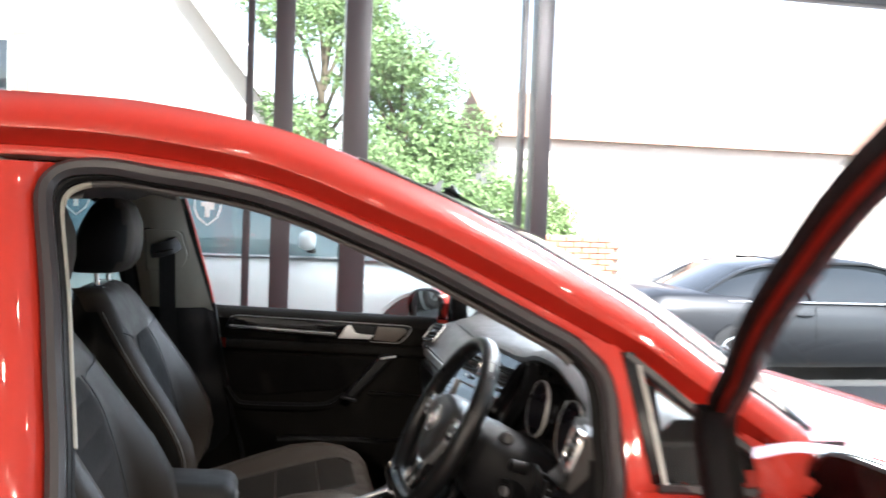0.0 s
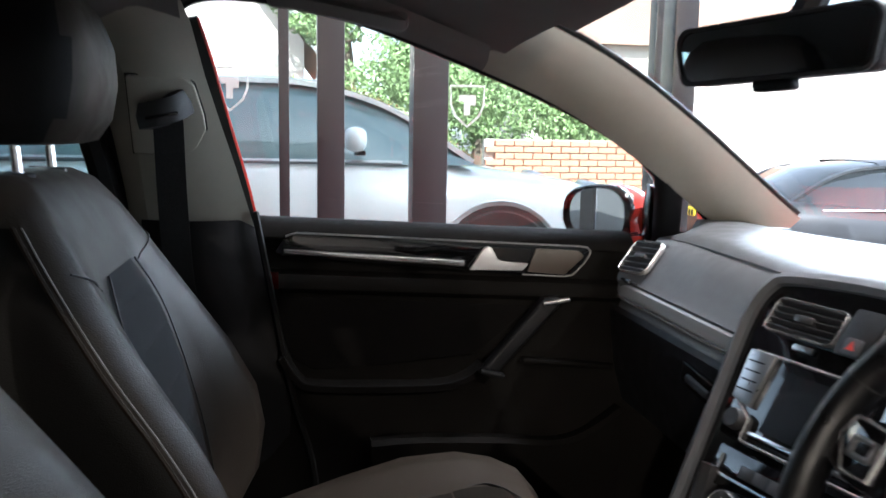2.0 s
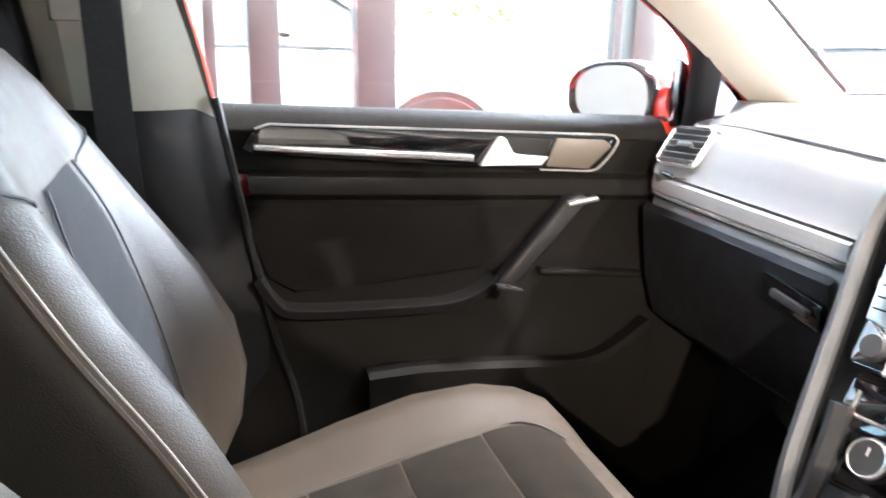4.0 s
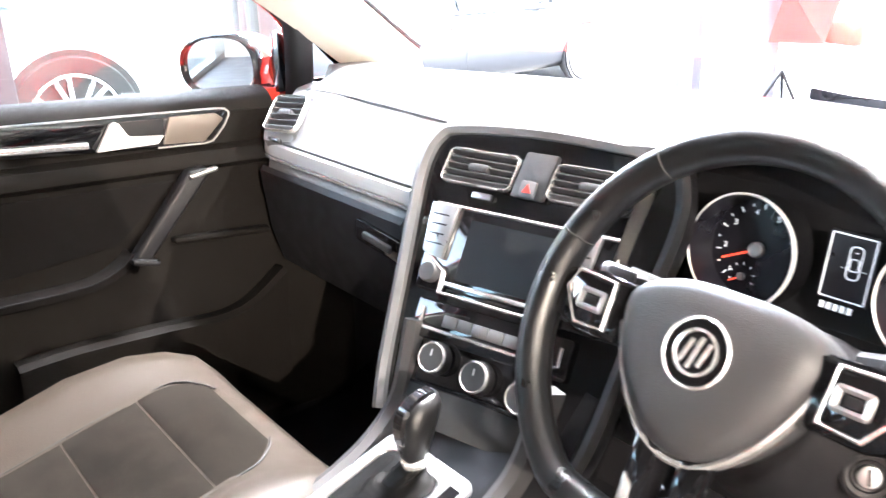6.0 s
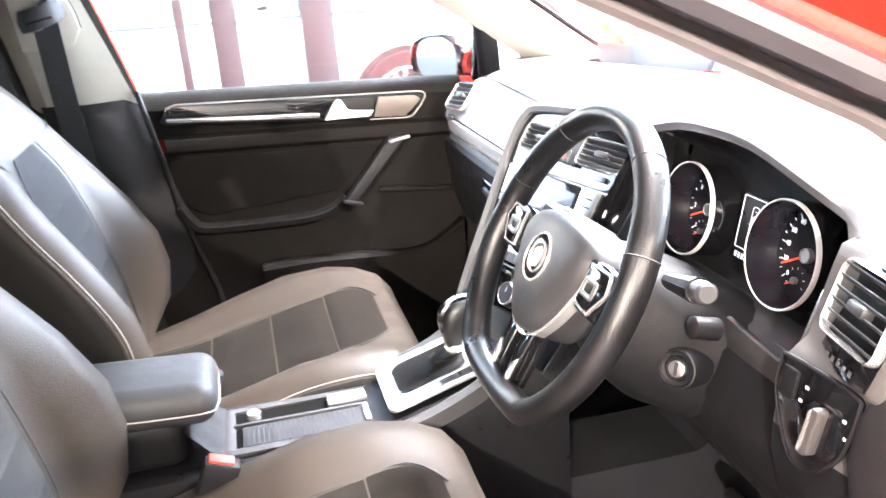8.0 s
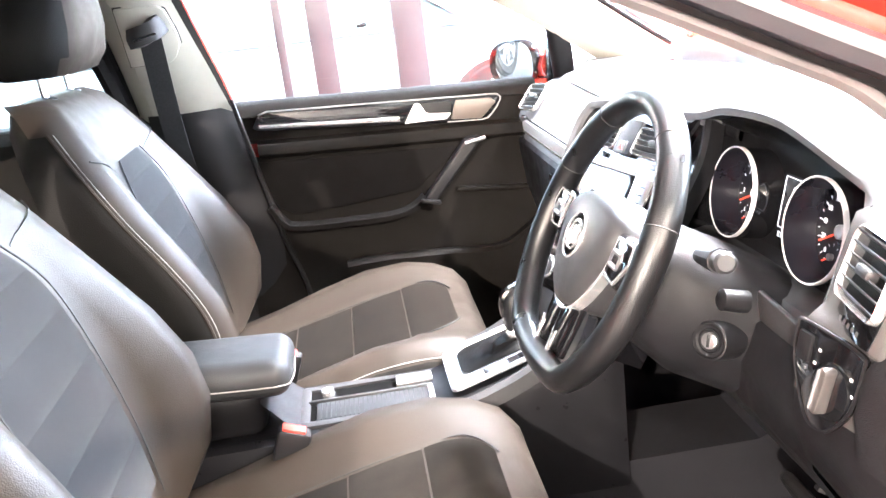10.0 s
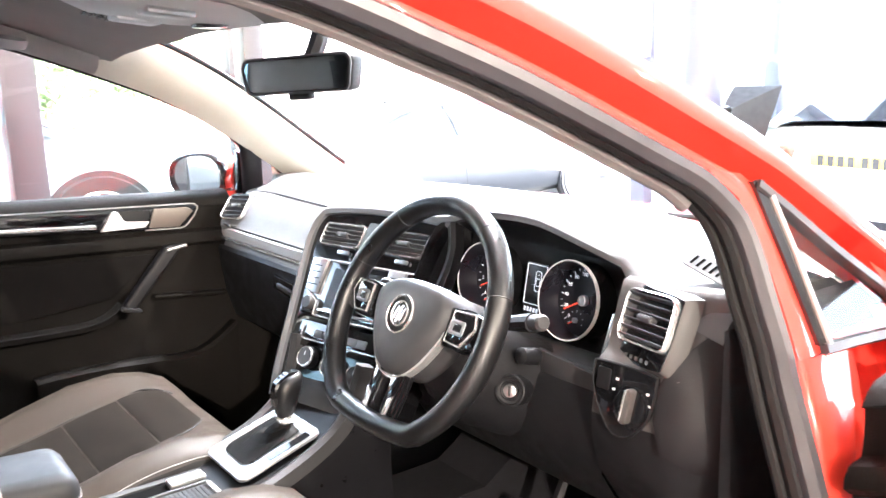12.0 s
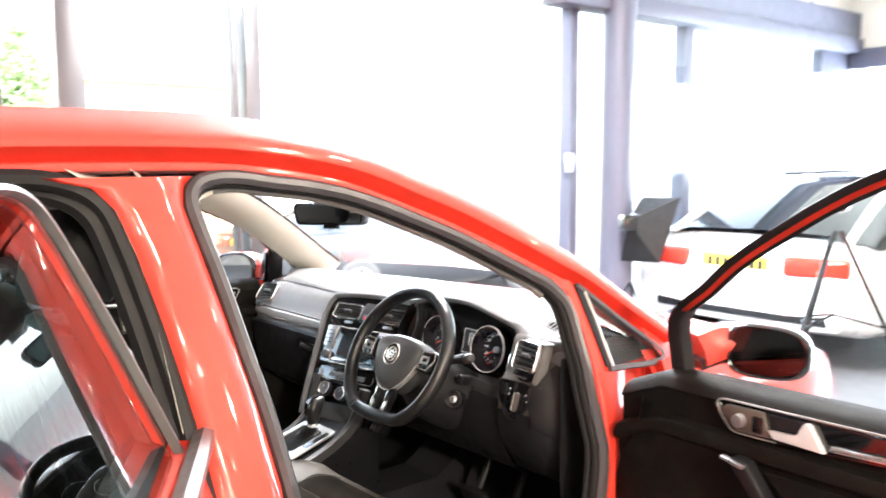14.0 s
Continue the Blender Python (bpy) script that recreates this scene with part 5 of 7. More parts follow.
def rear_door(s, m, glass):
    zz = [0.3, 0.45, 0.6, 0.75, 0.86, 0.92, 0.955]
    xx = [-0.665, -0.8, -1.0, -1.2, -1.35, -1.5]
    ring = []
    for x in xx:
        z0 = 0.26 if x > -1.2 else 0.26 + (abs(x) - 1.2) * 1.6
        zs = [max(z, z0) for z in zz]
        ring.append([V((x, s * (min(yb(z), 0.855) + 0.045 + 0.01 * math.sin(z * 6)), z)) for z in zs] + [V((x, s * 0.765, z)) for z in reversed(zs)])
    d = part("rear_door", loft(ring, closed=True, cap=True), RED, car, "red rear door with privacy glass")
    d.matrix_basis = m
    top = [(-0.725, 0.94), (-0.735, 1.02), (-0.755, 1.15), (-0.785, 1.27), (-0.83, 1.325), (-0.95, 1.342), (-1.15, 1.335), (-1.38, 1.305), (-1.52, 1.26), (-1.63, 1.17), (-1.64, 1.05), (-1.56, 0.95)]
    line = [sp(p.x, p.z, s, 0.012) for p in curve([(x, 0, z) for x, z in top], 4)]
    part("window_frame", sweep(line, [(-0.003, -0.007), (0.010, -0.007), (0.011, 0.004), (-0.003, 0.004)], up=(0, s, 0.4)), RED, d)
    part("frame_trim", sweep([p + V((0, s * 0.016, 0)) for p in line], [(0.002, -0.006), (0.012, -0.006), (0.011, 0.007), (0.003, 0.007)], up=(0, s, 0.4)), GREYTRIM, d, "grey rubber frame edge")
    part("frame_seal", sweep([p + V((0, -s * 0.018, 0)) for p in line], [(-0.012, -0.008), (0.018, -0.008), (0.018, 0.008), (-0.012, 0.008)], up=(0, s, 0.4)), RUBBER, d)
    part("belt_trim", sweep([V((-0.675, s * 0.838, 0.962)), V((-1.0, s * 0.838, 0.972)), V((-1.56, s * 0.83, 0.98))], [(-0.012, -0.016), (0.012, -0.016), (0.016, 0.01), (0.0, 0.016), (-0.014, 0.01)]), GREYTRIM, d, "grey rubber waist strip")
    rows = []
    for k in range(9):
        x = -0.735 - 0.86 * k / 8
        zt = 1.338 - 0.14 * max(0, (abs(x) - 1.2)) - (0.3 * max(0, 0.8 - abs(x)) * 6 if abs(x) < 0.8 else 0) - 0.9 * max(0, abs(x) - 1.5) ** 1
        rows.append([sp(x - 0.02 * (1 - k / 8) * (1 - j / 6), 0.94 + (max(zt, 0.96) - 0.94) * j / 6, s, 0.024) for j in range(7)])
    g_ = part("window_pane", loft(rows), glass, d, "dark tinted privacy glass", smooth=60)
    g_.visible_shadow = False
    part("outer_handle", rbox((0.2, 0.035, 0.03), (-1.36, s * 0.905, 0.85), 0.012), RED, d)
    part("door_card", loft([[V((x, s * y, z)) for y, z in ((0.79, 0.97), (0.75, 0.985), (0.72, 0.96), (0.71, 0.85), (0.715, 0.7), (0.70, 0.5), (0.72, 0.34))] for x in (-0.68, -0.8, -1.0, -1.2, -1.35, -1.42)]), DOORTRIM, d, "charcoal door card")
    return d


def swing(hx, hy, deg):
    return Matrix.Translation((hx, hy, 0)) @ Matrix.Rotation(radians(deg), 4, "Z") @ Matrix.Translation((-hx, -hy, 0))


DRIVER_DOOR = Matrix.Translation((-0.018, -0.057, 0)) @ swing(0.36, -0.86, 80.7)
front_door(1, Matrix())
front_door(-1, DRIVER_DOOR)
rear_door(1, Matrix(), TINT)
rear_door(-1, Matrix.Translation((-0.02, 0.045, 0)) @ swing(-0.67, -0.86, 61), TINT)
part("door_check", rbox((0.16, 0.03, 0.03), (0.30, -0.9, 0.66), 0.006, Matrix.Rotation(0.9, 4, "Z")), DASH_LOW, car, "black door check arm")
for z in (0.5, 0.8):
    part("door_hinge", rbox((0.09, 0.06, 0.06), (0.345, -0.865, z), 0.01, Matrix.Rotation(0.6, 4, "Z")), RED, car)

# ---- the hatchback's interior ----
def strip(pts_a, pts_b, mid=0.0, direction=(0, 0, 0), n=4):
    """A skin from one edge line to another, bowed by mid along a direction."""
    d = V(direction)
    return loft([[a.lerp(b, k / n) + d * (mid * math.sin(math.pi * k / n)) for k in range(n + 1)] for a, b in zip(pts_a, pts_b)])


# carpet, tunnel, bulkhead, kick panels, rear floor
fl = bmesh.new()
prof = [(-0.80, 0.32), (-0.66, 0.27), (-0.2, 0.27), (-0.13, 0.34), (-0.08, 0.42), (0.08, 0.42), (0.13, 0.34), (0.2, 0.27), (0.66, 0.27), (0.80, 0.32)]
rows = [[V((x, y, z)) for y, z in prof] for x in (-2.2, -1.6, -1.0, -0.5, 0.0, 0.35)]
rows += [[V((0.55, y, z + 0.12)) for y, z in prof], [V((0.66, y, max(z, 0.5))) for y, z in prof], [V((0.66, y, 0.9)) for y, z in prof]]
part("carpet", loft(rows, bm=fl), CARPET, car, "black carpet over floor and bulkhead", smooth=30)
for s in (-1, 1):
    part("kick_panel", loft([[V((x, s * (0.735 + 0.02 * (z < 0.5)), z)) for z in (0.27, 0.45, 0.65, 0.8, 0.93)] for x in (0.17, 0.3, 0.45, 0.66)]), DASH_LOW, car, "dark plastic kick panel")
    part("sill_trim", sweep([V((0.25, s * 0.775, 0.32)), V((-0.5, s * 0.775, 0.32)), V((-1.3, s * 0.775, 0.32))], [(-0.05, -0.06), (0.05, -0.06), (0.055, 0.02), (0.02, 0.035), (-0.05, 0.02)]), DASH_LOW, car)
    part("sill_plate", slab(-0.42, 0.02, min(s * 0.75, s * 0.8), max(s * 0.75, s * 0.8), 0.352, 0.36, 0.002), SATIN, car, "satin metal sill plate")
# headliner
hl = []
for i in range(0, len(R0)):
    a, b_ = R0[i][0], R1[i][0]
    if a.x > -0.1:
        break
    w_ = [a.lerp(b_, k / 14) for k in range(15)]
    hl.append([p + V((0, 0, 0.012 + 0.075 * math.sin(math.pi * k / 14) ** 0.55)) for k, p in enumerate(w_)])
lx = hl[-1]
hl.append([p + V((0.02 + 0.055 * math.sin(math.pi * k / 14) ** 0.6, 0, -0.022 * math.sin(math.pi * k / 14) ** 0.5)) for k, p in enumerate(lx)])
part("headliner", loft(hl), LINER, car, "pale grey fabric headlining", smooth=60)
for s in (-1, 1):
    # windscreen pillar trims, pale above
    edge_w = [r[-1] + V((0.0, -s * 0.012, -0.012)) for r in (R1 if s > 0 else R0)]
    edge_d = [r[0] + V((0, -s * 0.004, -0.004)) for r in (R1 if s > 0 else R0)]
    k0 = next(i for i, p in enumerate(edge_w) if p.x > -0.1)
    ew, ed = edge_w[k0:], edge_d[k0:]
    part("pillar_trim", strip(ed, ew, 0.025, (-0.35, -s * 0.8, 0.1), 6), PALE, car, "beige-grey windscreen pillar trim", smooth=60)
    tr_ = [r[0] + V((0, -s * 0.004, -0.004)) for r in (R1 if s > 0 else R0)][:k0 + 1]
    part("roof_side_trim", strip(tr_, [p + V((0, -s * 0.06, 0.035)) for p in tr_], 0.012, (0, -s, -0.5), 4), LINER, car)
    tq = [p for p in tr_ if p.x < -0.6]
    part("rear_roof_trim", strip([p + V((0, s * 0.006, -0.05)) for p in tq], [p + V((0, -s * 0.03, 0.012)) for p in tq], 0.01, (0, -s, -0.5), 4), LINER, car)
    # centre pillar trims
    fx_ = 0.0 if s > 0 else -0.085
    up = [(-0.62, 1.365), (-0.60, 1.335), (-0.586, 1.30), (-0.569, 1.22), (-0.550, 1.15), (-0.530, 1.08), (-0.501, 0.966)]
    rear = [(-0.78, 1.365), (-0.74, 1.34), (-0.715, 1.30), (-0.692, 1.22), (-0.686, 1.15), (-0.682, 1.08), (-0.677, 0.966)]
    a_ = [V((x + fx_, s * (yb(z) - 0.055), z)) for x, z in up]
    b_ = [V((x, s * (yb(z) - 0.055), z)) for x, z in rear]
    t_ = part("centre_pillar_trim", strip(a_, b_, 0.014, (0, -s, 0), 8), PALE, car, "beige-grey centre pillar trim", smooth=60)
    part("trim_edge", strip(a_, [p + V((-0.03, s * 0.06, 0)) for p in a_], 0.004, (1, 0, 0), 3), PALE, t_)
    part("rear_trim_edge", strip(b_, [p + V((-0.06, s * 0.07, 0)) for p in b_], 0.004, (-1, 0, 0), 3), PALE, t_)
    low = [(-0.505, 0.985), (-0.47, 0.86), (-0.44, 0.74), (-0.41, 0.6), (-0.39, 0.45), (-0.38, 0.33)]
    lowr = [(-0.69, 0.985), (-0.69, 0.86), (-0.70, 0.74), (-0.70, 0.6), (-0.70, 0.45), (-0.70, 0.33)]
    a2 = [V((x + fx_ * 1.1, s * (0.715 + 0.03 * (z < 0.5)), z)) for x, z in low]
    b2 = [V((x, s * (0.715 + 0.03 * (z < 0.5)), z)) for x, z in lowr]
    lo_ = part("lower_pillar_trim", strip(a2, b2, 0.03, (0, -s, 0), 8), DASH_LOW, car, "dark lower centre pillar trim", smooth=60)
    part("trim_edge", strip(a2, [p + V((-0.03, s * 0.06, 0)) for p in a2], 0.004, (1, 0, 0), 3), DASH_LOW, lo_)
    # belt height adjuster, guide, webbing
    gx, gz, gy = -0.632 + fx_, 1.165, s * 0.607
    tilt = axes((gx, s * 0.631, gz), (1, 0, 0), (0, -s * 0.42, 1), (0, -s, -0.42))
    dsh = [(-0.055, 0.062), (0.03, 0.062), (0.046, 0.05), (0.058, 0.0), (0.06, -0.025), (0.045, -0.055), (0.03, -0.068), (-0.055, -0.068)]
    part("belt_cover", prism(dsh, 0.012, tilt, 0.004), PALE, car, "pale belt height adjuster cover")
    part("cover_gap", frame_ring([(u * 1.04, v * 1.04) for u, v in dsh], 0.006, 0.003, tilt @ Matrix.Translation((0, 0, 0.002))), TYRE, car)
    gd = part("belt_guide", sweep(curve([(gx - 0.03, gy + s * 0.004, gz - 0.008), (gx - 0.012, gy - s * 0.012, gz - 0.004), (gx + 0.012, gy - s * 0.012, gz + 0.004), (gx + 0.03, gy + s * 0.004, gz + 0.018)], 4), [(-0.012, -0.02), (0.012, -0.02), (0.016, 0.0), (0.01, 0.02), (-0.012, 0.02)]), DASH_MID, car, "grey plastic belt guide")
    part("guide_slot", rbox((0.05, 0.006, 0.005), (gx, gy - s * 0.028, gz - 0.006), 0.002, Matrix.Rotation(-0.2, 4, "Y")), GLOSSBLACK, gd)
    bl = [V((gx + 0.006, gy - s * 0.004, gz - 0.012)), V((gx + 0.008, s * 0.622, 1.0)), V((gx + 0.016, s * 0.65, 0.85)), V((gx + 0.05, s * 0.665, 0.65)), V((gx + 0.1, s * 0.69, 0.36))]
    part("seat_belt", sweep(curve(bl, 4), [(-0.023, -0.001), (0.023, -0.001), (0.023, 0.001), (-0.023, 0.001)], up=(0, s, 0)), BELT, car, "black seat belt webbing")
    # rear side panels
    part("rear_side_trim", loft([[V((x, s * y, z)) for y, z in ((0.73, 0.33), (0.70, 0.6), (0.70, 0.85), (0.69, 0.98))] for x in (-1.4, -1.7, -2.25)]), DASH_LOW, car)
    part("rear_pillar_trim", loft([[V((x, s * (yb(z) - 0.07), z)) for x, z in ((-1.62, 0.98), (-1.72, 1.1), (-1.70, 1.22), (-1.6, 1.31))], [V((x, s * (yb(z) - 0.08), z)) for x, z in ((-2.25, 0.98), (-2.2, 1.1), (-2.1, 1.22), (-2.0, 1.31))]]), PALE, car)
    # grab handle
    gh = curve([(-0.455, s * 0.56, 1.347), (-0.45, s * 0.535, 1.333), (-0.42, s * 0.525, 1.328), (-0.31, s * 0.525, 1.308), (-0.28, s * 0.535, 1.304), (-0.272, s * 0.56, 1.315)], 4)
    part("grab_handle", sweep(gh, [(-0.012, -0.012), (0.012, -0.012), (0.015, 0.004), (0, 0.013), (-0.015, 0.004)]), LINER, car, "grey folding grab handle")
    for x, z in ((-0.455, 1.352), (-0.275, 1.322)):
        part("handle_mount", rbox((0.035, 0.05, 0.035), (x, s * 0.56, z - 0.01), 0.01), LINER, car)

# sun visors and overhead console
for s in (-1, 1):
    part("sun_visor", rbox((0.17, 0.36, 0.02), (-0.07, s * 0.33, 1.352), 0.009, Matrix.Rotation(0.42, 4, "Y") @ Matrix.Rotation(s * -0.08, 4, "X"), 3), LINER, car, "grey sun visor folded up")
vl = part("visor_label", rbox((0.06, 0.14, 0.001), (-0.075, 0.33, 1.339), 0.0, Matrix.Rotation(0.42, 4, "Y")), PALE, car, "pale warning label")
oc = part("overhead_console", loft([[V((x, y * w_, z + dz)) for y, dz in ((-1, 0.03), (-0.85, 0.004), (-0.5, -0.006), (0, -0.008), (0.5, -0.006), (0.85, 0.004), (1, 0.03))] for x, z, w_ in ((-0.33, 1.40, 0.11), (-0.31, 1.352, 0.125), (-0.27, 1.335, 0.135), (-0.15, 1.318, 0.135), (-0.05, 1.313, 0.125), (0.02, 1.322, 0.10), (0.05, 1.345, 0.07))]), GREYPLASTIC, car, "grey overhead lamp console", smooth=60)
for s in (-1, 1):
    part("reading_lamp", rbox((0.07, 0.05, 0.012), (-0.2, s * 0.07, 1.32), 0.005, Matrix.Rotation(0.12, 4, "Y")), SATIN, oc, "clear reading lamp lens")
for k in range(4):
    part("vent_slot", rbox((0.004, 0.03, 0.006), (-0.262 + 0.011 * k, 0.112, 1.332 - 0.003 * k), 0.001), GLOSSBLACK, oc)
part("roof_button", rbox((0.05, 0.03, 0.01), (-0.11, 0.0, 1.308), 0.004), GLOSSBLACK, oc)

# interior mirror
MI = axes((0.026, -0.006, 1.228), (0.0742, -0.2194, 0.007), (-0.02, 0, 1))
mo = [(u * (1 + 0.05 * (v > 0)), v + 0.006 * math.cos(u * 12)) for u, v in rrect(0.236, 0.062, 0.016)]
im = part("interior_mirror", prism(mo, 0.03, MI @ Matrix.Translation((0, 0, -0.03)), 0.006, 3), DASH_LOW, car, "rear-view mirror with a dark housing")
part("mirror_glass", prism([(u * 0.93, v * 0.82) for u, v in mo], 0.0015, MI), DIMMIRROR, im)
part("mirror_rim", frame_ring(mo, 0.004, 0.003, MI), DASH_MID, im)
part("mirror_lever", rbox((0.05, 0.012, 0.018), (0, 0, 0), 0.005, MI @ Matrix.Translation((0.0, -0.034, -0.012)), 3), DASH_LOW, im, "small dimming lever under the mirror")
part("mirror_stalk", tube(curve([MI @ V((0, 0.01, -0.03)), V((0.075, 0.0, 1.28)), V((0.09, 0.0, 1.33)), V((0.075, 0, 1.355))], 4), 0.016, 8, up=(0, 1, 0)), DASH_LOW, im, "black mirror stalk")
part("sensor_cover", loft([[V((x, y, z)) for y in (-w_, -w_ * 0.5, 0, w_ * 0.5, w_)] for x, z, w_ in ((0.02, 1.365, 0.03), (0.075, 1.352, 0.042), (0.14, 1.315, 0.05), (0.16, 1.3, 0.035))]), DASH_LOW, car, "black rain sensor cover")

# ---- dashboard ----
EDGE = [(-0.705, 0.232, 0.93), (-0.66, 0.225, 0.945), (-0.62, 0.228, 0.953), (-0.55, 0.235, 0.966), (-0.455, 0.24, 0.985), (-0.35, 0.242, 1.006), (-0.26, 0.242, 1.007), (-0.19, 0.242, 1.001), (-0.12, 0.243, 0.985), (-0.06, 0.243, 0.978), (0.05, 0.228, 0.973), (0.15, 0.215, 0.969), (0.22, 0.215, 0.966), (0.35, 0.222, 0.966), (0.5, 0.228, 0.966), (0.62, 0.235, 0.962), (0.68, 0.245, 0.952), (0.715, 0.265, 0.94)]
E = [V((x, y, z)) for y, x, z in EDGE]
EC = curve(E, 3)


def screen_x(y):
    return 0.47 + 0.19 * (1 - (y / 0.74) ** 2)


rows = []
for p in EC:
    y = p.y
    pas = y > 0.2
    h = max(0.0, p.z - 0.968)
    row = [V((screen_x(y), y, 0.952)), V((screen_x(y) - 0.05, y, 0.968)), V((0.40, y, 0.983 + 0.4 * h)), V((0.32, y, 0.984 + 0.8 * h)), V((p.x + 0.035, y, p.z + 0.011)), V((p.x + 0.012, y, p.z + 0.006)), V((p.x, y, p.z - 0.004)), V((p.x + 0.002, y, p.z - 0.014)), V((p.x + 0.035, y, p.z - 0.018))]
    if y < -0.545:
        # towards the driver's door the top rolls straight into the face
        row[4:] = [V((p.x + 0.035, y, p.z + 0.010)), V((p.x + 0.014, y, p.z + 0.003)), V((p.x - 0.006, y, p.z - 0.008)), V((p.x - 0.016, y, p.z - 0.02)), V((p.x - 0.02, y, p.z - 0.034))]
    rows.append(row)
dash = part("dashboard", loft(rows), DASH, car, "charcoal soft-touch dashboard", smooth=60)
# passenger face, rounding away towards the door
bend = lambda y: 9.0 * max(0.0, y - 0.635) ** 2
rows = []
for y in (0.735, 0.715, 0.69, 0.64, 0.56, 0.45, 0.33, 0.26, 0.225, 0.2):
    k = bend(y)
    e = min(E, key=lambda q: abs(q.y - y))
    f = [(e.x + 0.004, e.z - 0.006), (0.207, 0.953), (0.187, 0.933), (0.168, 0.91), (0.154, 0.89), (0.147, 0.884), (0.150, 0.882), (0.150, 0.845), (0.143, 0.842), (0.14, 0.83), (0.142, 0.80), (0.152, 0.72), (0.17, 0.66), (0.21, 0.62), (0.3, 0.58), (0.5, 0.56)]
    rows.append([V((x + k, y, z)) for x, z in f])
# daylight is put into the face's pale tone; the lid below is near black
part("passenger_face", loft(rows), DASH, dash, "charcoal dashboard face, toned by the light on it", smooth=60)
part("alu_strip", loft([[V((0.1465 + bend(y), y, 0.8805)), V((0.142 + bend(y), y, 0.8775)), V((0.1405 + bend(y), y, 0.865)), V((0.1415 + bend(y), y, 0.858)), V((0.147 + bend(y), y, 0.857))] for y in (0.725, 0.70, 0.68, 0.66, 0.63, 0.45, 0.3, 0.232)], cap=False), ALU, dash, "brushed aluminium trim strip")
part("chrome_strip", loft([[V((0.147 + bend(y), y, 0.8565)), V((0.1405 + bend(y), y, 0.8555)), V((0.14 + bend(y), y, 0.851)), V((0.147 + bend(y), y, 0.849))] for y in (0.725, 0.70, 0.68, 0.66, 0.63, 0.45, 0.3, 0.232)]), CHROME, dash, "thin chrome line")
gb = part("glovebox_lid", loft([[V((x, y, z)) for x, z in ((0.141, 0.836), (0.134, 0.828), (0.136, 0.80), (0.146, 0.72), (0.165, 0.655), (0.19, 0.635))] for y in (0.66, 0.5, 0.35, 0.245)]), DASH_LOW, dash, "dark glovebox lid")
part("latch_recess", rbox((0.012, 0.11, 0.035), (0.1335, 0.30, 0.793), 0.008, Matrix.Rotation(0.1, 4, "X")), GLOSSBLACK, dash)
part("glovebox_latch", rbox((0.012, 0.07, 0.012), (0.1285, 0.295, 0.792), 0.004, Matrix.Rotation(0.1, 4, "X")), DASH_MID, dash, "grey glovebox latch")


def vent(o, ux, uy, w, h, slats, name, parent, frame_mat=CHROME, knob=True, slant=0.0, only=None):
    """Air vent: flat black sheet for the cavity's shade, frame, slats one by one, thumb slider."""
    m = axes(o, ux, uy)
    sh = Matrix(((1, slant, 0, 0), (0, 1, 0, 0), (0, 0, 1, 0), (0, 0, 0, 1)))
    out = rrect(w, h, min(w, h) * 0.2)
    v = part(name, frame_ring(out, 0.0035, 0.009, m @ sh), frame_mat, parent, "air vent with a bright frame")
    part("vent_shade_sheet", prism([(x * 0.98, y * 0.98) for x, y in out], 0.0015, m @ sh @ Matrix.Translation((0, 0, -0.001))), GAITER, parent)
    for k in range(slats):
        yy = -h / 2 + h * (k + 0.75) / (slats + 0.5)
        b = rbox((w - 0.008, 0.0022, 0.009), (0, 0, 0), 0.0008, Matrix.Rotation(-0.5, 4, "X"), 1)
        bmesh.ops.transform(b, matrix=m @ sh @ Matrix.Translation((0, yy, 0.0045)), verts=b.verts)
        part("slat", b, DASH_MID, parent)
    if knob:
        b = rbox((0.03, 0.011, 0.016), (0, 0, 0), 0.004, None, 2)
        bmesh.ops.transform(b, matrix=m @ sh @ Matrix.Translation((0, 0, 0.004)), verts=b.verts)
        part("slider", b, DASH_MID, parent, "vent slider")
    return v


vent((0.1695, 0.608, 0.9265), (0.25, -0.962, 0.05), (0.64, 0.09, 0.76), 0.08, 0.07, 6, "side_vent", dash)
pvm = axes((0.172, 0.608, 0.9225), (0.25, -0.962, 0.05), (0.64, 0.09, 0.76))
part("vent_housing", loft([[pvm @ V((x * k, y * k - 0.004, z)) for x, y in rrect(0.092, 0.086, 0.016)] for k, z in ((1.2, -0.03), (1.06, -0.006), (1.0, -0.001), (0.9, -0.002))], closed=True, cap=True), DASH, dash, "moulded surround of the side vent", smooth=50)
part("vent_wheel", rbox((0.008, 0.04, 0.008), (0.1425, 0.612, 0.887), 0.003, Matrix.Rotation(-0.5, 4, "Y")), GLOSSBLACK, dash)
part("demister_slot", rbox((0.02, 0.1, 0.004), (0.40, 0.62, 0.981), 0.001, Matrix.Rotation(0.5, 4, "Z")), GLOSSBLACK, dash)

# centre stack: placed by its own axes, u to the driver, v down, d towards the cabin
SU, SV, SN = V((0.248, -0.968, 0.02)).normalized(), V((-0.479, -0.13, -0.865)), None
SN = SV.cross(SU).normalized()
SV = SU.cross(SN).normalized()
SO = V((0.21, 0.043, 0.942)) + SV * 0.009
STK = axes(SO, SU, -SV, SN)


def st(u, v, d=0.0):
    return STK @ V((u, -(v + 0.03 * u), d))


def stm(u, v, d=0.0):
    m = axes(st(u, v, d), st(u + 0.01, v) - st(u, v), st(u, v) - st(u, v + 0.01), SN)
    return m


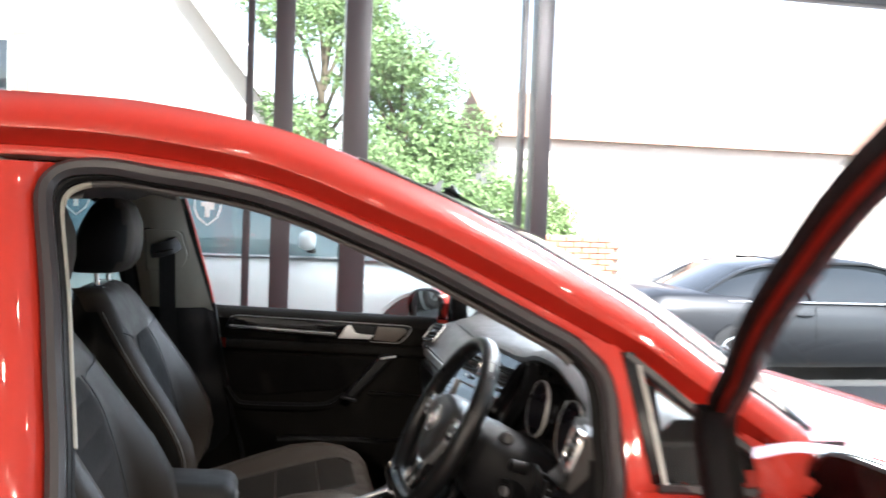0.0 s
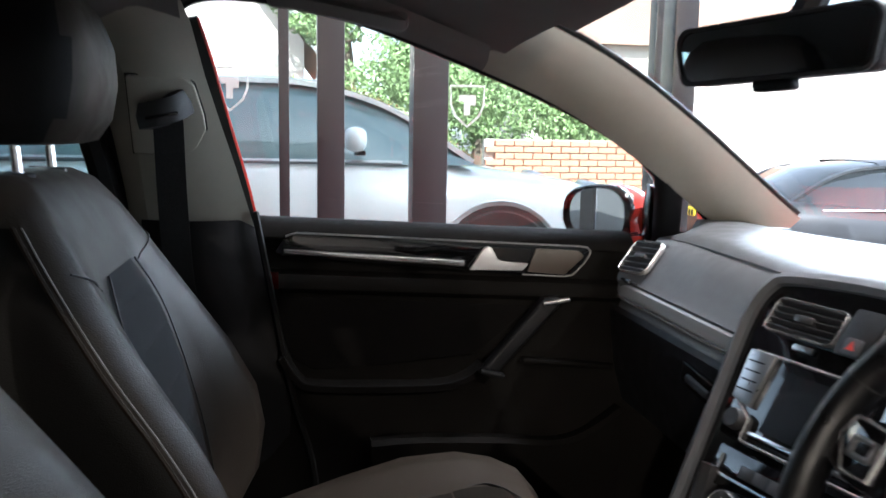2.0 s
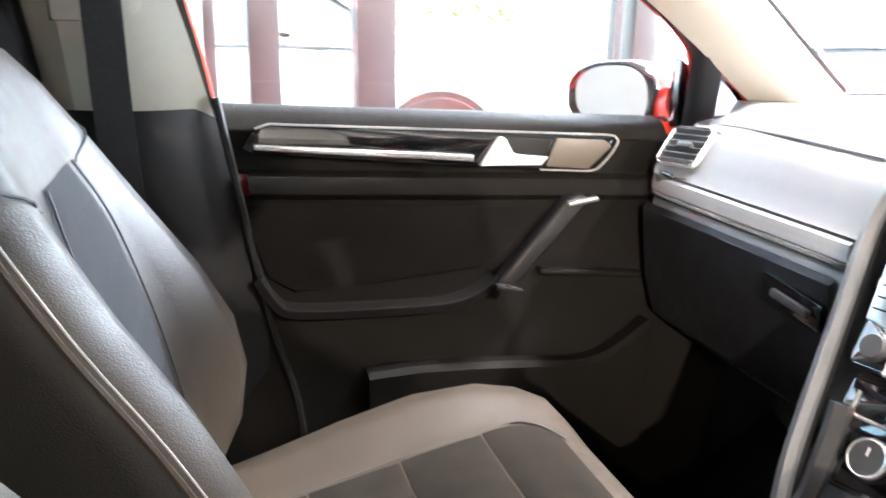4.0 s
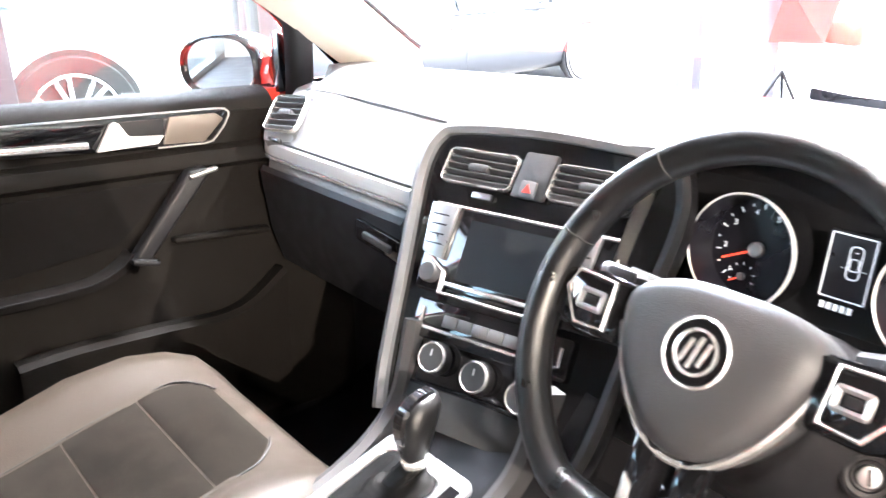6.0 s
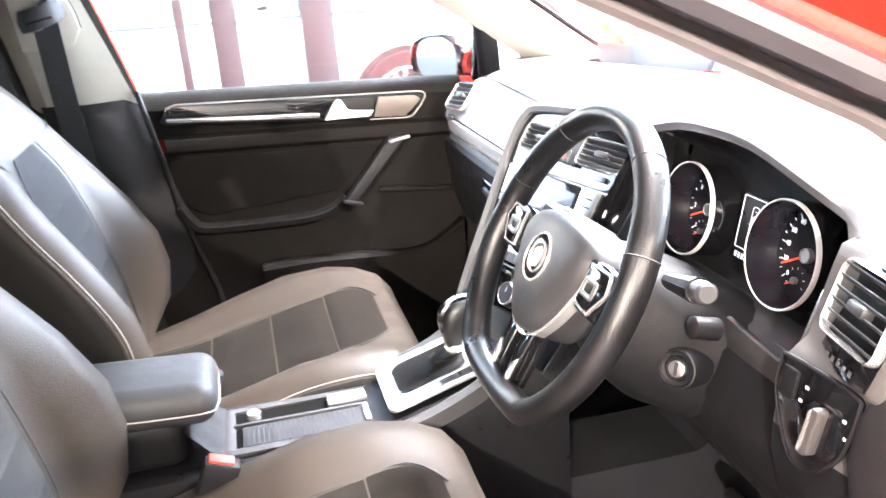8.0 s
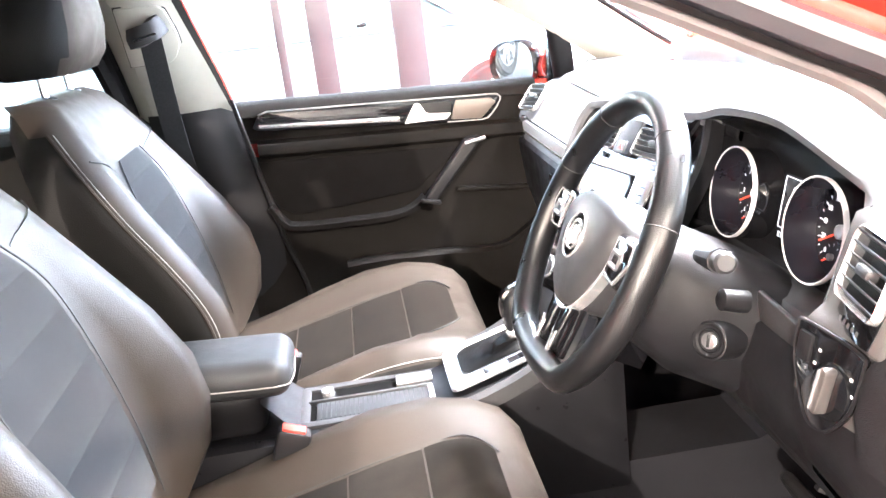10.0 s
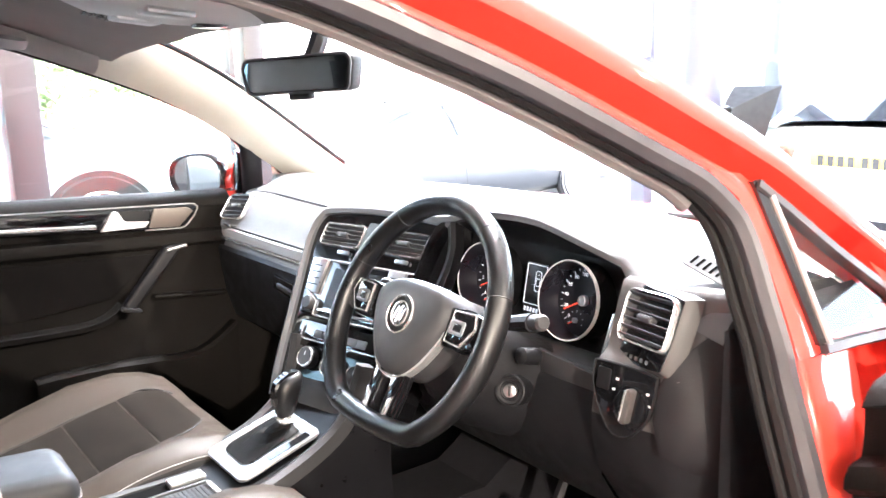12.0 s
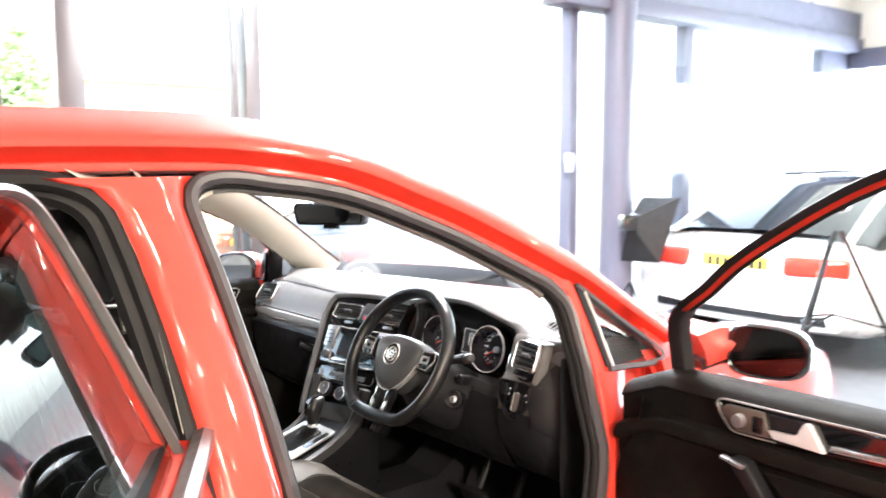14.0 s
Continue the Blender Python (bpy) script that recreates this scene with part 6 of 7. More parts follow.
stk_out = [(-0.15, -0.03), (0.0, -0.038), (0.165, -0.03), (0.175, 0.03), (0.155, 0.15), (0.135, 0.28), (0.125, 0.34), (-0.135, 0.34), (-0.147, 0.28), (-0.16, 0.15), (-0.172, 0.03), (-0.168, -0.015)]
b = bmesh.new()
b.faces.new([b.verts.new(st(u, v, -0.003)) for u, v in stk_out])
r = bmesh.ops.extrude_face_region(b, geom=list(b.faces))
bmesh.ops.translate(b, vec=SN * -0.08, verts=[q for q in r["geom"] if isinstance(q, bmesh.types.BMVert)])
part("stack_panel", b, GLOSSBLACK, dash, "piano black centre panel", smooth=20)
edge = curve([st(u, v, 0.0) for u, v in ((0.165, -0.036), (0.0, -0.044), (-0.13, -0.036), (-0.165, -0.02), (-0.178, 0.03), (-0.167, 0.15), (-0.154, 0.28), (-0.142, 0.34))], 5)
part("stack_surround", sweep(edge, [(-0.008, -0.02), (0.009, -0.02), (0.009, 0.004), (0.0, 0.009), (-0.008, 0.005)], up=tuple(SN)), DASH, dash, "charcoal stack surround")
edge2 = curve([st(u, v, 0.0) for u, v in ((0.165, -0.036), (0.183, 0.03), (0.165, 0.15), (0.148, 0.28), (0.132, 0.34))], 5)
# driver's side of the surround in the shaded tone
part("stack_surround", sweep(edge2, [(-0.008, -0.02), (0.009, -0.02), (0.009, 0.004), (0.0, 0.009), (-0.008, 0.005)], up=tuple(SN)), DASH_LOW, dash)
# upper vents with the hazard switch between
for u0, w in ((-0.087, 0.108), (0.071, 0.108)):
    m = stm(u0, 0.0145)
    vent(m.translation, m.col[0].to_3d(), m.col[1].to_3d(), w, 0.047, 5, "centre_vent", dash, slant=0.12)
part("hazard_plate", prism(rrect(0.046, 0.058, 0.004), 0.008, stm(-0.006, 0.0125) @ Matrix(((1, 0.12, 0, 0), (0, 1, 0, 0), (0, 0, 1, 0), (0, 0, 0, 1))), 0.002), DASH_MID, dash, "grey hazard switch panel")
hz = part("hazard_switch", prism(rrect(0.022, 0.02, 0.003), 0.004, stm(-0.009, 0.03, 0.007), 0.001), DASH, dash)
part("hazard_triangle", prism([(-0.006, -0.005), (0.006, -0.005), (0, 0.006)], 0.001, stm(-0.009, 0.03, 0.0112)), HAZARD, hz, "red warning triangle")
for u in (-0.075, 0.075):
    part("vent_thumb", rbox((0.03, 0.008, 0.006), (0, 0, 0), 0.002, stm(u, 0.048, 0.002)), SATIN, dash)
# radio
part("radio_bezel", prism(rrect(0.262, 0.116, 0.008), 0.006, stm(-0.005, 0.122), 0.002), GLOSSBLACK, dash, "piano black radio fascia")
part("radio_edge", frame_ring([(-0.13, 0.056), (-0.138, 0.03), (-0.125, -0.012), (-0.095, -0.03), (-0.092, -0.058), (0.082, -0.058), (0.085, -0.03), (0.12, -0.012), (0.132, 0.03), (0.126, 0.056)], 0.0035, 0.004, stm(-0.005, 0.122, 0.006)), CHROME, dash, "bright radio edging")
for s, u0 in ((-1, -0.121), (1, 0.082)):
    part("button_block", prism([(-0.02, 0.034), (0.022, 0.034), (0.018, -0.036), (-0.014, -0.03)] if s < 0 else [(-0.022, 0.034), (0.02, 0.034), (0.014, -0.03), (-0.018, -0.036)], 0.008, stm(u0, 0.102, 0.004), 0.002), SATIN, dash, "silver radio button block")
    for k in range(4):
        part("button_gap", bars([(-0.013, -0.0004, 0.026)], stm(u0, 0.083 + 0.0125 * k, 0.0125), 0.002), DASH_LOW, dash)
    part("radio_knob", lathe([(0.013, 0), (0.0128, 0.012), (0.0115, 0.015), (0.0, 0.0152)], 20, stm(-0.115 if s < 0 else 0.083, 0.157, 0.004)), DASH_MID, dash, "grey rotary knob")
part("screen", prism(rrect(0.124, 0.078, 0.002), 0.002, stm(-0.015, 0.12, 0.006)), LCD, dash, "grey switched-off display")
part("screen_foot", rbox((0.15, 0.006, 0.004), (0, 0, 0), 0.001, stm(-0.016, 0.166, 0.008)), CHROME, dash)
part("card_slot", rbox((0.14, 0.003, 0.002), (0, 0, 0), 0.0, stm(-0.016, 0.173, 0.0065)), TYRE, dash)
# climate controls
part("climate_panel", prism(rrect(0.225, 0.05, 0.006), 0.005, stm(-0.013, 0.213), 0.002), GLOSSBLACK, dash)
part("climate_line", tube([st(-0.113, 0.2, 0.006), st(-0.113, 0.222, 0.006), st(-0.105, 0.2245, 0.006), st(0.078, 0.2245, 0.006), st(0.086, 0.222, 0.006), st(0.086, 0.2, 0.006)], 0.0022, 6, up=tuple(SN)), CHROME, dash, "bright line under the buttons")
for k in range(6):
    part("climate_button", rbox((0.0215, 0.015, 0.005), (0, 0, 0), 0.0015, stm(-0.068 + 0.0225 * k, 0.2105, 0.006)), SATIN if k in () else DASH, dash)
for k, (u, v) in enumerate(((-0.075, 0.257), (-0.010, 0.263), (0.056, 0.268))):
    kb = part("climate_knob", lathe([(0.0195, 0), (0.019, 0.017), (0.0182, 0.019), (0.0172, 0.0188), (0.0165, 0.0178)], 28, stm(u, v)), CHROME, dash, "chrome-ringed climate dial")
    part("dial_skirt", lathe([(0.0205, 0), (0.0203, 0.0135), (0.019, 0.0145)], 28, stm(u, v)), DASH_LOW, kb)
    part("dial_face", lathe([(0.0, 0.0183), (0.017, 0.018)], 28, stm(u, v)), DASH_MID, kb)
    part("dial_print", bars([(-0.001, 0.002, 0.002)], stm(u, v, 0.0189), 0.008), INK, kb)
# the cubby's inner shade is a thin dark sheet on the panel
part("cubby", prism(rrect(0.2, 0.05, 0.008), 0.003, stm(-0.008, 0.315, -0.001), 0.001), TYRE, dash, "flat dark sheet for the shaded storage cubby")
part("cubby_lip", tube([st(-0.105, 0.292, 0.002), st(0.0, 0.289, 0.002), st(0.09, 0.292, 0.002)], 0.003, 6, up=tuple(SN)), GLOSSBLACK, dash)

# instrument binnacle
rows = []
for y in (-0.10, -0.13, -0.2, -0.31, -0.42, -0.5, -0.545):
    e = min(EC, key=lambda q: abs(q.y - y))
    rows.append([V((e.x + 0.03, y, e.z - 0.017)), V((0.305, y, e.z - 0.035)), V((0.318, y, 0.94)), V((0.3, y, 0.87)), V((0.285, y, 0.815)), V((0.26, y, 0.80)), V((0.205, y, 0.797)), V((0.19, y, 0.795))])
part("binnacle", loft(rows), DASH_LOW, dash, "black instrument binnacle", smooth=40)
part("binnacle_cheek", loft([[V((x, -0.548, z)) for x, z in ((0.24, 0.962), (0.32, 0.95), (0.3, 0.87), (0.28, 0.80))], [V((x, -0.556, z)) for x, z in ((0.215, 0.95), (0.205, 0.93), (0.195, 0.88), (0.19, 0.82))]]), GLOSSBLACK, dash)
part("binnacle_cheek", loft([[V((x, -0.105, z)) for x, z in ((0.25, 0.972), (0.31, 0.95), (0.295, 0.87), (0.27, 0.80))], [V((x, -0.095, z)) for x, z in ((0.235, 0.96), (0.215, 0.93), (0.18, 0.87), (0.15, 0.80))]]), GLOSSBLACK, dash)
part("binnacle_sill", loft([[V((x, y, z)) for x, z in ((0.262, 0.812), (0.245, 0.815), (0.215, 0.81), (0.205, 0.8))] for y in (-0.1, -0.3, -0.545)]), DASH_MID, dash)


def dial(name, cy, cz, parent, marks, text, needle, small):
    tilt = radians(12)
    o = V((0.258, cy, cz + 0.004))
    m = axes(o, (0, -1, 0), (math.sin(tilt), 0, math.cos(tilt)))
    ring = part(name, lathe([(0.0615, 0.002), (0.0618, 0.007), (0.0608, 0.0088), (0.0592, 0.0075)], 48, m), RINGSILVER, parent, "dial with a thin chrome ring")
    part("dial_tube", lathe([(0.0612, -0.035), (0.0612, 0.003)], 48, m), GLOSSBLACK, ring)
    part("dial_well", lathe([(0.0594, 0.0078), (0.056, -0.0325)], 48, m), DIAL, ring)
    part("dial_face", lathe([(0.0, -0.032), (0.0565, -0.032)], 40, m), DIAL, ring)
    tk = bmesh.new()
    for k in range(marks):
        a = radians(225 - 200 * k / (marks - 1))
        L = 0.006 if k % 2 == 0 else 0.0035
        mm = m @ Matrix.Translation((0.05 * math.cos(a), 0.05 * math.sin(a), -0.0312)) @ Matrix.Rotation(a, 4, "Z")
        bars([(-L, -0.0006, L)], mm, 0.0012, tk)
    part("dial_marks", tk, LIT, ring)
    for k, tx in enumerate(text):
        a = radians(225 - 200 * k / (len(text) - 1))
        lettering("dial_number", tx, 0.0085, m @ Matrix.Translation((0.039 * math.cos(a), 0.0405 * math.sin(a), -0.0314)), LIT, ring)
    a = radians(needle)
    nd = tube([m @ V((0.006 * math.cos(a), 0.006 * math.sin(a), -0.028)), m @ V((0.042 * math.cos(a), 0.042 * math.sin(a), -0.028))], 0.0013, 6, up=(1, 0, 0))
    part("needle", nd, REDINK, ring, "red needle")
    part("needle_hub", lathe([(0.0085, -0.032), (0.0085, -0.025), (0.0072, -0.024), (0.0065, -0.026), (0, -0.026)], 20, m), SATIN, ring)
    ms = m @ Matrix.Translation((-0.012 if small > 0 else -0.008, -0.033, 0))
    tk = bmesh.new()
    for k in range(7):
        a = radians(200 - 220 * k / 6)
        bars([(-0.003, -0.0004, 0.003)], ms @ Matrix.Translation((0.016 * math.cos(a), 0.016 * math.sin(a), -0.0312)) @ Matrix.Rotation(a, 4, "Z"), 0.0008, tk)
    part("small_marks", tk, LIT, ring)
    part("small_hub", lathe([(0.0042, -0.032), (0.0042, -0.027), (0, -0.027)], 14, ms), SATIN, ring)
    part("small_needle", tube([ms @ V((-0.003, -0.002, -0.029)), ms @ V((-0.013, -0.008, -0.029))], 0.001, 5, up=(1, 0, 0)), REDINK, ring)


dial("rev_counter", -0.200, 0.878, dash, 13, ["1", "2", "3", "4", "5", "6"], 205, 1)
dial("speedometer", -0.404, 0.88, dash, 17, ["0", "20", "40", "60", "80", "100", "120", "140", "160"], 208, 1)
dm = axes((0.284, -0.302, 0.885), (0, -1, 0), (0.2, 0, 0.98))
ds = part("trip_display", prism(rrect(0.05, 0.07, 0.002), 0.002, dm, 0.0), DIAL, dash, "small lit display between the dials")
part("display_edge", frame_ring(rrect(0.046, 0.066, 0.002), 0.0012, 0.0008, dm @ Matrix.Translation((0, 0, 0.002))), LIT, ds)
part("car_outline", frame_ring(rrect(0.014, 0.034, 0.005), 0.0012, 0.0008, dm @ Matrix.Translation((0.005, 0.006, 0.002))), LIT, ds)
part("car_outline", frame_ring(rrect(0.0095, 0.013, 0.003), 0.001, 0.0008, dm @ Matrix.Translation((0.005, 0.004, 0.002))), LIT, ds)
part("door_outline", bars([(-0.008, -0.001, 0.006), (0.012, -0.001, 0.006), (0.003, 0.016, 0.004)], dm @ Matrix.Translation((0, 0, 0.002)), 0.0012), LIT, ds)
part("mileage_print", bars([(-0.02 + 0.007 * k, -0.045, 0.005) for k in range(5)], dm @ Matrix.Translation((0, 0, 0.002)), 0.007), LIT, ds)

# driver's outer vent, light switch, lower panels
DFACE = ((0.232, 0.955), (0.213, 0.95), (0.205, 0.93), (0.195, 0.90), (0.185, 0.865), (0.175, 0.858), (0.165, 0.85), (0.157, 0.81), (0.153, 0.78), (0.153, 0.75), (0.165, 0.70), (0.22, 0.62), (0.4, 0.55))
# driver's face in a dimmer tone, its lower part near black for shade
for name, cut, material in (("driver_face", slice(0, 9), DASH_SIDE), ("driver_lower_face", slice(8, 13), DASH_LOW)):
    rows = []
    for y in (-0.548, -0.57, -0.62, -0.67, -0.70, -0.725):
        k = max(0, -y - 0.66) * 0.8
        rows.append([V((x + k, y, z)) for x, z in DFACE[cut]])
    part(name, loft(rows), material, dash, "charcoal dashboard face, toned by the light on it", smooth=60)
# dark cover over the dashboard's end, its front edge curved
face_x = lambda z: 0.175 + (z - 0.858) * 0.42 if z > 0.858 else 0.15 + (z - 0.76) * 0.2 if z > 0.76 else 0.15 + (0.76 - z) * 0.5
rows = []
for z, y0 in ((0.936, -0.716), (0.925, -0.698), (0.90, -0.682), (0.87, -0.658), (0.84, -0.648), (0.80, -0.647), (0.76, -0.662), (0.72, -0.695), (0.69, -0.715)):
    rows.append([V((face_x(z) + max(0, -y - 0.66) * 0.8 + dx, y, z)) for y, dx in ((y0, 0.004), (y0 - 0.002, -0.005), (y0 - 0.008, -0.0065), ((y0 - 0.73) / 2, -0.0065), (-0.724, -0.0065), (-0.731, -0.001), (-0.732, 0.03))])
part("end_cover", loft(rows), DASH_LOW, dash, "dark cover on the dashboard end", smooth=50)
vent((0.191, -0.611, 0.912), (-0.24, -0.97, 0.05), (0.33, -0.1, 0.94), 0.1, 0.072, 6, "side_vent", dash)
dvm = axes((0.188, -0.609, 0.904), (-0.24, -0.97, 0.05), (0.33, -0.1, 0.94))
VB = [(p.x, p.y) for p in curve([(-0.06, 0.044, 0), (0.0, 0.048, 0), (0.047, 0.045, 0), (0.055, 0.034, 0), (0.049, -0.038, 0), (0.036, -0.05, 0), (-0.03, -0.05, 0), (-0.058, -0.036, 0)], 4, True)]
part("vent_surround", loft([[dvm @ V((x * k, y * k, z)) for x, y in VB] for k, z in ((1.16, -0.024), (1.11, -0.012), (1.05, -0.004), (1.0, -0.0015))], closed=True), DASH_SIDE, dash, "moulded charcoal vent surround", smooth=60)
part("vent_bezel", prism(VB, 0.003, dvm @ Matrix.Translation((0, 0, -0.0035)), 0.001), GLOSSBLACK, dash, "piano black vent plate")
part("vent_print", bars([(-0.028 + 0.011 * k, -0.046, 0.006) for k in range(5)], dvm @ Matrix.Translation((0, 0, 0.0006)), 0.005), DASH, dash)
part("chrome_wedge", prism([(0, 0.04), (0.012, 0.045), (-0.004, -0.045), (-0.012, -0.045)], 0.004, axes((0.198, -0.537, 0.862), (0.1, -1, 0), (0.25, 0.1, 0.95)), 0.001), CHROME, dash, "bright wedge beside the dials")
SWM = axes((0.1575, -0.60, 0.812), (0.06, -0.99, 0), (0.2, 0, 0.98))
swo = [(p.x, p.y) for p in curve([(-0.045, 0.043, 0), (0.0, 0.044, 0), (0.044, 0.041, 0), (0.05, 0.03, 0), (0.045, -0.012, 0), (0.024, -0.042, 0), (0.004, -0.05, 0), (-0.016, -0.044, 0), (-0.04, -0.012, 0), (-0.05, 0.012, 0), (-0.05, 0.036, 0)], 3, True)]
sw = part("light_switch_panel", prism(swo, 0.006, SWM, 0.002), GLOSSBLACK, dash, "black light switch panel")
part("switch_edge", frame_ring(swo, 0.003, 0.003, SWM @ Matrix.Translation((0, 0, 0.004))), DASH_LOW, sw)
part("switch_dial", lathe([(0.027, 0.005), (0.026, 0.009), (0.02, 0.011), (0, 0.011)], 28, SWM @ Matrix.Translation((0.016, -0.006, 0))), GLOSSBLACK, sw)
part("switch_grip", prism(rrect(0.011, 0.046, 0.005), 0.014, SWM @ Matrix.Translation((0.018, -0.004, 0.009)) @ Matrix.Rotation(-0.1, 4, "Z"), 0.003), GRIPMETAL, sw, "satin metal light switch grip")
part("grip_edge", prism(rrect(0.0025, 0.04, 0.001), 0.002, SWM @ Matrix.Translation((0.018, -0.004, 0.0222)) @ Matrix.Rotation(-0.1, 4, "Z") @ Matrix.Translation((-0.0032, 0, 0))), CHROME, sw)
part("dimmer", prism(rrect(0.02, 0.028, 0.003), 0.004, SWM @ Matrix.Translation((-0.03, 0.02, 0.006)), 0.001), DASH_LOW, sw)
for x, y in ((-0.012, 0.022), (-0.016, 0.008), (0.036, 0.014), (0.04, 0.0)):
    part("switch_print", bars([(x, y, 0.0045)], SWM @ Matrix.Translation((0, 0, 0.0064)), 0.003), INK, sw)
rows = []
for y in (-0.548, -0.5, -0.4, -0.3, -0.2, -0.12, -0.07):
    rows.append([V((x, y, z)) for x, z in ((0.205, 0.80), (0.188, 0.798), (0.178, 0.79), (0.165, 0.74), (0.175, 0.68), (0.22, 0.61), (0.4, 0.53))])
# knee panel in the same near-black tone, for the shade under the wheel
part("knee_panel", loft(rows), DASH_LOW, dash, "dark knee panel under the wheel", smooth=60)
part("coin_flap", rbox((0.008, 0.13, 0.034), (0.186, -0.475, 0.805), 0.003, Matrix.Rotation(0.1, 4, "X")), DASH_MID, dash, "small storage flap")
part("dash_end", loft([[V((x, -0.726, z)) for x, z in ((0.28, 0.955), (0.26, 0.93), (0.24, 0.86), (0.22, 0.78), (0.24, 0.68), (0.3, 0.6))], [V((x, -0.74, z)) for x, z in ((0.6, 0.955), (0.6, 0.93), (0.6, 0.86), (0.6, 0.78), (0.6, 0.68), (0.6, 0.6))]]), DASH_MID, dash, "charcoal end of the dashboard")
sv = axes((0.262, -0.648, 0.972), (0.3, -0.75, -0.45), None, (-0.3, -0.5, 0.8))
part("side_demister", prism(rrect(0.07, 0.03, 0.006), 0.002, sv), DASH, dash)
for k in range(6):
    part("demister_slot", prism([(-0.027 + 0.009 * k, -0.0085), (-0.0235 + 0.009 * k, -0.0085), (-0.021 + 0.009 * k, 0.0085), (-0.0245 + 0.009 * k, 0.0085)], 0.001, sv @ Matrix.Translation((0, 0, 0.0018))), SLOTBLACK, dash)
# pedals
for y, w_ in ((-0.28, 0.11), (-0.42, 0.05)):
    part("pedal", rbox((0.02, w_, 0.08), (0.33, y, 0.42), 0.008, Matrix.Rotation(-0.5, 4, "Y")), RUBBER, car, "black rubber pedal")
    part("pedal_arm", tube([(0.34, y, 0.45), (0.42, y, 0.6)], 0.01, 6), DASH_LOW, car)

# ---- steering wheel and column ----
TA = radians(28.6)
WC = V((0.0184, -0.326, 0.888))
SM = axes(WC, (0, -1, 0), (math.sin(TA), 0, math.cos(TA)))   # own z towards the driver
R = 0.173
FLAT = 0.1462   # the rim is flattened below this
rim = []
for k in range(72):
    a = 2 * math.pi * k / 72
    x, y = R * math.cos(a), R * math.sin(a)
    if y < -FLAT:
        y = -FLAT - (abs(y) - FLAT) * 0.3
    rim.append(SM @ V((x, y, 0)))
axn = SM.col[2].to_3d()
wheel = part("steering_wheel", sweep(rim, [(0.0155 * math.cos(t), 0.0185 * math.sin(t)) for t in [2 * math.pi * k / 14 for k in range(14)]], up=tuple(axn), closed=True), BLACKLEATHER, car, "black leather steering wheel with silver trim", smooth=60)
for a in (55, 125, 20, 160):
    a = radians(a)
    c_, t_ = SM @ V((R * math.cos(a), R * math.sin(a), 0)), SM.to_3x3() @ V((-math.sin(a), math.cos(a), 0))
    part("rim_seam", tube([c_ + axn.cross(t_) * (0.0154 * math.cos(q)) + axn * (0.0184 * math.sin(q)) for q in [2 * math.pi * k / 14 for k in range(14)]], 0.0009, 5, True, up=tuple(t_)), TYRE, wheel)
# airbag cover
cov = [(-0.078, 0.04), (-0.045, 0.053), (0.0, 0.056), (0.045, 0.053), (0.078, 0.04), (0.089, 0.02), (0.078, -0.015), (0.056, -0.052), (0.028, -0.078), (0.0, -0.085), (-0.028, -0.078), (-0.056, -0.052), (-0.078, -0.015), (-0.089, 0.02)]
cov = [(p.x, p.y) for p in curve([(x, y, 0) for x, y in cov], 3, True)]
rows = [[SM @ V((x * k, y * k, d)) for x, y in cov] for k, d in ((0.98, -0.05), (1.0, -0.02), (0.985, -0.002), (0.93, 0.008), (0.8, 0.0145), (0.6, 0.0175), (0.35, 0.019), (0.05, 0.0195))]
part("airbag_cover", loft(rows, closed=True, cap=True), DASH_MID, wheel, "charcoal airbag cover", smooth=60)
vtrim = [SM @ V((x * 1.015, y * 1.015 - 0.001, -0.001)) for x, y in cov if y < 0.028]
i0 = max(range(len(vtrim)), key=lambda i: (vtrim[i] - vtrim[i - 1]).length)
vtrim = vtrim[i0:] + vtrim[:i0]
part("silver_trim", sweep(vtrim, [(-0.0022, -0.01), (0.0026, -0.01), (0.003, 0.002), (0, 0.004), (-0.0022, 0.002)], up=tuple(axn)), CHROME, wheel, "thin chrome V-shaped trim")
bg = part("badge", lathe([(0.0290, 0.0165), (0.0290, 0.0205), (0.0275, 0.0222), (0.0262, 0.0205)], 40, SM), CHROME, wheel, "round chrome badge ring")
part("badge_ground", lathe([(0, 0.0198), (0.0265, 0.0202)], 36, SM), GLOSSBLACK, bg)
part("badge_inner_ring", lathe([(0.0192, 0.0198), (0.0190, 0.0216), (0.0170, 0.0222), (0.0158, 0.0198)], 36, SM), CHROME, bg)
for u, h in ((-0.008, 0.020), (0.0, 0.026), (0.008, 0.020)):
    part("badge_stroke", sweep([SM @ V((u - 0.003, -h / 2, 0.0202)), SM @ V((u + 0.003, h / 2, 0.0202))], [(-0.0022, -0.001), (0.0022, -0.001), (0.0014, 0.0018), (-0.0014, 0.0018)], up=tuple(axn)), CHROME, bg)
for s in (-1, 1):
    spk = [(s * 0.08, 0.034), (s * 0.12, 0.036), (s * 0.163, 0.03), (s * 0.163, -0.012), (s * 0.13, -0.022), (s * 0.085, -0.022)]
    part("spoke", prism(spk if s > 0 else spk[::-1], 0.022, SM @ Matrix.Translation((0, 0, -0.018)), 0.006), GLOSSBLACK, wheel, "piano black spoke")
    pod = [(s * 0.098, 0.028), (s * 0.14, 0.03), (s * 0.148, 0.012), (s * 0.128, -0.014), (s * 0.096, -0.012)]
    part("button_pod", prism(pod if s > 0 else pod[::-1], 0.008, SM @ Matrix.Translation((0, 0, 0.002)), 0.003), GLOSSBLACK, wheel, "piano black button pod")
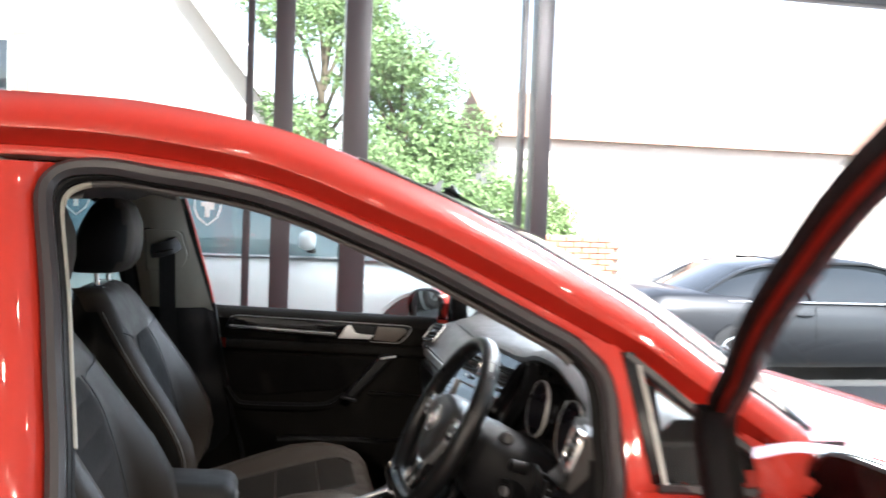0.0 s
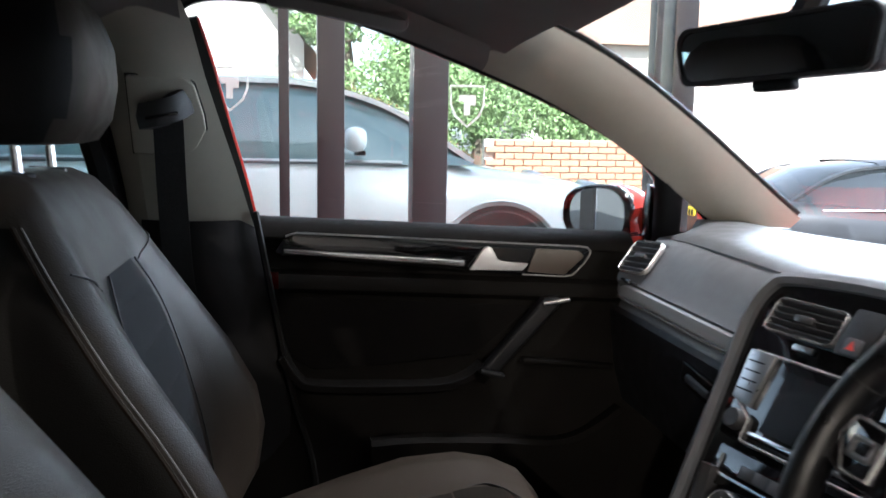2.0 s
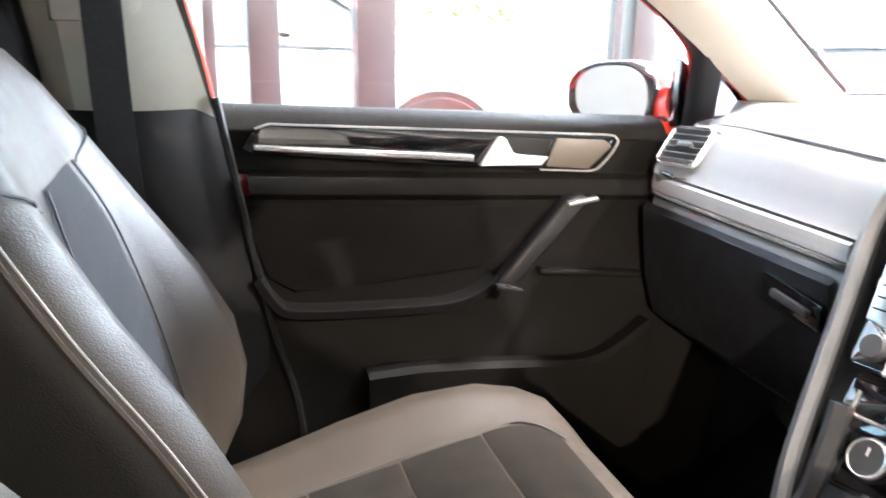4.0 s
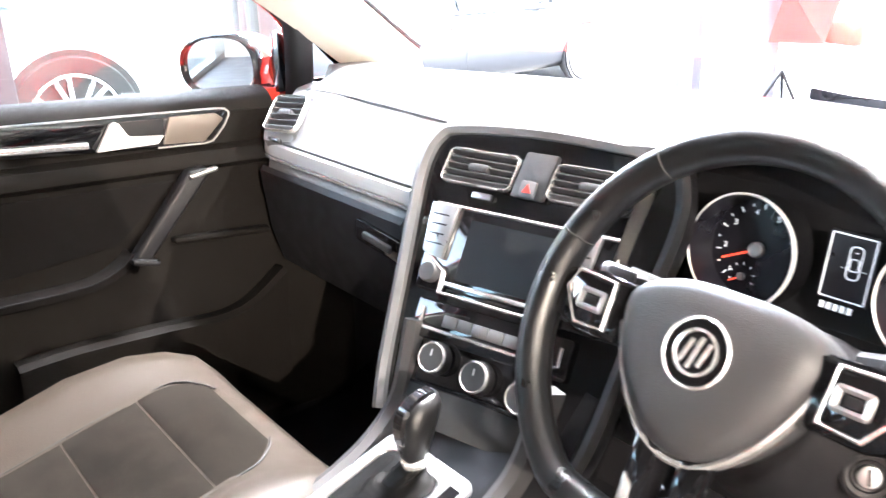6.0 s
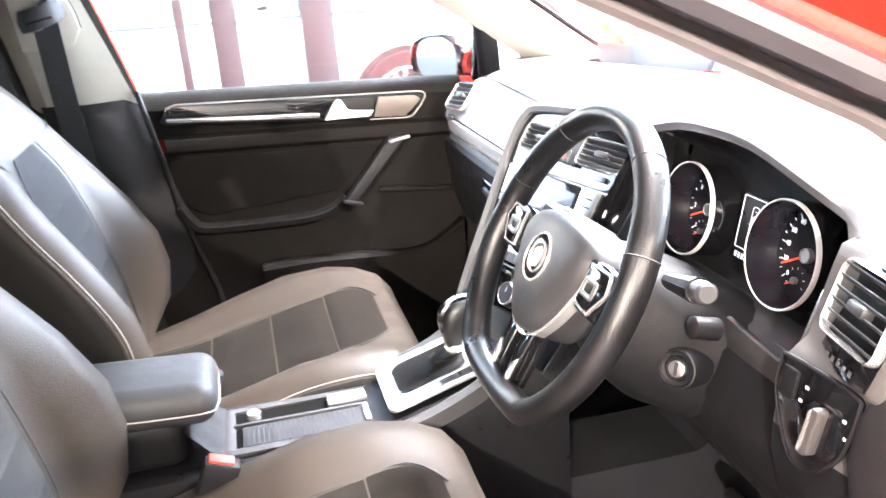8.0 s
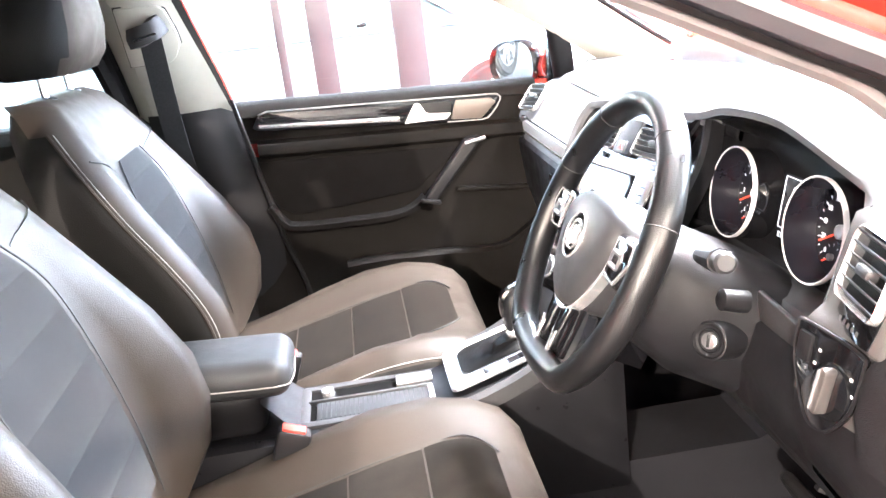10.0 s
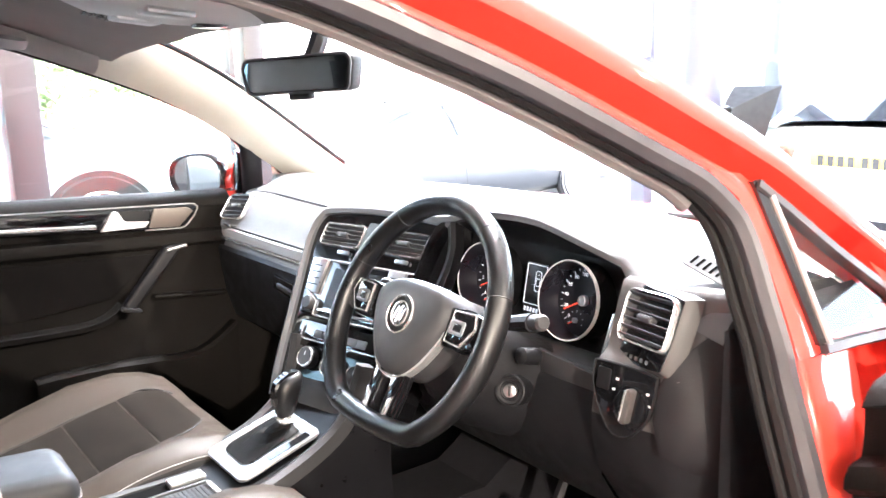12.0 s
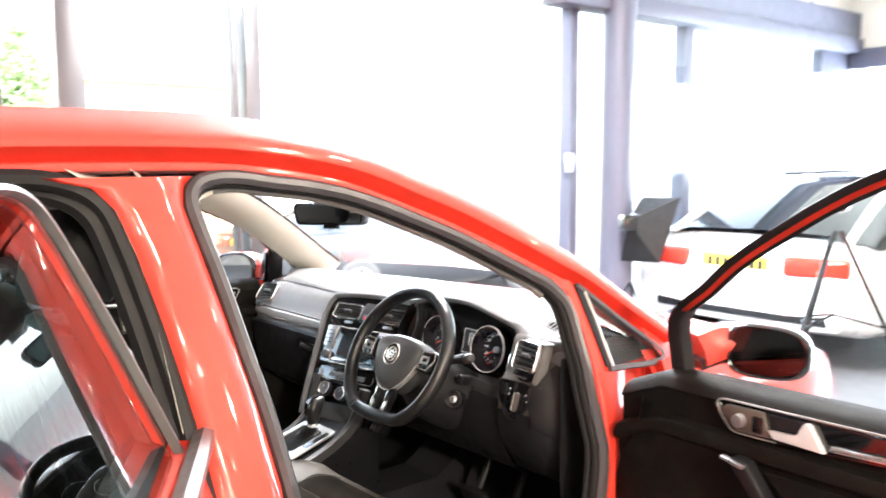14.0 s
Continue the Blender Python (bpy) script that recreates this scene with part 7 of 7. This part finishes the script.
    part("pod_edge", frame_ring([(x * 1.03 - s * 0.003, y * 1.12 - 0.001) for x, y in pod], 0.0035, 0.004, SM @ Matrix.Translation((0, 0, 0.006))), CHROME, wheel, "bright edge of the button pod")
    part("button_ring", frame_ring(rrect(0.028, 0.02, 0.004), 0.005, 0.004, SM @ Matrix.Translation((s * 0.116, 0.008, 0.009))), SATIN, wheel, "silver framed button")
    part("button_centre", rbox((0.013, 0.008, 0.003), (0, 0, 0), 0.001, SM @ Matrix.Translation((s * 0.116, 0.008, 0.0105))), DASH_LOW, wheel)
    part("shift_paddle", rbox((0.03, 0.05, 0.008), (0, 0, 0), 0.004, SM @ Matrix.Translation((s * 0.125, 0.02, -0.03))), DASH_LOW, wheel)
    sp_ = [(s * 0.008, -0.08), (s * 0.036, -0.074), (s * 0.031, -0.136), (s * 0.010, -0.142)]
    part("lower_spoke", prism(sp_ if s > 0 else sp_[::-1], 0.016, SM @ Matrix.Translation((0, 0, -0.014)), 0.005), GLOSSBLACK, wheel)
    tip = [(s * 0.021, -0.118), (s * 0.031, -0.11), (s * 0.029, -0.138), (s * 0.019, -0.141)]
    part("spoke_tip", prism(tip if s > 0 else tip[::-1], 0.003, SM @ Matrix.Translation((0, 0, 0.001)), 0.001), CHROME, wheel, "chrome tip of the lower spoke")
part("lower_plate", prism([(-0.03, -0.075), (0.03, -0.075), (0.025, -0.145), (-0.025, -0.145)], 0.012, SM @ Matrix.Translation((0, 0, -0.024)), 0.003), GLOSSBLACK, wheel)
# column shroud, ignition, stalks
shr = []
for d, w_, h0, h1 in ((-0.05, 0.055, 0.045, 0.06), (-0.10, 0.075, 0.055, 0.1), (-0.16, 0.09, 0.055, 0.12), (-0.24, 0.1, 0.05, 0.12)):
    shr.append([SM @ V((w_ * math.cos(t), h0 * math.sin(t) if math.sin(t) > 0 else h1 * math.sin(t), d)) for t in [2 * math.pi * k / 20 for k in range(20)]])
clm = part("steering_column", loft(shr, closed=True, cap=True), DASH_LOW, car, "dark plastic column shroud", smooth=60)
ig = axes((0.122, -0.418, 0.778), (0.566, -0.824, 0), None, (-0.8, -0.55, 0.25))
part("ignition_collar", lathe([(0.026, -0.04), (0.0235, -0.008), (0.0225, -0.001), (0.0205, 0.0), (0.0185, -0.003), (0.0145, -0.004), (0.0138, -0.0015), (0.013, -0.004), (0.0098, -0.005)], 32, ig), DASH_LOW, clm, "ringed ignition collar")
part("ignition_lock", lathe([(0.0095, -0.008), (0.0095, -0.001), (0.008, 0.0), (0, 0.0)], 24, ig), SATIN, clm, "bright ignition lock")
part("key_slot", rbox((0.003, 0.014, 0.002), (0, 0, 0), 0.0, ig @ Matrix.Translation((0, 0, 0.0008))), TYRE, clm)
for s, end in ((-1, V((0.108, -0.485, 0.897))), (1, V((0.085, -0.19, 0.893)))):
    root = V((0.125, -0.326 + s * 0.07, 0.873))
    part("stalk", tube([root, root.lerp(end, 0.5), end], 0.011, 10, up=(1, 0, 0), scale=lambda q: 0.85 + 0.4 * q), DASH_LOW, clm, "black column stalk")
    part("stalk_end", tube([end, end + (end - root).normalized() * 0.01, end + (end - root).normalized() * 0.022, end + (end - root).normalized() * 0.026], 0.0115, 14, up=(1, 0, 0), scale=lambda q: 1 if q < 0.9 else 0.75), DASH_MID, clm, "ribbed stalk end")
part("stalk_pod", lathe([(0.0125, -0.03), (0.012, 0.0), (0.008, 0.003), (0.0, 0.004)], 20, axes((0.132, -0.432, 0.832), (0, -1, 0), (0.25, 0, 0.97))), DASH_LOW, clm)

# ---- centre console ----
PZ = lambda x: 0.578 + 0.3 * (x + 0.145)
con = part("centre_console", loft([[V((x, y, z)) for y, z in ((-0.10, 0.30), (-0.098, zt - 0.05), (-0.086, zt - 0.006), (-0.072, zt), (-0.06, zt - 0.004), (0.075, zt - 0.004), (0.088, zt), (0.102, zt - 0.006), (0.112, zt - 0.05), (0.115, 0.30))] for x, zt in ((-0.70, 0.56), (-0.55, 0.56), (-0.40, 0.562), (-0.30, 0.562), (-0.2, 0.566), (-0.145, 0.575), (-0.08, 0.594), (0.0, 0.62), (0.04, 0.64), (0.08, 0.665), (0.12, 0.66))]), CONSOLE, car, "dark centre console between the seats", smooth=50)
for s, y0 in ((1, 0.108), (-1, -0.092)):
    rl = curve([(-0.22, y0, 0.556), (-0.13, y0, 0.575), (-0.04, y0, 0.608), (0.02, y0 + s * 0.006, 0.65), (0.045, y0 + s * 0.012, 0.70), (0.062, y0 + s * 0.018, 0.75)], 5)
    part("console_rail", sweep(rl, [(-0.01, -0.02), (0.01, -0.02), (0.011, 0.004), (0, 0.009), (-0.01, 0.005)], up=(-0.6, 0, 1)), DASH_MID, con, "charcoal console side rail")
GP = axes((-0.070, 0.012, 0.604), (1, 0, 0.3), (0, 1, 0))
po, pi_ = rrect(0.158, 0.152, 0.016), rrect(0.112, 0.104, 0.018)
gp = part("gear_plate", loft([[GP @ V((x, y + dy, z)) for x, y in o] for o, z, dy in ((po, 0.0, 0), (po, 0.004, 0), ([(x * 0.985, y * 0.985) for x, y in po], 0.006, 0), ([(x * 1.03, y * 1.03) for x, y in pi_], 0.006, 0.008), (pi_, 0.003, 0.008), (pi_, 0.0, 0.008))], closed=True), SATIN, con, "satin silver gear selector plate")
part("gear_plate_ground", prism(rrect(0.15, 0.145, 0.014), 0.002, GP @ Matrix.Translation((0, 0, -0.001))), SATIN, con)
part("gear_gate_strip", prism([(-0.02, -0.069), (0.06, -0.069), (0.06, -0.052), (-0.02, -0.052)], 0.002, GP @ Matrix.Translation((0, 0, 0.005))), GLOSSBLACK, con)
base = rrect(0.116, 0.096, 0.022, 8)
kt = V((-0.026, 0.013, 0.638))
rows = []
for k in range(17):
    t = k / 16
    e = (1 - t) ** 1.25
    c_ = (GP @ V((0.004, 0.01, 0.004))).lerp(kt, t ** 0.95)
    amp = 0.2 * math.sin(math.pi * t) ** 0.7
    row = []
    for x, y in base:
        a = math.atan2(y, x)
        f = (0.19 + 0.81 * e) * (1 + amp * (0.7 * math.cos(4 * a) + 0.35 * math.sin(7 * a + 9 * t)) - 0.16 * math.sin(math.pi * t) * (0.5 + 0.5 * math.sin(26 * t)))
        row.append(c_ + GP.to_3x3() @ V((x * f, y * f, 0.003 * math.sin(3 * a + 14 * t) * amp * 5)))
    rows.append(row)
part("gear_gaiter", loft(rows, closed=True), GAITER, con, "black leather gear gaiter with folds", smooth=50)
part("gear_collar", lathe([(0.0135, -0.005), (0.0145, 0.0), (0.0145, 0.005), (0.013, 0.008)], 20, axes(kt, (1, 0, 0), (0, 1, 0))), CHROME, con)
kn = []
for dz, hx, hy, dx in ((0.0, 0.013, 0.013, 0.0), (0.008, 0.0165, 0.0155, 0.0005), (0.026, 0.0205, 0.0185, 0.003), (0.046, 0.0245, 0.0205, 0.008), (0.06, 0.025, 0.0195, 0.011), (0.069, 0.0215, 0.016, 0.0125), (0.073, 0.014, 0.01, 0.013), (0.0735, 0.001, 0.001, 0.013)):
    ring_ = []
    for k in range(22):
        t = 2 * math.pi * k / 22
        c_, q_ = math.cos(t), math.sin(t)
        ring_.append(kt + V((0.0, 0.0, 0.006)) + V((dx + hx * abs(c_) ** 0.7 * (1 if c_ > 0 else -1), hy * abs(q_) ** 0.7 * (1 if q_ > 0 else -1), dz + 0.25 * hx * c_ * (dz > 0.03))))
    kn.append(ring_)
part("gear_knob", loft(kn, closed=True), BLACKLEATHER, con, "black leather gear knob", smooth=60)
part("knob_cap", sweep(curve([kt + V((-0.0175, 0, 0.03)), kt + V((-0.019, 0, 0.05)), kt + V((-0.0125, 0, 0.068)), kt + V((0.008, 0, 0.0805)), kt + V((0.028, 0, 0.082))], 4), [(-0.009, -0.003), (0.009, -0.003), (0.007, 0.002), (-0.007, 0.002)], up=(-0.8, 0, 0.6)), GLOSSBLACK, con, "piano black knob inlay")
# tray between plate and armrest
tr = part("tray_frame", frame_ring([(x, y) for x, y in rrect(0.235, 0.14, 0.012)], 0.016, 0.008, pose(-0.272, 0.008, 0.560)), DASH_MID, con, "grey tray surround")
# no hollow here: a flat black sheet gives the well's shade
part("tray_shade_sheet", prism(rrect(0.208, 0.11, 0.006), 0.0015, pose(-0.274, 0.008, 0.5605)), SLOTBLACK, tr, "flat black sheet for the shaded tray well")
part("tray_shutter", prism(rrect(0.19, 0.062, 0.004), 0.003, pose(-0.268, -0.02, 0.5635), 0.001), GREYLID, tr, "ribbed grey sliding lid")
for k in range(24):
    part("lid_rib", rbox((0.0022, 0.056, 0.0014), (-0.355 + 0.0075 * k, -0.02, 0.5672), 0.0), GREYLID, tr)
part("tray_divider", rbox((0.205, 0.006, 0.01), (-0.274, 0.0165, 0.5645), 0.002), DASH_MID, tr)
part("brake_switch", rbox((0.062, 0.03, 0.012), (-0.2, 0.042, 0.568), 0.004), SATIN, tr, "silver parking brake switch")
part("start_button", lathe([(0.011, 0), (0.011, 0.01), (0.009, 0.012), (0, 0.012)], 18, pose(-0.345, 0.042, 0.562)), CHROME, tr, "round chrome button")
part("shutter_grip", rbox((0.01, 0.05, 0.008), (-0.176, -0.018, 0.569), 0.003), CHROME, tr)
part("console_ramp", loft([[V((x, y, z)) for y in (-0.07, 0.0, 0.08)] for x, z in ((-0.385, 0.563), (-0.40, 0.575), (-0.425, 0.605), (-0.44, 0.622))]), DASH_LOW, con)
ab = rbox((0.31, 0.152, 0.062), (-0.54, -0.008, 0.664), 0.03, Matrix.Rotation(0.06, 4, "Y"), 5)
# the cool daylight on the armrest is put into its leather colour
ar_ = part("armrest", ab, ARMLEATHER, con, "padded grey leather armrest", smooth=60)
part("armrest_base", rbox((0.25, 0.115, 0.09), (-0.56, -0.008, 0.605), 0.025, None, 3), DASH_LOW, ar_)
part("armrest_stitch", tube(curve([V((-0.388, 0.045, 0.65)), V((-0.385, 0.0, 0.65)), V((-0.386, -0.06, 0.65)), V((-0.41, -0.083, 0.651)), V((-0.55, -0.0845, 0.66)), V((-0.68, -0.0845, 0.668))], 4), 0.0012, 5), STITCH, ar_)
bk = part("belt_buckle", rbox((0.05, 0.028, 0.07), (-0.40, -0.115, 0.56), 0.006, Matrix.Rotation(0.35, 4, "Y")), DASH_LOW, con, "seat belt buckle with a red button")
part("buckle_button", rbox((0.035, 0.02, 0.006), (-0.39, -0.115, 0.594), 0.002, Matrix.Rotation(0.35, 4, "Y")), BUCKLERED, bk)
bk2 = part("belt_buckle", rbox((0.05, 0.028, 0.07), (-0.42, 0.135, 0.58), 0.006, Matrix.Rotation(0.35, 4, "Y")), DASH_LOW, con)
part("buckle_button", rbox((0.035, 0.02, 0.006), (-0.41, 0.135, 0.614), 0.002, Matrix.Rotation(0.35, 4, "Y")), BUCKLERED, bk2)


# ---- seats ----
def seat(cy):
    """Front seat: cushion, backrest, inserts, headrest on two posts, plastic base, stitched seams."""
    def crow(x, zc, zb, w, depth):
        top = []
        for k in range(17):
            u = -1 + k / 8
            bol = max(0.0, (abs(u) - 0.52) / 0.30)
            bol = min(1.0, bol)
            bol = bol * bol * (3 - 2 * bol)
            edge_ = max(0.0, (abs(u) - 0.86) / 0.14)
            top.append(V((x, cy + u * w, zc + (zb - zc) * bol - 0.028 * edge_ ** 2)))
        return top + [V((x, cy + w * 1.015, zb - 0.05)), V((x, cy + w * 1.0, zb - depth)), V((x, cy + w * 0.85, zb - depth - 0.02)), V((x, cy - w * 0.85, zb - depth - 0.02)), V((x, cy - w * 1.0, zb - depth)), V((x, cy - w * 1.015, zb - 0.05))]
    st_ = [(-0.035, 0.50, 0.505, 0.19, 0.06), (-0.04, 0.545, 0.55, 0.225, 0.10), (-0.065, 0.572, 0.578, 0.245, 0.13), (-0.11, 0.585, 0.597, 0.255, 0.15), (-0.17, 0.58, 0.607, 0.26, 0.16), (-0.26, 0.56, 0.60, 0.262, 0.17), (-0.36, 0.535, 0.572, 0.262, 0.16), (-0.46, 0.512, 0.54, 0.26, 0.14), (-0.56, 0.50, 0.515, 0.25, 0.12), (-0.62, 0.50, 0.51, 0.24, 0.1)]
    rows_ = [crow(*a) for a in st_]
    sx = part("front_seat", loft(rows_, closed=True, cap=True), LEATHER, car, "charcoal leather front seat with suede inserts", smooth=60)

    # cushion sides coloured dark for shade
    sx.data.materials.append(SHADED_LEATHER)
    for f_ in sx.data.polygons:
        if abs(f_.normal.y) > 0.75 and f_.center.x < -0.1:
            f_.material_index = 1

    def zc(x):
        for a, b in zip(st_, st_[1:]):
            if b[0] <= x <= a[0]:
                return a[1] + (b[1] - a[1]) * (a[0] - x) / (a[0] - b[0])
        return st_[-1][1]
    # suede field: four panels across, the first rounded at its front corners
    xs_ = [-0.092, -0.19, -0.30, -0.42, -0.55]
    for a, b in zip(xs_, xs_[1:]):
        rr, n_ = [], 7
        for i in range(n_ + 1):
            x = a - 0.0015 + (b - a + 0.003) * i / n_
            q = min(1.0, max(0.0, (-0.088 - x) / 0.07))
            hw = 0.137 * (1 - 0.42 * (1 - q) ** 2.4)
            ed = 0.006 * math.sin(math.pi * i / n_) ** 0.35
            rr.append([V((x, cy + hw * (2 * j / 12 - 1), zc(x) + 0.001 + ed * (1 - abs(2 * j / 12 - 1) ** 8))) for j in range(13)])
        part("cushion_insert", loft(rr), SUEDE, sx, "dark grey-brown suede panel", smooth=60)
    for s in (-1, 1):
        sl = curve([V((x, cy + s * 0.140 * (1 - 0.42 * (1 - min(1.0, max(0.0, (-0.086 - x) / 0.07))) ** 2.4), zc(x) + 0.0025)) for x in (-0.088, -0.1, -0.12, -0.15, -0.25, -0.35, -0.45, -0.55)], 4)
        part("cushion_seam", tube(sl, 0.0016, 5), TYRE, sx)
        sl = [V((x, cy + s * (w * 0.985), zb - 0.024)) for x, z_, zb, w, d_ in st_[2:8]]
        part("side_stitch", tube(curve(sl, 4), 0.0009, 5), STITCH, sx, "pale contrast stitching")
    # backrest: stations up the back; front face with bolsters, rear shell
    def brow(cx, cz, bx, bz, w, th):
        r_ = []
        for k in range(17):
            u = -1 + k / 8
            bol = min(1.0, max(0.0, (abs(u) - 0.5) / 0.32))
            bol = bol * bol * (3 - 2 * bol)
            edge_ = max(0.0, (abs(u) - 0.88) / 0.12)
            r_.append(V((cx + (bx - cx) * bol - 0.03 * edge_ ** 2, cy + u * w, cz + (bz - cz) * bol)))
        return r_ + [V((bx - 0.06, cy + w * 1.02, bz)), V((cx - th, cy + w * 0.92, cz + 0.0)), V((cx - th - 0.015, cy + w * 0.6, cz)), V((cx - th - 0.015, cy - w * 0.6, cz)), V((cx - th, cy - w * 0.92, cz)), V((bx - 0.06, cy - w * 1.02, bz))]
    bs_ = [(-0.55, 0.53, -0.535, 0.53, 0.22, 0.1), (-0.555, 0.60, -0.492, 0.60, 0.25, 0.12), (-0.565, 0.67, -0.482, 0.67, 0.262, 0.125), (-0.58, 0.74, -0.495, 0.735, 0.266, 0.125), (-0.60, 0.82, -0.535, 0.81, 0.262, 0.12), (-0.628, 0.90, -0.59, 0.89, 0.25, 0.115), (-0.66, 0.98, -0.645, 0.975, 0.225, 0.105), (-0.69, 1.04, -0.685, 1.037, 0.195, 0.09), (-0.712, 1.072, -0.71, 1.071, 0.165, 0.07), (-0.735, 1.086, -0.735, 1.086, 0.13, 0.03)]
    rb = [brow(*a) for a in bs_]
    bk_ = part("backrest", loft(rb, closed=True, cap=True), LEATHER, sx, "charcoal leather backrest, sides and rear coloured dark for shade", smooth=60)
    # sides and rear shell take the dark copy, their shade put into the colour
    bk_.data.materials.append(SHADED_LEATHER)
    for f_ in bk_.data.polygons:
        if abs(f_.normal.y) > 0.8 or f_.normal.x < -0.3:
            f_.material_index = 1

    def face(z, u):
        for a, b in zip(bs_, bs_[1:]):
            if a[1] <= z <= b[1]:
                q = (z - a[1]) / (b[1] - a[1])
                cx, bx, w = (a[i] + (b[i] - a[i]) * q for i in (0, 2, 4))
                bol = min(1.0, max(0.0, (abs(u) - 0.5) / 0.32))
                bol = bol * bol * (3 - 2 * bol)
                return V((cx + (bx - cx) * bol - 0.03 * max(0.0, (abs(u) - 0.88) / 0.12) ** 2, cy + u * w, z))

    def bc(z):
        for a, b in zip(bs_, bs_[1:]):
            if a[1] <= z <= b[1]:
                return a[0] + (b[0] - a[0]) * (z - a[1]) / (b[1] - a[1])
        return bs_[-1][0]
    zs_ = [0.60, 0.67, 0.735, 0.80, 0.865, 0.925, 0.965]
    for a, b in zip(zs_, zs_[1:]):
        rr = []
        for i in range(6):
            z = a + (b - a) * i / 5
            wv = 0.125 * (1 if z < 0.87 else 1 - 0.42 * ((z - 0.87) / 0.095) ** 2)
            rr.append([V((bc(z) + 0.0015 + 0.005 * (math.sin(math.pi * i / 5) ** 0.4) * (math.sin(math.pi * j / 8) ** 0.4), cy - wv + 2 * wv * j / 8, z)) for j in range(9)])
        part("back_insert", loft(rr), GREYSUEDE, sx, "grey-brown suede panel", smooth=60)
    for s in (-1, 1):
        sl = curve([V((bc(z) + 0.006, cy + s * 0.13 * (1 if z < 0.87 else 1 - 0.38 * ((z - 0.87) / 0.095) ** 2), z)) for z in (0.58, 0.68, 0.78, 0.87, 0.92, 0.966)], 4)
        part("back_seam", tube(sl, 0.0015, 5, up=(1, 0, 0)), TYRE, sx)
        part("shoulder_seam", tube([face(0.955 + 0.035 * q, s * (0.48 + 0.46 * q)) for q in (0, 0.2, 0.4, 0.6, 0.8, 1)], 0.0014, 5, up=(1, 0, 0)), TYRE, sx)
        sl = curve([V((a[2] - 0.024, cy + s * a[4] * 0.985, a[3])) for a in bs_[1:8]], 4)
        part("bolster_stitch", tube(sl, 0.0009, 5, up=(1, 0, 0)), STITCH, sx, "pale contrast stitching")
        part("bolster_piping", tube([p + V((-0.008, s * 0.003, 0)) for p in sl], 0.003, 6, up=(1, 0, 0)), LEATHER, sx)
    # headrest
    for yy in (cy - 0.07, cy + 0.07):
        part("headrest_post", tube([V((-0.745, yy, 1.06)), V((-0.752, yy, 1.17))], 0.0065, 10, up=(1, 0, 0)), CHROME, sx, "chrome headrest post")
        part("post_guide", lathe([(0.016, 0), (0.015, 0.008), (0.009, 0.01)], 16, pose(-0.743, yy, 1.078)), DASH_LOW, sx)
    hr = []
    for z, w, x0, x1 in ((1.12, 0.1, -0.70, -0.808), (1.124, 0.122, -0.685, -0.818), (1.15, 0.135, -0.667, -0.817), (1.195, 0.138, -0.659, -0.806), (1.24, 0.131, -0.661, -0.789), (1.28, 0.113, -0.675, -0.768), (1.299, 0.09, -0.69, -0.753), (1.305, 0.055, -0.706, -0.739)):
        ring_ = []
        for k in range(24):
            t = 2 * math.pi * k / 24
            c_, q_ = math.cos(t), math.sin(t)
            e = 0.55
            ring_.append(V(((x0 + x1) / 2 + (x0 - x1) / 2 * abs(c_) ** e * (1 if c_ > 0 else -1), cy + w * abs(q_) ** e * (1 if q_ > 0 else -1), z)))
        hr.append(ring_)
    hd_ = part("headrest", loft(hr, closed=True, cap=True), LEATHER, sx, "charcoal leather headrest, sides and rear coloured dark for shade", smooth=60)
    # headrest faces not turned forward are coloured dark for shade
    hd_.data.materials.append(SHADED_LEATHER)
    for f_ in hd_.data.polygons:
        if abs(f_.normal.y) > 0.55 or f_.normal.x < 0.1:
            f_.material_index = 1
    # plastic base and runners
    for s in (-1, 1):
        part("seat_valance", loft([[V((x, cy + s * 0.262, z)) for z in (0.33, 0.40, z1)] for x, z1 in ((-0.08, 0.42), (-0.2, 0.455), (-0.45, 0.455), (-0.66, 0.44))]), DASH_LOW, sx, "dark plastic seat valance")
        part("seat_runner", rbox((0.6, 0.04, 0.05), (-0.35, cy + s * 0.2, 0.29), 0.008), SATIN, sx)
    part("seat_pan", rbox((0.5, 0.4, 0.1), (-0.34, cy, 0.38), 0.02), DASH_LOW, sx)
    return sx


seat(0.335)
seat(-0.335).matrix_basis = pose(-0.018, 0, 0)
# rear bench
rb_ = part("rear_bench", rbox((0.5, 1.3, 0.2), (-1.45, 0, 0.46), 0.06, Matrix.Rotation(0.12, 4, "Y"), 4), LEATHER, car, "charcoal leather rear bench")
part("bench_back", rbox((0.16, 1.3, 0.6), (-1.75, 0, 0.76), 0.06, Matrix.Rotation(-0.35, 4, "Y"), 4), LEATHER, rb_)
for y in (-0.42, 0.0, 0.42):
    part("rear_headrest", rbox((0.08, 0.24, 0.13), (-1.86, y, 1.09), 0.035, Matrix.Rotation(-0.2, 4, "Y"), 3), LEATHER, rb_)
